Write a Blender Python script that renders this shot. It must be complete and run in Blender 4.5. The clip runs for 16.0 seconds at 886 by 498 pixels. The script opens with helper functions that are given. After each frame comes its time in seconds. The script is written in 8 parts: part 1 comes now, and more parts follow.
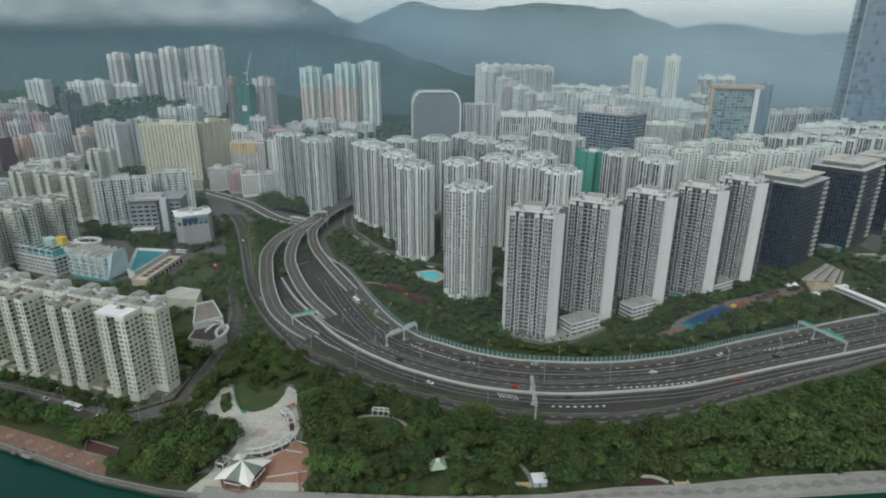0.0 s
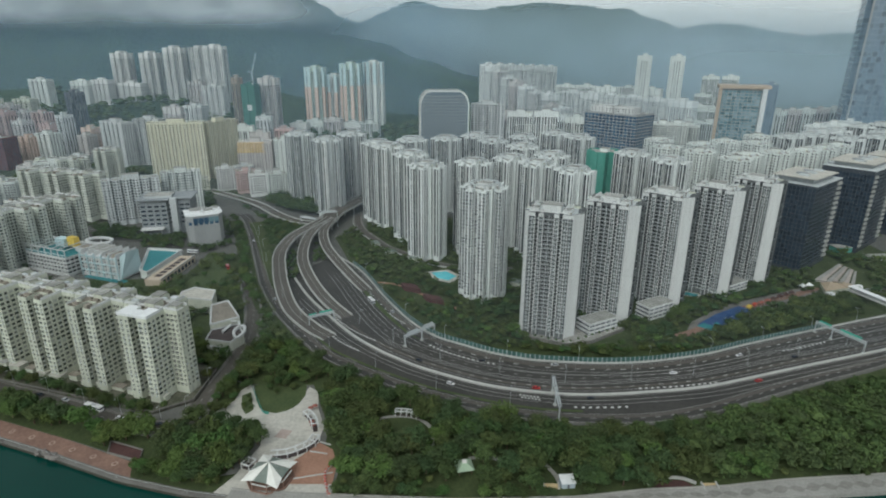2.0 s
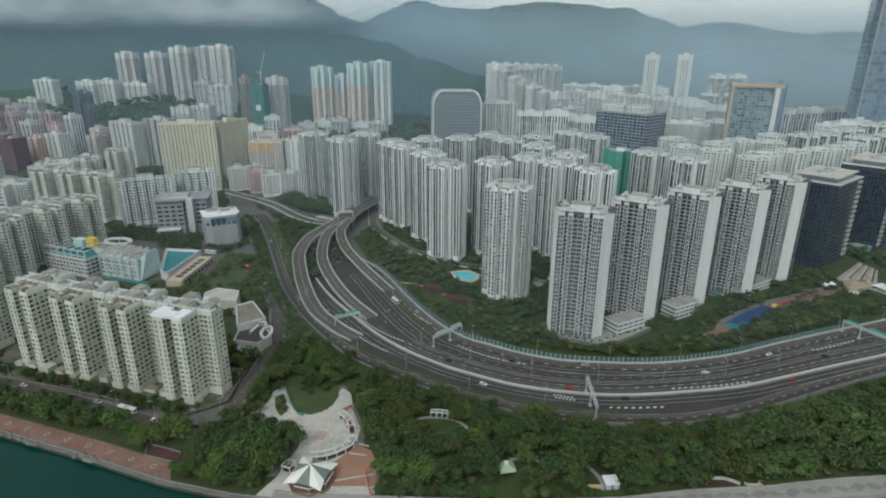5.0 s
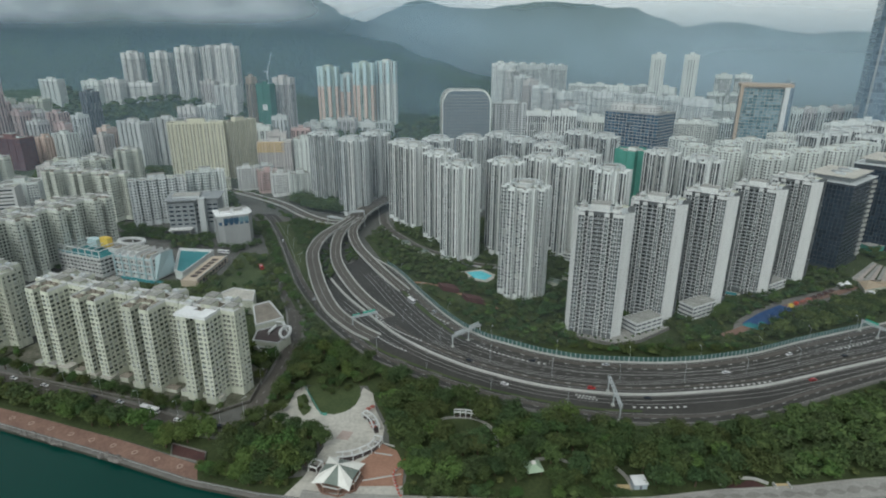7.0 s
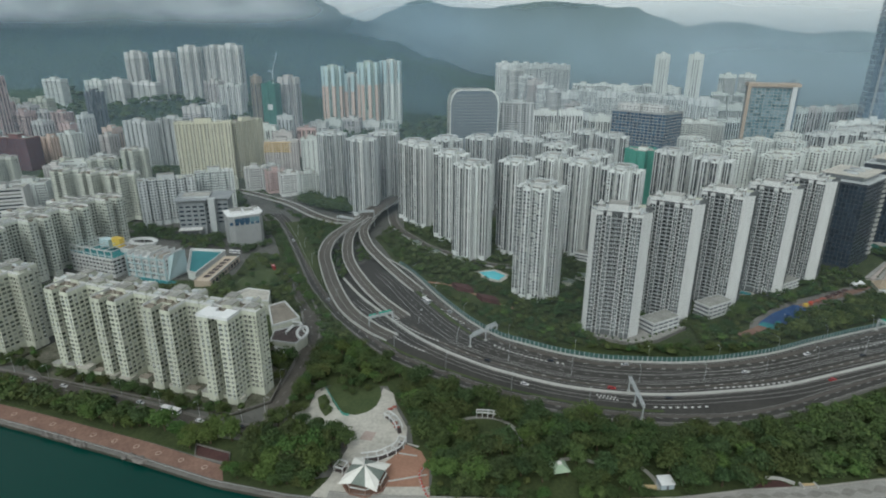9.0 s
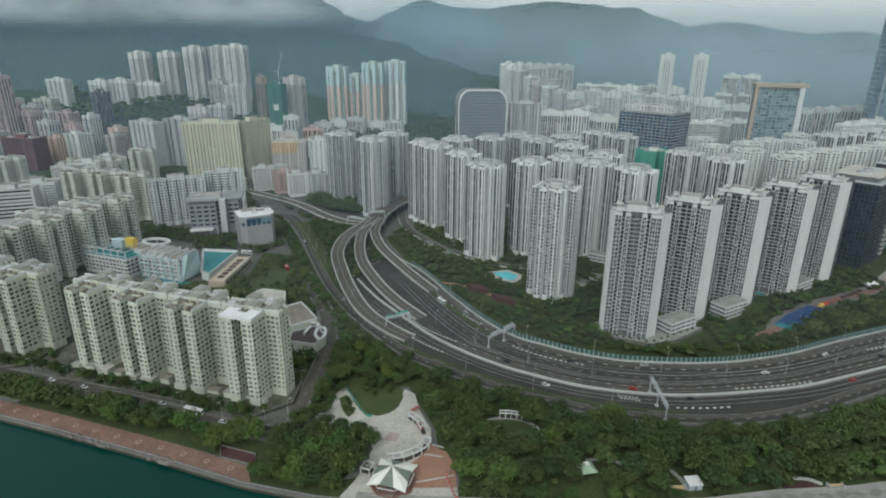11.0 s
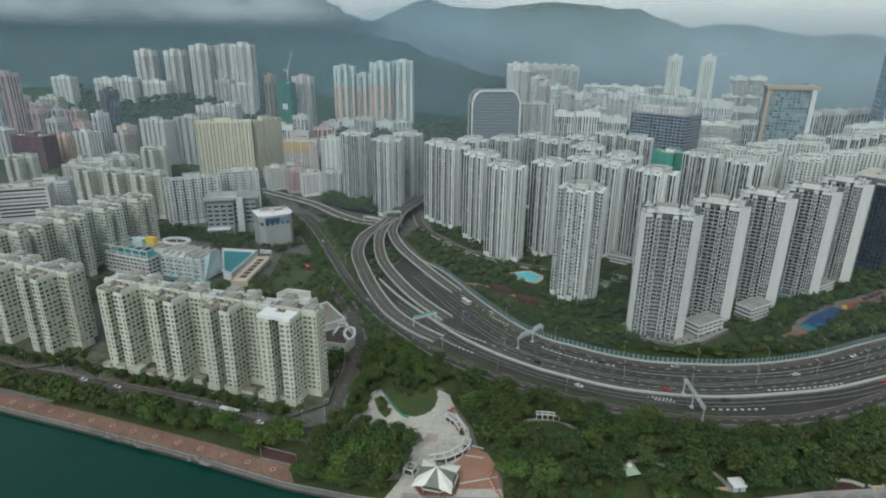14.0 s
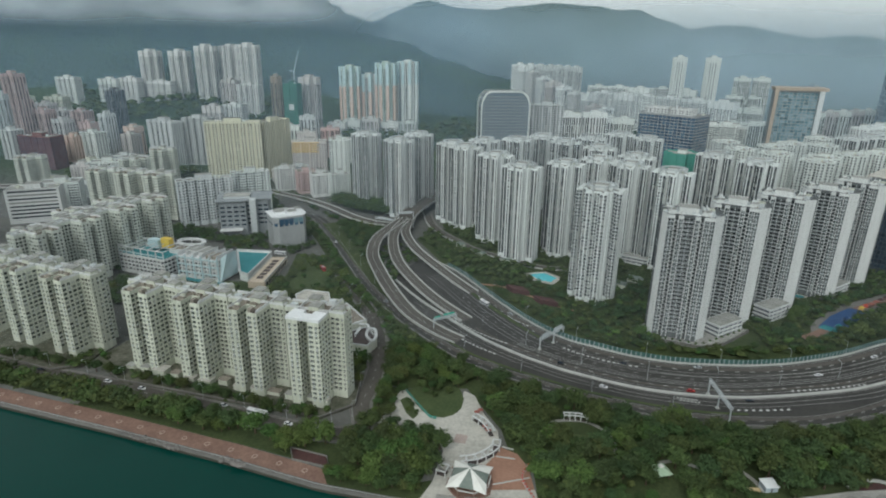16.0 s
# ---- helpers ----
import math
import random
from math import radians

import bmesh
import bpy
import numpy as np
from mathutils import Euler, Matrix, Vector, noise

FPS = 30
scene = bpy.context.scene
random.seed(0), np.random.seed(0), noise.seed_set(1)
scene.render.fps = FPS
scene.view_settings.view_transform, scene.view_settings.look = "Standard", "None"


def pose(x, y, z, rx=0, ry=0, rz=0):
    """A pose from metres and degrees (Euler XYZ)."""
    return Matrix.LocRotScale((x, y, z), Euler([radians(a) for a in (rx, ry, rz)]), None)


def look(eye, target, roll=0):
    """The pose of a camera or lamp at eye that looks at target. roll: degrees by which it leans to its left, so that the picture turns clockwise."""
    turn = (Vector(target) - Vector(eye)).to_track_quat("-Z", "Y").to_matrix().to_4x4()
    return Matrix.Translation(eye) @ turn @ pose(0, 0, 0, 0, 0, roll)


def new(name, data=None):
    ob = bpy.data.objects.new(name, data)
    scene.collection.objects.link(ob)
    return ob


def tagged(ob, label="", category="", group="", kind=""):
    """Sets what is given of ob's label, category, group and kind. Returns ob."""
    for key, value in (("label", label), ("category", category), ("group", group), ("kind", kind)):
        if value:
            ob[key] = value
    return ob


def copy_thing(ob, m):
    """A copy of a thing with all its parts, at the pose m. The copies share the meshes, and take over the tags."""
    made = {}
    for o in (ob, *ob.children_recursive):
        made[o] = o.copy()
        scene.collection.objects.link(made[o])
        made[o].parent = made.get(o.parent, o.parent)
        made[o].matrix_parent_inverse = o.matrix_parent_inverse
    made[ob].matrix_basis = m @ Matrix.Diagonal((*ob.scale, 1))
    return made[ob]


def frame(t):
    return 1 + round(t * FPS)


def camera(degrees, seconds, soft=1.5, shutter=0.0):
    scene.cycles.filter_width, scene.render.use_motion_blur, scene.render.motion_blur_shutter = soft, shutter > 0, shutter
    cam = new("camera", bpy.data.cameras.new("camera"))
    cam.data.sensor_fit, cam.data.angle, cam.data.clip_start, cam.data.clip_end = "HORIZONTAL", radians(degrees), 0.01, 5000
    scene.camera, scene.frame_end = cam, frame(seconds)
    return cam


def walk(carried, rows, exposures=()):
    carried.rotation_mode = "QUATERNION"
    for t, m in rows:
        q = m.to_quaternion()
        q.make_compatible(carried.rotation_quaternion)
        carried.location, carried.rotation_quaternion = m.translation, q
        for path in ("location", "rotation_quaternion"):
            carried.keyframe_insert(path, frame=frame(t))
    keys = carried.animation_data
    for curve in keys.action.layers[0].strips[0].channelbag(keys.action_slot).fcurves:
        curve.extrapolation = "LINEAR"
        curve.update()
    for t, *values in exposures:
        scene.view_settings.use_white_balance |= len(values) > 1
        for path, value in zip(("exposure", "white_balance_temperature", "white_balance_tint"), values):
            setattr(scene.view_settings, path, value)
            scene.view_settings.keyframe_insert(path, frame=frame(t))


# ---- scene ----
cam = camera(75.7, 16.0, soft=2.0)
PATH = [
    (0, (7.569, -0.327, 186.341), (7.537, 1.561, 185.683), 0.3),
    (0.5, (4.152, -0.118, 186.341), (4.123, 1.771, 185.683), 0.3),
    (1, (0.758, 0.092, 186.324), (0.729, 1.98, 185.665), 0.3),
    (1.5, (-2.567, 0.318, 186.295), (-2.594, 2.206, 185.636), 0.3),
    (2, (-5.849, 0.565, 186.25), (-5.874, 2.453, 185.591), 0.4),
    (2.5, (-9.187, 0.77, 186.207), (-9.21, 2.658, 185.547), 0.4),
    (3, (-12.546, 0.994, 186.166), (-12.568, 2.882, 185.506), 0.3),
    (3.5, (-15.901, 1.234, 186.126), (-15.923, 3.122, 185.466), 0.3),
    (4, (-19.16, 1.45, 186.078), (-19.18, 3.338, 185.418), 0.3),
    (6.5, (-34.829, 2.073, 185.653), (-34.848, 3.96, 184.992), 0.3),
    (7, (-37.956, 2.091, 185.62), (-37.975, 3.978, 184.959), 0.3),
    (7.5, (-41.041, 2.111, 185.591), (-41.059, 3.999, 184.93), 0.3),
    (8, (-44.069, 2.168, 185.575), (-44.086, 4.056, 184.914), 0.3),
    (8.5, (-47.141, 2.315, 185.573), (-47.156, 4.202, 184.912), 0.3),
    (9, (-50.339, 2.456, 185.584), (-50.353, 4.343, 184.922), 0.3),
    (11.5, (-66.629, 2.662, 185.647), (-66.636, 4.549, 184.986), 0.4),
    (12, (-70.093, 2.706, 185.678), (-70.099, 4.594, 185.016), 0.5),
    (12.5, (-73.695, 2.753, 185.734), (-73.699, 4.641, 185.072), 0.5),
    (13, (-77.387, 2.808, 185.823), (-77.389, 4.695, 185.162), 0.6),
    (13.5, (-81.142, 2.843, 185.914), (-81.143, 4.731, 185.252), 0.6),
    (14, (-84.963, 2.848, 186.012), (-84.96, 4.735, 185.35), 0.7),
    (14.5, (-88.89, 2.795, 186.117), (-88.886, 4.683, 185.456), 0.7),
    (15, (-92.875, 2.712, 186.205), (-92.869, 4.599, 185.544), 0.8),
    (15.5, (-96.903, 2.645, 186.265), (-96.895, 4.533, 185.604), 0.8),
    (16, (-100.947, 2.624, 186.299), (-100.935, 4.511, 185.639), 0.8),
]
walk(cam, [(t, look(eye, target, roll)) for t, eye, target, roll in PATH], exposures=((0, 0.0, 6250, 1.8), (16, 0.0, 6250, 1.8)))

# ---- light ----
world = bpy.data.worlds.new("overcast_sky")
scene.world = world
world.use_nodes = True
wn, wl = world.node_tree.nodes, world.node_tree.links
sky = wn.new("ShaderNodeTexSky")
sky.sky_type, sky.sun_disc = "NISHITA", False
sky.sun_elevation, sky.sun_rotation = radians(48), radians(200)
sky.air_density, sky.dust_density, sky.ozone_density = 1.2, 2.0, 1.0
pale = wn.new("ShaderNodeHueSaturation")
pale.inputs["Saturation"].default_value = 0.16
pale.inputs["Value"].default_value = 1.0
wl.new(sky.outputs[0], pale.inputs["Color"])
wl.new(pale.outputs[0], wn["Background"].inputs["Color"])
wn["Background"].inputs["Strength"].default_value = 0.15
sun = new("sun", bpy.data.lights.new("sun", "SUN"))
sun.data.energy, sun.data.angle, sun.data.color = 0.6, radians(25), (1.0, 0.97, 0.92)
sun.matrix_world = look((0, 0, 800), (250, 680, 0))
scene.view_settings.exposure = 0.0


# ---- materials ----
def node_mat(name):
    m = bpy.data.materials.new(name)
    m.use_nodes = True
    return m, m.node_tree.nodes, m.node_tree.links, m.node_tree.nodes["Principled BSDF"]


def paint(name, a, b, rough=0.8, big=0.05, fine=1.5, streak=1.0, metal=0.0, bump=0.0, island=0.0, obj=0.0, spec=0.3):
    """A surface of two tones: broad stains and fine grain; streak > 1 stretches them down the wall."""
    m, n, l, p = node_mat(name)
    co = n.new("ShaderNodeTexCoord")
    mp = n.new("ShaderNodeMapping")
    mp.inputs["Scale"].default_value = (1, 1, 1.0 / streak)
    l.new(co.outputs["Object"], mp.inputs["Vector"])
    n1, n2 = n.new("ShaderNodeTexNoise"), n.new("ShaderNodeTexNoise")
    n1.inputs["Scale"].default_value, n1.inputs["Detail"].default_value = big, 4
    n2.inputs["Scale"].default_value, n2.inputs["Detail"].default_value = fine, 3
    for q in (n1, n2):
        l.new(mp.outputs[0], q.inputs["Vector"])
    add = n.new("ShaderNodeMath")
    add.operation = "ADD"
    l.new(n1.outputs["Fac"], add.inputs[0])
    l.new(n2.outputs["Fac"], add.inputs[1])
    rg = n.new("ShaderNodeMapRange")
    rg.inputs["From Min"].default_value, rg.inputs["From Max"].default_value = 0.65, 1.35
    l.new(add.outputs[0], rg.inputs["Value"])
    mix = n.new("ShaderNodeMix")
    mix.data_type = "RGBA"
    mix.inputs["A"].default_value, mix.inputs["B"].default_value = (*a, 1), (*b, 1)
    l.new(rg.outputs[0], mix.inputs["Factor"])
    out = mix.outputs["Result"]
    if island or obj:
        src = n.new("ShaderNodeNewGeometry").outputs["Random Per Island"] if island else n.new("ShaderNodeObjectInfo").outputs["Random"]
        r2 = n.new("ShaderNodeMapRange")
        k = island or obj
        r2.inputs["To Min"].default_value, r2.inputs["To Max"].default_value = 1 - k, 1 + k
        l.new(src, r2.inputs["Value"])
        hv = n.new("ShaderNodeHueSaturation")
        l.new(r2.outputs[0], hv.inputs["Value"])
        l.new(out, hv.inputs["Color"])
        out = hv.outputs["Color"]
    l.new(out, p.inputs["Base Color"])
    p.inputs["Roughness"].default_value, p.inputs["Metallic"].default_value = rough, metal
    p.inputs["Specular IOR Level"].default_value = spec
    if bump:
        bp = n.new("ShaderNodeBump")
        bp.inputs["Strength"].default_value, bp.inputs["Distance"].default_value = bump, 0.4
        l.new(n2.outputs["Fac"], bp.inputs["Height"])
        l.new(bp.outputs[0], p.inputs["Normal"])
    return m


def glazing(name, dark, light, rough=0.12, share=0.25):
    """Window glass: most panes dark, some with pale curtains behind."""
    m, n, l, p = node_mat(name)
    g = n.new("ShaderNodeNewGeometry")
    ramp = n.new("ShaderNodeValToRGB")
    e = ramp.color_ramp.elements
    e[0].color, e[1].color = (*dark, 1), (*light, 1)
    e[0].position, e[1].position = 1 - share, 1.0
    mid = ramp.color_ramp.elements.new(0.0)
    mid.color = (*[c * 0.6 for c in dark], 1)
    l.new(g.outputs["Random Per Island"], ramp.inputs["Fac"])
    l.new(ramp.outputs[0], p.inputs["Base Color"])
    p.inputs["Roughness"].default_value = rough
    p.inputs["Specular IOR Level"].default_value = 0.5
    return m


W_WHITE = paint("weathered_white_paint", (0.56, 0.57, 0.56), (0.76, 0.77, 0.75), 0.75, 0.04, 0.5, 6, obj=0.06)
W_TAIKOO = paint("pale_grey_paint", (0.62, 0.65, 0.645), (0.80, 0.83, 0.815), 0.75, 0.05, 0.5, 8, obj=0.08)
W_COOL = paint("cool_grey_render", (0.44, 0.47, 0.48), (0.60, 0.63, 0.63), 0.75, 0.05, 0.5, 8, obj=0.10)
W_PALE = paint("chalky_pale_render", (0.56, 0.60, 0.58), (0.74, 0.77, 0.74), 0.75, 0.05, 0.5, 8, obj=0.08)
W_MOSS = paint("stained_greenish_white_render", (0.42, 0.435, 0.36), (0.655, 0.67, 0.565), 0.8, 0.05, 0.6, 7, obj=0.08)
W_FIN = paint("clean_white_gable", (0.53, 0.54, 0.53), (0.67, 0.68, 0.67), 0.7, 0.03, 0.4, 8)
W_CREAM = paint("cream_render", (0.56, 0.55, 0.43), (0.72, 0.705, 0.56), 0.8, 0.03, 0.4, 6)
W_PINK = paint("faded_pink_render", (0.48, 0.35, 0.33), (0.60, 0.46, 0.44), 0.8, 0.03, 0.4, 6, obj=0.12)
W_ROSE = paint("pale_rose_render", (0.50, 0.48, 0.47), (0.64, 0.61, 0.59), 0.8, 0.03, 0.4, 6, obj=0.1)
W_PEACH = paint("peach_render", (0.58, 0.43, 0.36), (0.69, 0.54, 0.46), 0.8, 0.03, 0.4, 6)
W_MINT = paint("mint_render", (0.44, 0.54, 0.49), (0.56, 0.65, 0.59), 0.8, 0.03, 0.4, 6)
W_SKYBLUE = paint("pale_blue_render", (0.45, 0.59, 0.62), (0.56, 0.68, 0.70), 0.8, 0.03, 0.4, 6)
W_ORANGE = paint("yellow_orange_render", (0.62, 0.45, 0.22), (0.72, 0.55, 0.30), 0.8, 0.03, 0.4, 6)
W_DARK = paint("dark_cladding_and_shade", (0.10, 0.11, 0.13), (0.16, 0.17, 0.19), 0.5, 0.05, 0.6, 4)
W_BROWN = paint("brown_stone_cladding", (0.36, 0.30, 0.24), (0.46, 0.39, 0.32), 0.6, 0.05, 0.6, 4)
W_GREYB = paint("grey_metal_panel", (0.22, 0.24, 0.25), (0.32, 0.34, 0.35), 0.5, 0.05, 0.6, 4)
W_SEAM = paint("plain_grey_panel", (0.27, 0.28, 0.28), (0.38, 0.39, 0.39), 0.6, 0.05, 0.6, 4)
NETTING_D = paint("dark_green_netting", (0.035, 0.13, 0.10), (0.06, 0.19, 0.15), 0.9, 0.1, 1.0, 5, bump=0.4)
NETTING = paint("green_scaffold_netting", (0.06, 0.24, 0.19), (0.11, 0.34, 0.28), 0.9, 0.1, 1.0, 5, bump=0.4)
ROOF = paint("stained_roof_screed", (0.22, 0.22, 0.20), (0.42, 0.42, 0.39), 0.9, 0.12, 0.9, 1, obj=0.15)
ROOF_BROWN = paint("brown_stained_roof", (0.165, 0.145, 0.12), (0.35, 0.315, 0.265), 0.9, 0.15, 0.9, 1, obj=0.15)
ROOF_WHITE = paint("white_roof_coating", (0.66, 0.67, 0.67), (0.80, 0.81, 0.81), 0.7, 0.1, 0.9, 1)
GLASS = glazing("window_glass", (0.05, 0.06, 0.07), (0.38, 0.38, 0.36))
GLASS_R = glazing("dark_green_balcony_glass", (0.024, 0.036, 0.040), (0.22, 0.24, 0.24))
GLASS_C = glazing("greenish_framed_glass", (0.105, 0.12, 0.11), (0.52, 0.54, 0.49), 0.12, 0.4)
# shade of the deep balcony bays is put into this glass colour
GLASS_B = glazing("shade_toned_balcony_glass", (0.035, 0.04, 0.045), (0.22, 0.22, 0.21), 0.2, 0.18)
GLASS_BLUE = glazing("blue_curtain_glass", (0.035, 0.08, 0.14), (0.08, 0.15, 0.22), 0.08, 0.5)
GLASS_DARK = glazing("dark_curtain_glass", (0.018, 0.030, 0.046), (0.034, 0.054, 0.078), 0.06, 0.7)
GLASS_TEAL = glazing("teal_curtain_glass", (0.13, 0.23, 0.27), (0.26, 0.36, 0.40), 0.1, 0.6)
GLASS_PALE = glazing("pale_curtain_glass", (0.15, 0.20, 0.24), (0.22, 0.27, 0.31), 0.1, 0.5)
# pale tone of this glass includes the haze before the tall tower
GLASS_TALL = glazing("haze_lightened_blue_glass", (0.17, 0.23, 0.29), (0.19, 0.25, 0.31), 0.1, 0.5)
# blue-grey panel kept close to the glass, as distance haze flattens contrast
W_TALL = paint("haze_lightened_metal_panel", (0.18, 0.24, 0.30), (0.22, 0.28, 0.33), 0.4, 0.05, 0.6, 4)
W_INK = paint("black_cladding", (0.035, 0.042, 0.055), (0.06, 0.068, 0.08), 0.3, 0.05, 0.6, 4)
ASPHALT = paint("worn_asphalt", (0.038, 0.037, 0.035), (0.070, 0.067, 0.062), 0.9, 0.03, 0.7, 1)
ASPHALT_B = paint("older_brown_asphalt", (0.075, 0.069, 0.060), (0.120, 0.110, 0.097), 0.9, 0.03, 0.7, 1)
CONCRETE = paint("weathered_concrete", (0.30, 0.30, 0.28), (0.46, 0.46, 0.43), 0.85, 0.08, 0.8, 2)
KERB = paint("pale_concrete_kerb", (0.38, 0.38, 0.36), (0.52, 0.52, 0.49), 0.85, 0.2, 1.2, 1)
MARK = paint("road_marking_paint", (0.45, 0.45, 0.43), (0.68, 0.68, 0.65), 0.8, 0.3, 2.0, 1)
MARK_DIM = paint("worn_marking_paint", (0.24, 0.24, 0.23), (0.46, 0.46, 0.44), 0.8, 0.2, 2.0, 1)
STEEL = paint("galvanised_steel", (0.45, 0.48, 0.49), (0.58, 0.61, 0.62), 0.45, 0.3, 2.0, 2, metal=0.3)
SIGN_GREEN = paint("green_sign_back", (0.05, 0.36, 0.26), (0.08, 0.44, 0.32), 0.5, 0.2, 2, 1)
BARRIER = paint("green_noise_panel", (0.045, 0.10, 0.092), (0.085, 0.16, 0.145), 0.4, 0.3, 2, 1, obj=0.15)
PAVING = paint("pale_plaza_paving", (0.36, 0.345, 0.305), (0.59, 0.565, 0.505), 0.85, 0.08, 0.7, 1)
BRICK_RED = paint("red_brick_paving", (0.17, 0.10, 0.078), (0.28, 0.175, 0.135), 0.85, 0.1, 0.8, 1)
TERRACOTTA = paint("terracotta_paving", (0.27, 0.15, 0.105), (0.38, 0.22, 0.155), 0.85, 0.08, 0.8, 1)
MAROON = paint("maroon_court_surface", (0.055, 0.03, 0.03), (0.10, 0.05, 0.045), 0.85, 0.1, 0.8, 1)
SCRUB = paint("park_ground_cover", (0.030, 0.045, 0.017), (0.072, 0.093, 0.035), 0.95, 0.06, 0.7, 1, bump=0.8)
LAWN = paint("mown_grass", (0.045, 0.068, 0.026), (0.085, 0.108, 0.045), 0.95, 0.07, 0.8, 1)
SPANDREL = paint("grey_spandrel_panel", (0.075, 0.082, 0.085), (0.13, 0.14, 0.14), 0.6, 0.1, 0.8, 3)
SEAWALK = paint("grey_seaside_concrete", (0.24, 0.235, 0.215), (0.37, 0.36, 0.335), 0.85, 0.1, 0.9, 1)
PAVE_DULL = paint("dull_concrete_pavement", (0.13, 0.125, 0.115), (0.22, 0.21, 0.19), 0.85, 0.1, 0.8, 1)
# wall kept dark to carry the shade of the recessed balcony fronts
W_GREYF = paint("shade_grey_balcony_wall", (0.09, 0.095, 0.10), (0.19, 0.20, 0.20), 0.75, 0.05, 0.5, 6)
W_GREYL = paint("light_grey_spandrel", (0.34, 0.36, 0.36), (0.46, 0.48, 0.48), 0.7, 0.05, 0.5, 6)
W_OXBLOOD = paint("dark_red_cladding", (0.13, 0.065, 0.07), (0.22, 0.11, 0.11), 0.6, 0.05, 0.5, 4)
BARK = paint("brown_bark", (0.07, 0.05, 0.035), (0.14, 0.10, 0.07), 0.9, 0.8, 4, 3)
ROCK = paint("grey_sea_rock", (0.13, 0.12, 0.11), (0.27, 0.25, 0.23), 0.9, 0.4, 2, 1, bump=0.5)
WET = paint("dark_wet_stone", (0.045, 0.042, 0.034), (0.09, 0.083, 0.066), 0.7, 0.3, 1.6, 1, bump=0.4)
SLATE = paint("dark_slate_roof", (0.05, 0.04, 0.04), (0.10, 0.08, 0.075), 0.8, 0.2, 1.2, 1)
CANVAS = paint("white_canvas", (0.66, 0.65, 0.60), (0.80, 0.79, 0.74), 0.7, 0.3, 2, 1)
CANVAS_G = paint("grey_green_canvas", (0.13, 0.16, 0.14), (0.22, 0.25, 0.22), 0.7, 0.3, 2, 1)
POOL = paint("pool_water", (0.10, 0.52, 0.60), (0.20, 0.66, 0.72), 0.08, 0.2, 1, 1)
POOL_D = paint("teal_court_surface", (0.03, 0.18, 0.20), (0.06, 0.25, 0.27), 0.7, 0.1, 1, 1)
BLUE = paint("bright_blue_plastic", (0.015, 0.05, 0.15), (0.035, 0.09, 0.22), 0.5, 0.3, 2, 1)
RED = paint("red_paint", (0.45, 0.05, 0.03), (0.55, 0.09, 0.05), 0.5, 0.3, 2, 1)
YELLOW = paint("yellow_paint", (0.65, 0.45, 0.06), (0.75, 0.55, 0.12), 0.5, 0.3, 2, 1)
CARWHITE = paint("white_car_paint", (0.70, 0.70, 0.70), (0.80, 0.80, 0.80), 0.3, 0.5, 2, 1)
CARDARK = paint("dark_car_paint", (0.03, 0.03, 0.035), (0.05, 0.05, 0.055), 0.3, 0.5, 2, 1)
CARRED = paint("red_car_paint", (0.40, 0.03, 0.03), (0.48, 0.05, 0.04), 0.3, 0.5, 2, 1)
CARSILVER = paint("silver_car_paint", (0.40, 0.41, 0.42), (0.50, 0.51, 0.52), 0.3, 0.5, 2, 1)
TYRE = paint("black_rubber", (0.015, 0.015, 0.015), (0.03, 0.03, 0.03), 0.9, 2, 8, 1)


def foliage(name, a, b, c):
    m, n, l, p = node_mat(name)
    g = n.new("ShaderNodeNewGeometry")
    o = n.new("ShaderNodeObjectInfo")
    ramp = n.new("ShaderNodeValToRGB")
    e = ramp.color_ramp.elements
    e[0].color, e[1].color = (*a, 1), (*c, 1)
    mid = e.new(0.55)
    mid.color = (*b, 1)
    l.new(g.outputs["Random Per Island"], ramp.inputs["Fac"])
    r2 = n.new("ShaderNodeMapRange")
    r2.inputs["To Min"].default_value, r2.inputs["To Max"].default_value = 0.8, 1.22
    l.new(o.outputs["Random"], r2.inputs["Value"])
    hs = n.new("ShaderNodeHueSaturation")
    l.new(r2.outputs[0], hs.inputs["Value"])
    r3 = n.new("ShaderNodeMapRange")
    r3.inputs["To Min"].default_value, r3.inputs["To Max"].default_value = 0.47, 0.53
    wn2 = n.new("ShaderNodeTexWhiteNoise")
    wn2.noise_dimensions = "1D"
    l.new(o.outputs["Random"], wn2.inputs["W"])
    l.new(wn2.outputs["Value"], r3.inputs["Value"])
    l.new(r3.outputs[0], hs.inputs["Hue"])
    l.new(ramp.outputs[0], hs.inputs["Color"])
    l.new(hs.outputs[0], p.inputs["Base Color"])
    p.inputs["Roughness"].default_value = 0.75
    p.inputs["Specular IOR Level"].default_value = 0.2
    return m


LEAF = foliage("leaf_green", (0.039, 0.064, 0.022), (0.058, 0.090, 0.030), (0.084, 0.120, 0.040))
LEAF_L = foliage("light_leaf_green", (0.048, 0.084, 0.023), (0.068, 0.110, 0.029), (0.097, 0.146, 0.042))


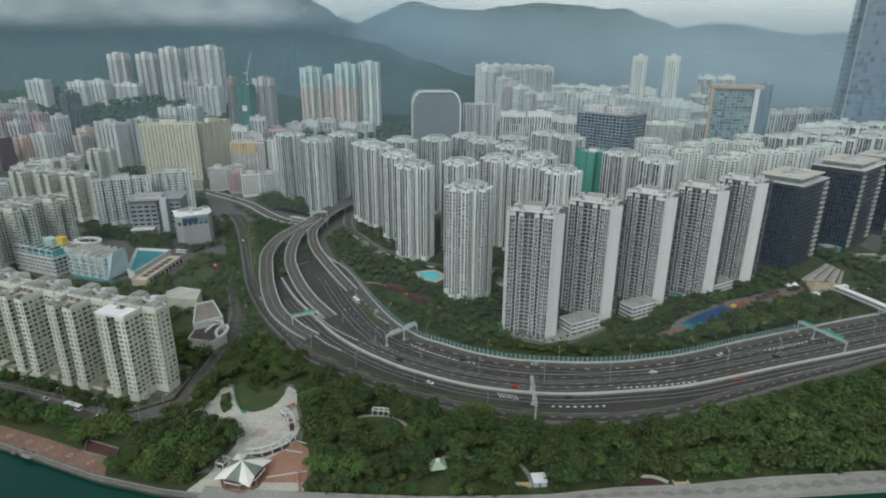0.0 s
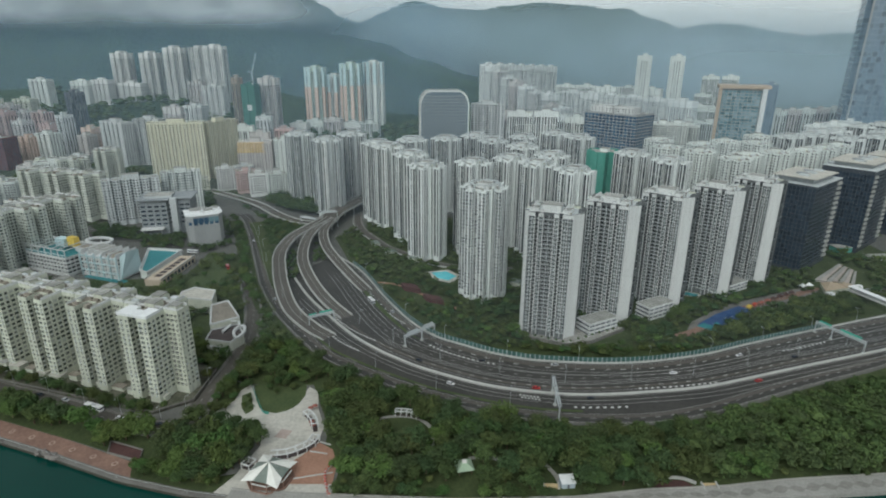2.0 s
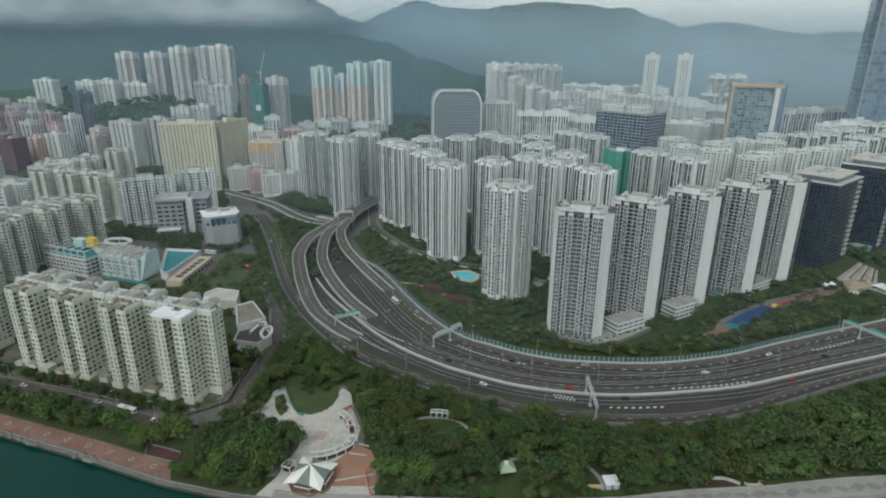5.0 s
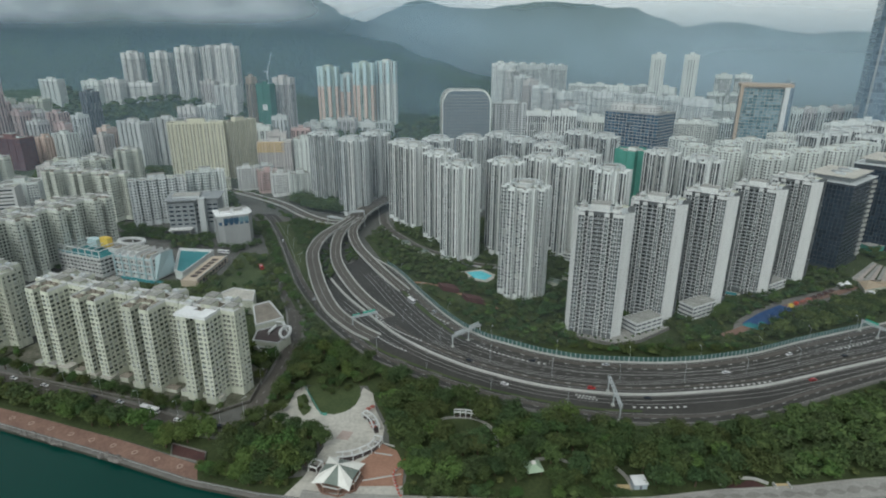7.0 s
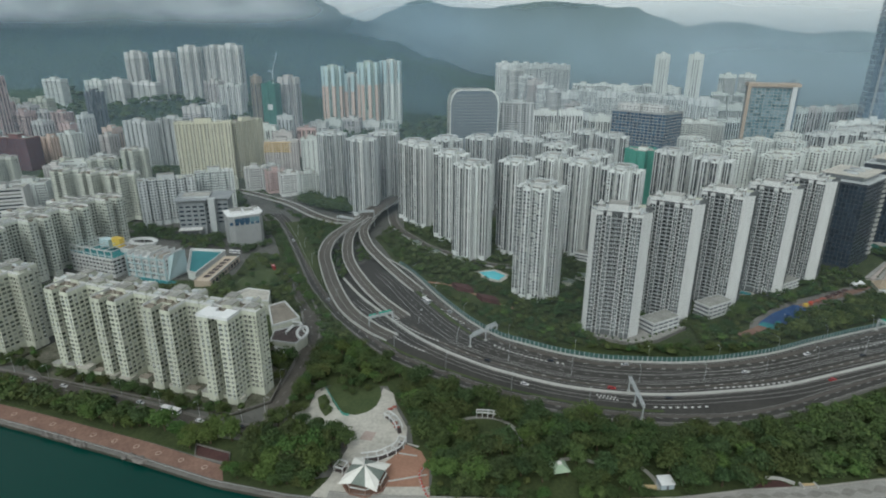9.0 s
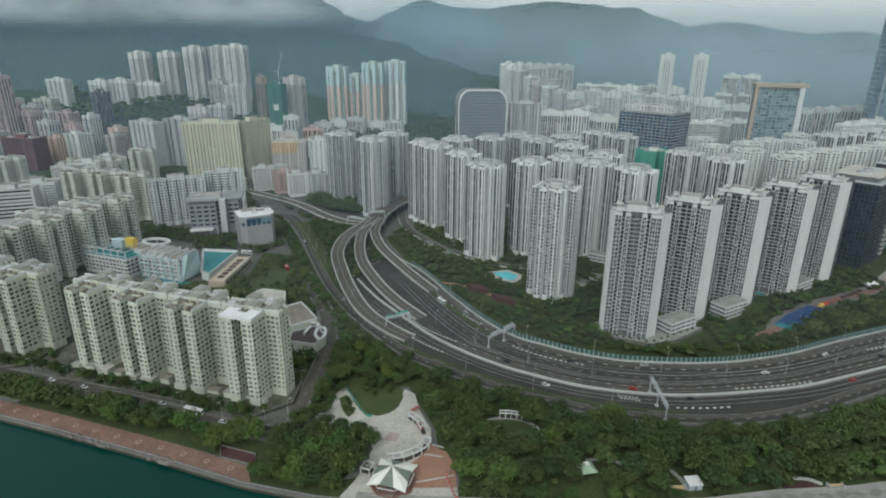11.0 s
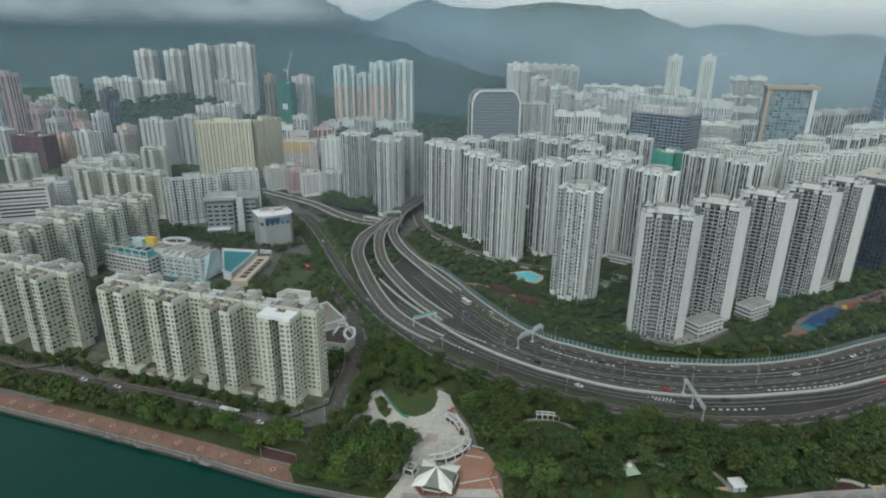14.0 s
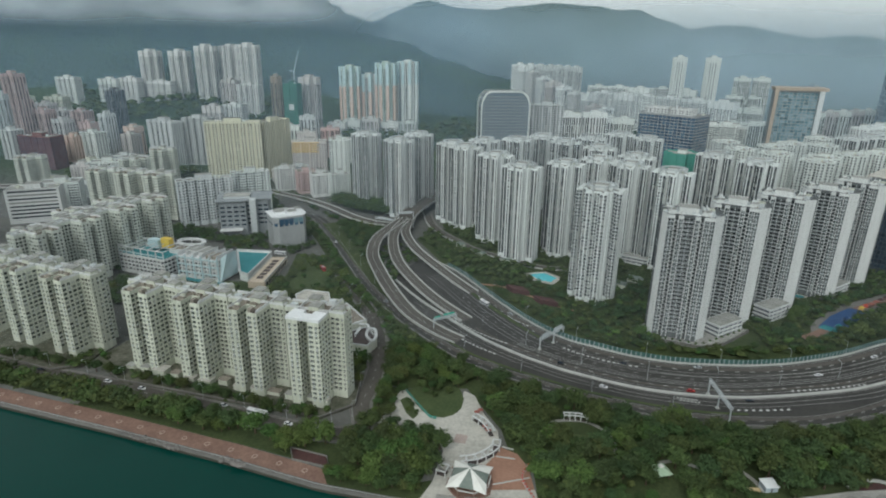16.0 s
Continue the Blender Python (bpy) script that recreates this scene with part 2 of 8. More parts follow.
def water_mat():
    m, n, l, p = node_mat("green_harbour_water")
    co = n.new("ShaderNodeTexCoord")
    n1, n2 = n.new("ShaderNodeTexNoise"), n.new("ShaderNodeTexNoise")
    n1.inputs["Scale"].default_value, n2.inputs["Scale"].default_value = 0.02, 0.35
    n2.inputs["Detail"].default_value = 5
    for q in (n1, n2):
        l.new(co.outputs["Object"], q.inputs["Vector"])
    mix = n.new("ShaderNodeMix")
    mix.data_type = "RGBA"
    mix.inputs["A"].default_value, mix.inputs["B"].default_value = (0.003, 0.036, 0.029, 1), (0.005, 0.052, 0.040, 1)
    l.new(n1.outputs["Fac"], mix.inputs["Factor"])
    l.new(mix.outputs["Result"], p.inputs["Base Color"])
    bp = n.new("ShaderNodeBump")
    bp.inputs["Strength"].default_value, bp.inputs["Distance"].default_value = 0.25, 0.3
    l.new(n2.outputs["Fac"], bp.inputs["Height"])
    l.new(bp.outputs[0], p.inputs["Normal"])
    p.inputs["Roughness"].default_value = 0.22
    p.inputs["Specular IOR Level"].default_value = 0.16
    return m


WATER = water_mat()


def hill_mat():
    m, n, l, p = node_mat("wooded_hillside")
    co = n.new("ShaderNodeTexCoord")
    n1, n2 = n.new("ShaderNodeTexNoise"), n.new("ShaderNodeTexNoise")
    n1.inputs["Scale"].default_value, n1.inputs["Detail"].default_value = 0.006, 6
    n2.inputs["Scale"].default_value, n2.inputs["Detail"].default_value = 0.09, 5
    for q in (n1, n2):
        l.new(co.outputs["Object"], q.inputs["Vector"])
    add = n.new("ShaderNodeMath")
    add.operation = "ADD"
    l.new(n1.outputs["Fac"], add.inputs[0])
    l.new(n2.outputs["Fac"], add.inputs[1])
    rg = n.new("ShaderNodeMapRange")
    rg.inputs["From Min"].default_value, rg.inputs["From Max"].default_value = 0.7, 1.35
    l.new(add.outputs[0], rg.inputs["Value"])
    mix = n.new("ShaderNodeMix")
    mix.data_type = "RGBA"
    mix.inputs["A"].default_value, mix.inputs["B"].default_value = (0.022, 0.045, 0.028, 1), (0.060, 0.090, 0.048, 1)
    l.new(rg.outputs[0], mix.inputs["Factor"])
    # flat land is paved city ground, slopes and hills are wooded
    geo = n.new("ShaderNodeSeparateXYZ")
    l.new(co.outputs["Object"], geo.inputs[0])
    up = n.new("ShaderNodeMapRange")
    up.inputs["From Min"].default_value, up.inputs["From Max"].default_value = 3.0, 14.0
    l.new(geo.outputs["Z"], up.inputs["Value"])
    m2 = n.new("ShaderNodeMix")
    m2.data_type = "RGBA"
    m2.inputs["A"].default_value = (0.13, 0.13, 0.12, 1)
    l.new(up.outputs[0], m2.inputs["Factor"])
    l.new(mix.outputs["Result"], m2.inputs["B"])
    l.new(m2.outputs["Result"], p.inputs["Base Color"])
    bp = n.new("ShaderNodeBump")
    bp.inputs["Strength"].default_value, bp.inputs["Distance"].default_value = 0.7, 8.0
    l.new(n2.outputs["Fac"], bp.inputs["Height"])
    l.new(bp.outputs[0], p.inputs["Normal"])
    p.inputs["Roughness"].default_value = 0.95
    p.inputs["Specular IOR Level"].default_value = 0.1
    return m


HILL = hill_mat()


def mist_mat(name, colour, low, high, scale, zfade, stretch=(1, 1, 3), edge=None, depth=None):
    """Mist or haze put into a tinted surface: a scattering veil with soft uneven density that fades out towards
    zfade[0] and zfade[1].
    """
    m, n, l, p = node_mat(name)
    out = n["Material Output"]
    n.remove(p)
    co = n.new("ShaderNodeTexCoord")
    mp = n.new("ShaderNodeMapping")
    mp.inputs["Scale"].default_value = stretch
    l.new(co.outputs["Object"], mp.inputs["Vector"])
    nz = n.new("ShaderNodeTexNoise")
    nz.inputs["Scale"].default_value, nz.inputs["Detail"].default_value = scale, 5
    l.new(mp.outputs[0], nz.inputs["Vector"])
    rg = n.new("ShaderNodeMapRange")
    rg.interpolation_type = "SMOOTHSTEP"
    rg.inputs["From Min"].default_value, rg.inputs["From Max"].default_value = 0.3, 0.7
    rg.inputs["To Min"].default_value, rg.inputs["To Max"].default_value = low, high
    l.new(nz.outputs["Fac"], rg.inputs["Value"])
    xyz = n.new("ShaderNodeSeparateXYZ")
    l.new(co.outputs["Object"], xyz.inputs[0])
    val = rg.outputs[0]
    fades = [("Z", zfade[0], zfade[1]), ("Z", zfade[3], zfade[2])] + ([("X", edge[0], edge[1]), ("X", edge[3], edge[2])] if edge else []) + ([("Y", depth[0], depth[1]), ("Y", depth[3], depth[2])] if depth else [])
    for axis, f0, f1 in fades:
        fd = n.new("ShaderNodeMapRange")
        fd.interpolation_type = "SMOOTHSTEP"
        fd.inputs["From Min"].default_value, fd.inputs["From Max"].default_value = min(f0, f1), max(f0, f1)
        if f0 > f1:
            fd.inputs["To Min"].default_value, fd.inputs["To Max"].default_value = 1, 0
        l.new(xyz.outputs[axis], fd.inputs["Value"])
        mu = n.new("ShaderNodeMath")
        mu.operation = "MULTIPLY"
        l.new(val, mu.inputs[0])
        l.new(fd.outputs[0], mu.inputs[1])
        val = mu.outputs[0]
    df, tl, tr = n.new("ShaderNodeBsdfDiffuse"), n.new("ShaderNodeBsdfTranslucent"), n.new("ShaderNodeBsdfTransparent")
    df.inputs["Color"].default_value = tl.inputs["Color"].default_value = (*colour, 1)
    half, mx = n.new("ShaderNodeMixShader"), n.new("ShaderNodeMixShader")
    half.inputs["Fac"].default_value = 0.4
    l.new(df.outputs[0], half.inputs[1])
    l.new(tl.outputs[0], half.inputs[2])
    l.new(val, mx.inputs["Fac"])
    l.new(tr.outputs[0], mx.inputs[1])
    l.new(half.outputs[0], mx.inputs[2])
    l.new(mx.outputs[0], out.inputs["Surface"])
    return m


# ---- mesh tools ----
class Shape:
    """Collects faces, then becomes one mesh."""

    def __init__(self):
        self.v, self.f = [], []

    def poly(self, *pts):
        i = len(self.v)
        self.v += [tuple(p) for p in pts]
        self.f.append(tuple(range(i, i + len(pts))))

    def box(self, x0, y0, z0, x1, y1, z1, turn=0.0, at=(0, 0), bottom=False):
        c, s = math.cos(turn), math.sin(turn)
        q = [(at[0] + c * x - s * y, at[1] + s * x + c * y) for x, y in ((x0, y0), (x1, y0), (x1, y1), (x0, y1))]
        self.prism(q, z0, z1, bottom)

    def prism(self, q, z0, z1, bottom=False, top=True):
        i, k = len(self.v), len(q)
        self.v += [(x, y, z0) for x, y in q] + [(x, y, z1) for x, y in q]
        for a in range(k):
            b = (a + 1) % k
            self.f.append((i + a, i + b, i + k + b, i + k + a))
        if top:
            self.f.append(tuple(range(i + k, i + 2 * k)))
        if bottom:
            self.f.append(tuple(range(i + k - 1, i - 1, -1)))

    def tube(self, p0, p1, r, n=6, r1=None):
        p0, p1 = Vector(p0), Vector(p1)
        d = (p1 - p0).normalized()
        u = d.orthogonal().normalized()
        w = d.cross(u)
        i = len(self.v)
        for p, rr in ((p0, r), (p1, r if r1 is None else r1)):
            self.v += [tuple(p + rr * (math.cos(2 * math.pi * k / n) * u + math.sin(2 * math.pi * k / n) * w)) for k in range(n)]
        for a in range(n):
            b = (a + 1) % n
            self.f.append((i + a, i + b, i + n + b, i + n + a))
        self.f.append(tuple(range(i + n, i + 2 * n)))
        self.f.append(tuple(range(i + n - 1, i - 1, -1)))

    def mesh(self, name, material):
        me = bpy.data.meshes.new(name)
        me.from_pydata(self.v, [], self.f)
        me.materials.append(material)
        return me


def part(name, shape, material, parent, label="", kind=""):
    ob = new(name, shape.mesh(name, material) if isinstance(shape, Shape) else shape)
    ob.parent = parent
    if label or kind:
        tagged(ob, label, kind=kind)
    return ob


def setting(name, shape, material, label, category=""):
    ob = new(name, shape.mesh(name, material))
    return tagged(ob, label, category or name.split("_")[0], kind="structure")


def thing(name, label, category, group="", at=None):
    ob = new(name)
    ob.empty_display_size = 1
    if at is not None:
        ob.matrix_basis = at
    return tagged(ob, label, category, group)


def inset(q, d):
    """A closed outline moved inwards by d."""
    out, k = [], len(q)
    for i in range(k):
        a, b, c = Vector(q[i - 1]), Vector(q[i]), Vector(q[(i + 1) % k])
        d0, d1 = (b - a).normalized(), (c - b).normalized()
        n0, n1 = Vector((-d0.y, d0.x)), Vector((-d1.y, d1.x))
        m = n0 + n1
        m = m / max(0.3, m.dot(n0)) if m.length > 0.01 else n0
        out.append((b.x + m.x * d, b.y + m.y * d))
    return out


def spline(pts, step):
    """A smooth line through plan points, in even steps."""
    p = [Vector(q) for q in pts]
    p = [2 * p[0] - p[1], *p, 2 * p[-1] - p[-2]]
    fine = []
    for i in range(1, len(p) - 2):
        for k in range(16):
            t = k / 16
            fine.append(0.5 * (2 * p[i] + (p[i + 1] - p[i - 1]) * t + (2 * p[i - 1] - 5 * p[i] + 4 * p[i + 1] - p[i + 2]) * t * t + (3 * p[i] - p[i - 1] - 3 * p[i + 1] + p[i + 2]) * t ** 3))
    fine.append(p[-2])
    out, left = [fine[0]], step
    for a, b in zip(fine, fine[1:]):
        d = (b - a).length
        while d > 1e-6 and left <= d:
            a = a + (b - a) * (left / d)
            out.append(a)
            d, left = (b - a).length, step
        left -= d
    return out


def beside(line, off):
    """The line moved to its left by off, in plan; off may be a list."""
    out = []
    for i, p in enumerate(line):
        d = line[min(i + 1, len(line) - 1)] - line[max(i - 1, 0)]
        n = Vector((-d.y, d.x)).normalized()
        o = off[i] if isinstance(off, (list, tuple)) else off
        out.append(Vector((p.x + n.x * o, p.y + n.y * o, *p[2:])))
    return out


def strip(sh, a, b, z, z1=None):
    """A band between two lines of equal count; with z1 a solid one from z up to z1."""
    zz = (lambda p, e: (p[2] if len(p) > 2 else 0) + e)
    for i in range(len(a) - 1):
        if z1 is None:
            sh.poly(*[(p.x, p.y, zz(p, z)) for p in (a[i], a[i + 1], b[i + 1], b[i])][::-1])
        else:
            t = [(p.x, p.y, zz(p, z1)) for p in (a[i], a[i + 1], b[i + 1], b[i])]
            u = [(p.x, p.y, zz(p, z)) for p in (a[i], a[i + 1], b[i + 1], b[i])]
            sh.poly(*t[::-1])
            sh.poly(u[0], u[1], t[1], t[0])
            sh.poly(u[2], u[3], t[3], t[2])
    return sh

# ---- ground, harbour and hills ----
G = 2.0
QUAY = [(-3000, 1110), (-900, 440), (-340, 267), (-265, 244.5), (-200, 223.5), (-154, 207), (-120, 199), (-90, 195), (0, 192.5), (50, 195), (84, 200.3), (120, 201), (158, 205), (203, 209.5), (400, 227), (3000, 400)]


def quay_y(x):
    for (x0, y0), (x1, y1) in zip(QUAY, QUAY[1:]):
        if x <= x1:
            return y0 + (y1 - y0) * (x - x0) / (x1 - x0)
    return QUAY[-1][1]


def smooth(a, b, t):
    t = min(1, max(0, (t - a) / (b - a)))
    return t * t * (3 - 2 * t)


RIDGE = [(-4000, 330), (-1919, 480), (-1201, 530), (-736, 470), (-589, 373), (-509, 322), (-390, 293), (-293, 337), (-162, 378), (-31, 349), (111, 343), (206, 361), (359, 376), (560, 364), (632, 350), (702, 357), (801, 319), (974, 270), (1160, 299), (1356, 266), (1502, 251), (1664, 268), (1810, 235), (2130, 214), (4000, 150)]
FOOT = [(-4000, 330), (-1304, 330), (-980, 318), (-662, 284), (-505, 258), (-349, 226), (-223, 204), (-96, 159), (49, 106), (213, 60), (456, 25), (900, 20), (4000, 20)]


def along(table, x):
    for (x0, y0), (x1, y1) in zip(table, table[1:]):
        if x <= x1:
            return y0 + (y1 - y0) * smooth(0, 1, (x - x0) / (x1 - x0))
    return table[-1][1]


def land(x, y, wild=1.0):
    """Height of the ground; wild 0 leaves out the small humps."""
    if y < 640:
        return G
    rough = 0.0 if not wild else noise.noise((x * 0.004, y * 0.004, 3.1)) * 26 + noise.noise((x * 0.013, y * 0.013, 7.7)) * 9
    wood = smooth(900, 1500, y)
    left = smooth(-250, -450, x)
    h = G + 12 * smooth(640, 900, y) + (20 + 34 * left) * smooth(950, 1300, y)
    foot = along(FOOT, x)
    h += max(0, foot - h) * smooth(1330, 1700, y)
    ridge = along(RIDGE, x)
    h = max(h, (h + (ridge - h) * smooth(1750, 2600, y) ** 1.1)) if y < 2600 else ridge * (1 - 0.5 * smooth(2600, 4300, y))
    return h + rough * wood * (1 - 0.93 * math.exp(-((y - 2600) / 120) ** 2)) * (1 - 0.9 * math.exp(-((y - 1700) / 70) ** 2))


def build_ground():
    xs = [-4300 + 300 * i for i in range(9)] + [-1600 + 40 * i for i in range(96)] + [2240 + 300 * i for i in range(8)]
    far = [640 + 45 * i for i in range(60)] + [3400, 3800, 4300]
    sh = Shape()
    rows = 5 + len(far)
    for x in xs:
        q = quay_y(x)
        ys = [(-2500, -6), (q - 0.05, -6), (q, G - 0.08), (q + (640 - q) * 0.5, G - 0.08), (639, G - 0.08)] if q < 600 else [(-2500, -6), (520, -6), (560, -6), (600, -6), (639, -6)]
        sh.v += [(x, y, z) for y, z in ys] + [(x, y, land(x, y) - 0.08 if y > q else -6) for y in far]
    for i in range(len(xs) - 1):
        for j in range(rows - 1):
            a = i * rows + j
            sh.f.append((a, a + rows, a + rows + 1, a + 1))
    ob = setting("ground", sh, HILL, "city ground rising into green wooded hills", "ground")
    for f in ob.data.polygons:
        f.use_smooth = True
    sea = Shape()
    sea.poly((-4300, -2500, 0), (4300, -2500, 0), (4300, 420, 0), (-4300, 1500, 0))
    setting("water", sea, WATER, "dark green harbour water with small ripples", "water")


build_ground()

# tinted upright sheets imitate haze, from among the towers back to the hills
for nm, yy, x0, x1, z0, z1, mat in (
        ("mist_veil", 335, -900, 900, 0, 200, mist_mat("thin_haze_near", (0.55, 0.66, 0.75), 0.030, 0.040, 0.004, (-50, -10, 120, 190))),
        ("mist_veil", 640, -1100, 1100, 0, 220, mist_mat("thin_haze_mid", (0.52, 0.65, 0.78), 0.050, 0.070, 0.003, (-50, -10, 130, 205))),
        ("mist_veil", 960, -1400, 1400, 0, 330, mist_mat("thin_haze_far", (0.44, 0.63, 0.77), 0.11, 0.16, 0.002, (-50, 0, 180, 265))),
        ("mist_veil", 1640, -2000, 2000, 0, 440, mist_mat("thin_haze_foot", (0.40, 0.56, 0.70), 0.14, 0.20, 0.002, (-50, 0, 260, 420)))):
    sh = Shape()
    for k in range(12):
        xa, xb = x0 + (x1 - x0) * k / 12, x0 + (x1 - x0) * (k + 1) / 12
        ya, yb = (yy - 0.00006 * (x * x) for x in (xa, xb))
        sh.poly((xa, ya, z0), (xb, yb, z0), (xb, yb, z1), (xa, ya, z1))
    setting(nm, sh, mat, "thin tinted sheet standing in for pale haze", "mist")
# a sheet of mist that lies along the hillsides
sh = Shape()
mx, my = [-2600 + 100 * i for i in range(53)], [1270 + 55 * j for j in range(24)] + [2575, 2592]
for x in mx:
    sh.v += [(x, y, land(x, y, 0) + (-20 if y < 1420 else 40)) for y in my]
for i in range(len(mx) - 1):
    for j in range(len(my) - 1):
        k = i * len(my) + j
        sh.f.append((k, k + len(my), k + len(my) + 1, k + 1))
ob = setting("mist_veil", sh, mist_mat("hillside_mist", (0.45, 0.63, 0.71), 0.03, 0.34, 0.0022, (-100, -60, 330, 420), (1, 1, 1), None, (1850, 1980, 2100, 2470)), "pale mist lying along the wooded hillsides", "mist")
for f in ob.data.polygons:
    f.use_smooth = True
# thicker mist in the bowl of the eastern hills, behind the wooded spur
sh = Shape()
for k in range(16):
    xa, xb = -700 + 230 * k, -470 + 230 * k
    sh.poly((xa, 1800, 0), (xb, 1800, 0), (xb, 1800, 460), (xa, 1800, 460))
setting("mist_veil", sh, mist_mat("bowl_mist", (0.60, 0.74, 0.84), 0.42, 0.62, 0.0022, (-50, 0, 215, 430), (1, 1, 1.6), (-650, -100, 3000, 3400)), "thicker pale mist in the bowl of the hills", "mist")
# blue-tinted sheet added to imitate haze over the western spur
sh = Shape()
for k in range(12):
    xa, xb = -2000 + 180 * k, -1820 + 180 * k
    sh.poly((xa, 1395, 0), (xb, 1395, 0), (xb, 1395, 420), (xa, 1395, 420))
setting("mist_veil", sh, mist_mat("west_mist", (0.33, 0.50, 0.67), 0.26, 0.36, 0.0022, (-50, 0, 250, 400), (1, 1, 1.6), (-3000, -2900, -120, 110)), "thin blue sheet standing in for haze before the wooded spur", "mist")
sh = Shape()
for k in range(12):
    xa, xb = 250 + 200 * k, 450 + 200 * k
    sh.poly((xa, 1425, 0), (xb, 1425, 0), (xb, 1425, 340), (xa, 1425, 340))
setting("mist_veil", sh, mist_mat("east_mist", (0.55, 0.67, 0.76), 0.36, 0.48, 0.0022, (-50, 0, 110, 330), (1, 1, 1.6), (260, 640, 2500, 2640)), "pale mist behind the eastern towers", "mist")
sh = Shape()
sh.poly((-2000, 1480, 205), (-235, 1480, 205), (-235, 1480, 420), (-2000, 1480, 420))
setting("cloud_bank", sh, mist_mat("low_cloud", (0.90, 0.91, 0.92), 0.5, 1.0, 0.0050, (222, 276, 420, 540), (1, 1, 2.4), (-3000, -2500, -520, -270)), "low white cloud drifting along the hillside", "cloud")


# ---- plan lines of the expressway ----
M = spline([(-143.7, 460), (-119.6, 414.7), (-97.2, 381.5), (-73.5, 349.4), (-53.4, 328.9), (-35.1, 314.4), (-18, 303.5), (14, 288.7), (45, 281.5), (76.3, 279.6), (117.2, 284.5), (147, 290.5), (178, 301), (220, 316), (269, 332.8), (340, 358), (430, 391), (560, 440), (760, 520)], 3.0)
F = spline([(-138, 560), (-129.6, 536.8), (-111.4, 504.7), (-84.1, 466.8), (-56.9, 410.7), (-34.9, 370.8), (-15.9, 347.5), (2.3, 336), (19.3, 326.5), (36.3, 320), (53.2, 316.2), (87.9, 314.2), (112.9, 316), (132.1, 319.8), (161, 328), (197, 343), (245, 361.4), (296, 380.5), (350, 400), (420, 427), (550, 477), (750, 557)], 3.0)
N = spline([(-300, 720), (-266, 654.9), (-242, 619.9), (-213.8, 558.9), (-190, 500), (-162.5, 433), (-134.5, 380.7), (-107, 342.3), (-88.6, 320), (-69.4, 305), (-51.8, 293.4), (-35.2, 283.5), (-19.5, 275), (10.4, 263.5), (38.9, 256), (62, 254), (85, 254), (106.7, 256), (137, 264.4), (167, 276.8), (207.7, 293.9), (251.5, 310.8), (290, 327), (350, 349), (440, 383), (570, 431), (770, 511)], 3.0)


def near_on(line, p):
    return min(range(len(line)), key=lambda i: (line[i] - p).length_squared)


